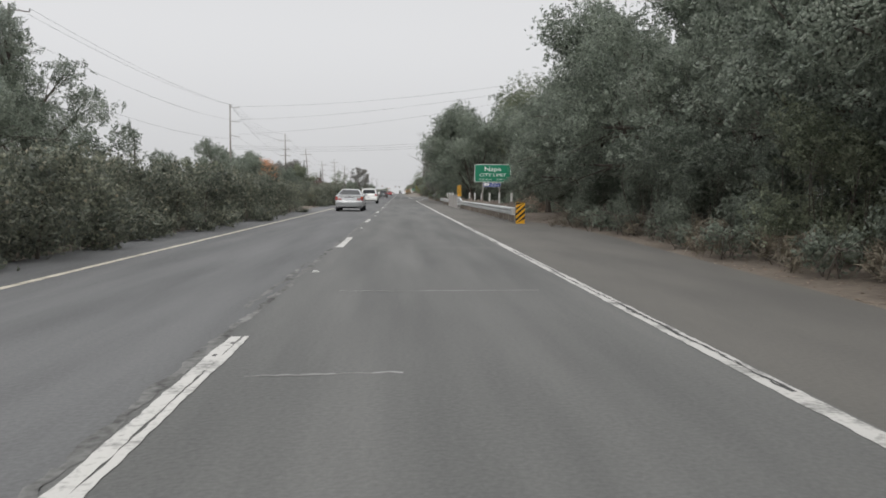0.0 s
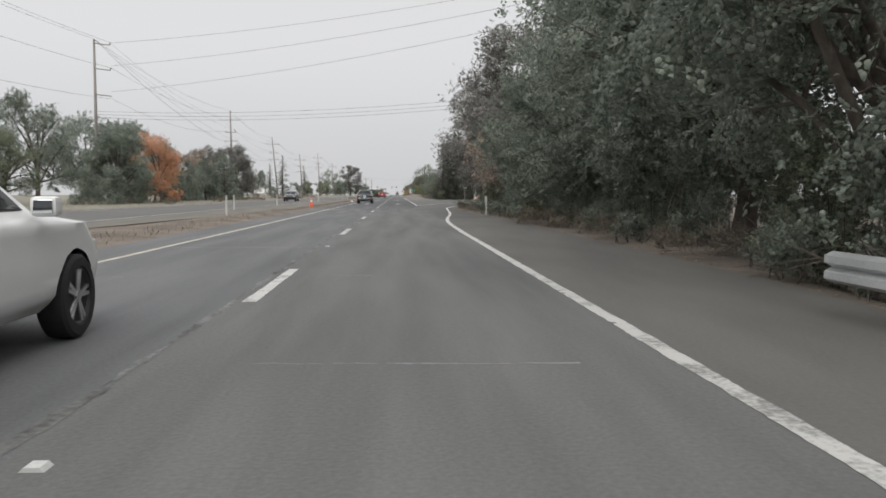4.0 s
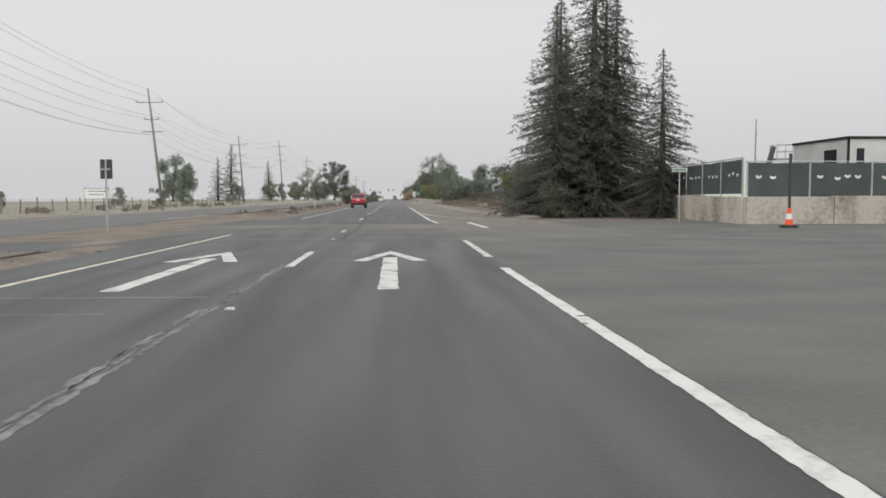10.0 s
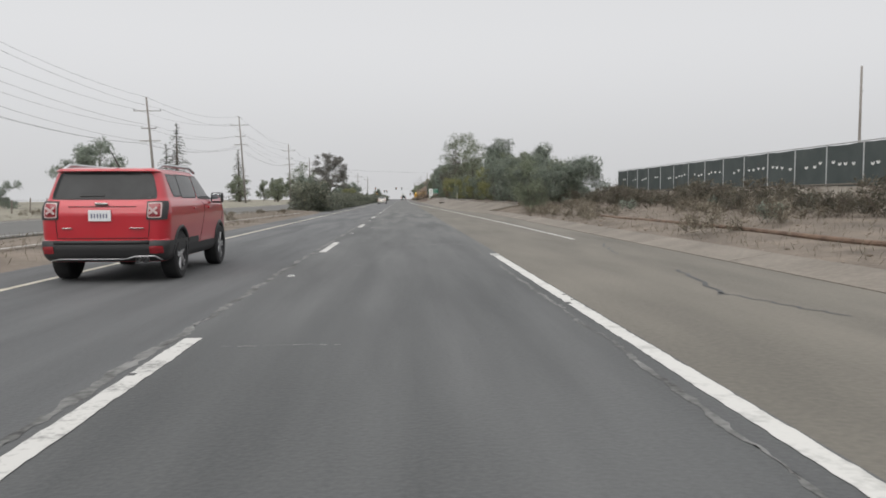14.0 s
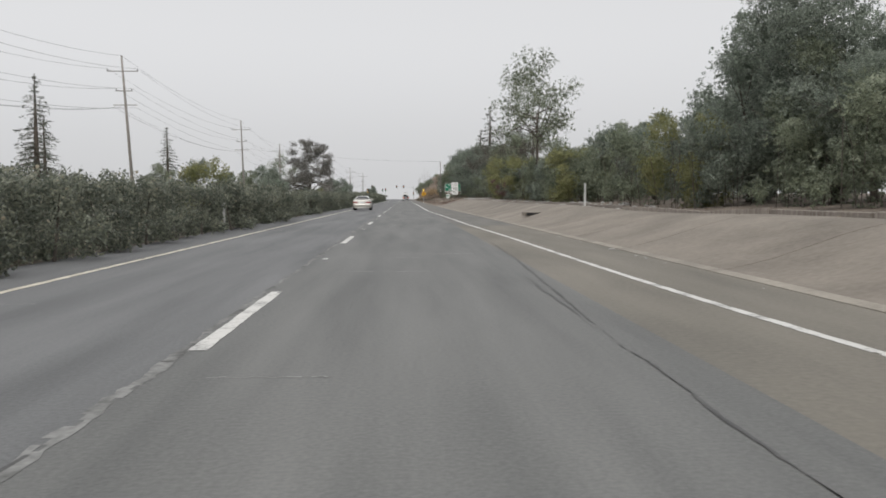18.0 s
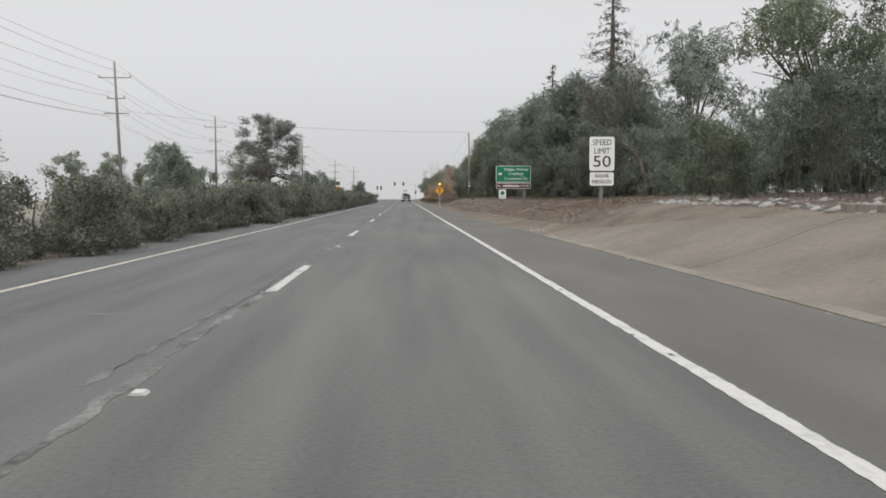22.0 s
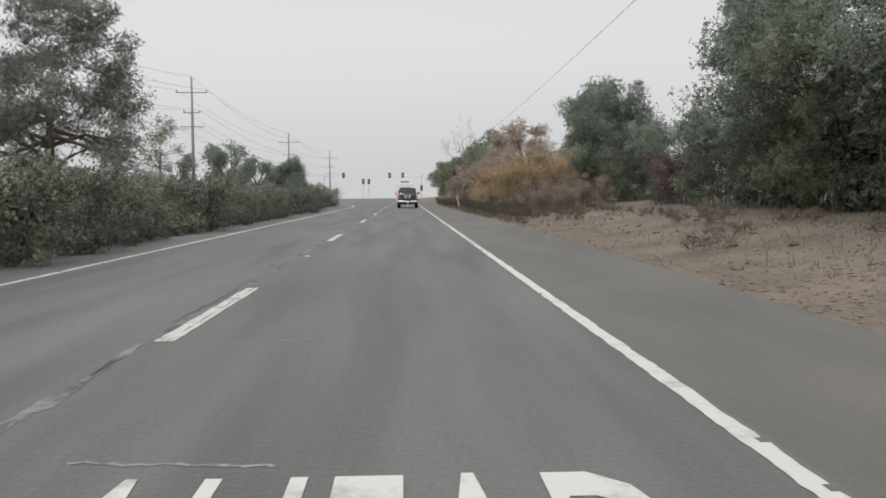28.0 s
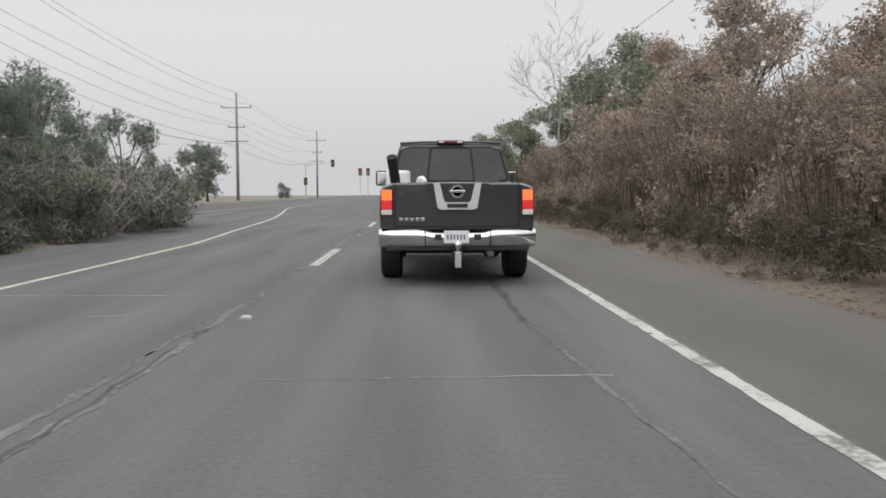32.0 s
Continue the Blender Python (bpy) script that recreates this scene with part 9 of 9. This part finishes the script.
part("hitch_ball", lathe(bmesh.new(), [(0, 0.03), (0.05, 0.03), (0.06, 0.045), (0.1, 0.05), (0.14, 0.03)], 14, pose(0, -0.22, 0.45, 0, -90, 0)), CHROME, car)
part("hitch_drop", boxed(-0.04, 0.04, -0.26, -0.18, 0.26, 0.46, 0.012), STEEL, car)
part("axle", tube(bmesh.new(), [(-0.7, 1.2, 0.41), (0.7, 1.2, 0.41)], 0.08, 10), TRIM, car)
part("exhaust", tube(bmesh.new(), [(0.45, 0.3, 0.4), (0.45, 1.6, 0.42)], 0.05, 10), STEEL, car)
mirrors(car, 1.0, 3.75, 1.3, TRIM, 0.22, 0.26)
part("bed_roll", tube(bmesh.new(), [(-0.78, 0.9, 1.2), (-0.84, 0.6, 1.66)], 0.07, 10), RUBBER, car, "black rolled tube leaning in the truck bed")
part("cargo_box", boxed(-0.95, -0.6, 1.3, 1.8, 1.0, 1.5, 0.04), WHITE, car, "white box in the truck bed")
part("cargo_coil", lathe(bmesh.new(), [(0, 0.06), (0.03, 0.09), (0.06, 0.06)], 16, pose(-0.46, 1.2, 1.33, 0, 0, 60)), WHITE, car)

# camper van ahead of the pickup
car = thing("camper", 1.9, 688, 0, "white boxy camper van with a roof unit", "camper")
part("body", boxed(-1.15, 1.15, 0, 5.2, 0.55, 2.95, 0.1), WHITE, car)
part("rear_window", boxed(-0.7, 0.7, -0.012, 0.0, 1.6, 2.3, 0.004), GLASS, car)
part("stripe", boxed(-1.16, 1.16, -0.008, 4.8, 1.2, 1.3), ALLOY, car)
part("roof_unit", boxed(-0.6, 0.6, 0.6, 2.2, 2.95, 3.15, 0.06), TRIM, car)
part("cab", boxed(-0.98, 0.98, 5.2, 6.9, 0.5, 1.9, 0.15), WHITE, car)
both(car, "tail_light", 0.95, 1.12, -0.02, 0.02, 0.85, 1.1, LENS_RED, 0.01)
part("bumper", boxed(-1.1, 1.1, -0.1, 0.05, 0.45, 0.62, 0.03), ALLOY, car)
number_plate(car, 0, -0.11, 0.8)
wheels_for(car, 0.37, 0.26, 0.92, (1.3, 5.9), spokes=8)
mirrors(car, 1.0, 5.5, 1.4, TRIM, 0.22, 0.3)


# oncoming and distant cars
def far_suv(name, label, m, material, y_light):
    c = thing(name, 0, 0, 0, label, "car")
    c.matrix_world = m
    k = Shell([(0.28, 0.15, 4.4, 0.8, 0.2, 0.05), (0.4, -0.05, 4.55, 0.9, 0.25, 0.06), (0.62, -0.05, 4.6, 0.92, 0.25, 0.06), (0.68, 0.0, 4.6, 0.92, 0.25, 0.06), (0.95, 0.03, 4.35, 0.91, 0.24, 0.06), (1.04, 0.12, 3.5, 0.84, 0.24, 0.06), (1.48, 0.5, 2.7, 0.7, 0.2, 0.05), (1.55, 0.5, 2.5, 0.64, 0.2, 0.05), (1.6, 0.9, 2.1, 0.4, 0.12, 0.03), (1.62, 1.3, 1.7, 0.06, 0.03, 0)])
    k.body(c, material, (0.85, 3.7), 0.35, 2.0)
    k.patch(c, "rear_window", GLASS, [(-1.3, 1.08), (1.3, 1.08), (1.2, 1.46), (-1.2, 1.46)], 0.004, 0.15)
    for sg in (-1, 1):
        k.patch(c, "windshield", GLASS, [(sg * 3.4, 1.08), (sg * 3.99, 1.08), (sg * 3.99, 1.46), (sg * 3.4, 1.46)], 0.004, 0.0)
    k.side_window(c, 0.85, 1.85, 1.85, 1.0, 1.08, 1.46)
    k.side_window(c, 1.95, 3.0, 2.5, 1.95, 1.08, 1.46)
    wheels_for(c, 0.35, 0.23, 0.81, (0.85, 3.7))
    k.lamp(c, "tail_light", LENS_RED, [(0.55, 0.85), (0.9, 0.85), (0.88, 1.0), (0.6, 0.98)])
    for s in (-1, 1):
        part("headlight", boxed(min(s * 0.48, s * 0.78), max(s * 0.48, s * 0.78), 4.3, 4.5, 0.66, 0.78, 0.03), LENS_WHITE, c)
    part("grille", boxed(-0.45, 0.45, 4.5, 4.61, 0.45, 0.72, 0.02), TRIM, c)
    number_plate(c, 0, -0.09, 0.72)
    mirrors(c, 0.84, 3.0, 1.02, material)


far_suv("suv", "silver-grey suv coming on the opposite carriageway", pose(-13.7, 75.5, 0, 0, 0, 180), SILVER, 1)
far_suv("suv", "white suv far ahead on the highway lane", pose(-1.9, 82, 0), WHITE, 1)
far_suv("suv", "dark grey suv coming on the opposite carriageway", pose(-14.2, 203, 0, 0, 0, 180), GRAPHITE, 1)
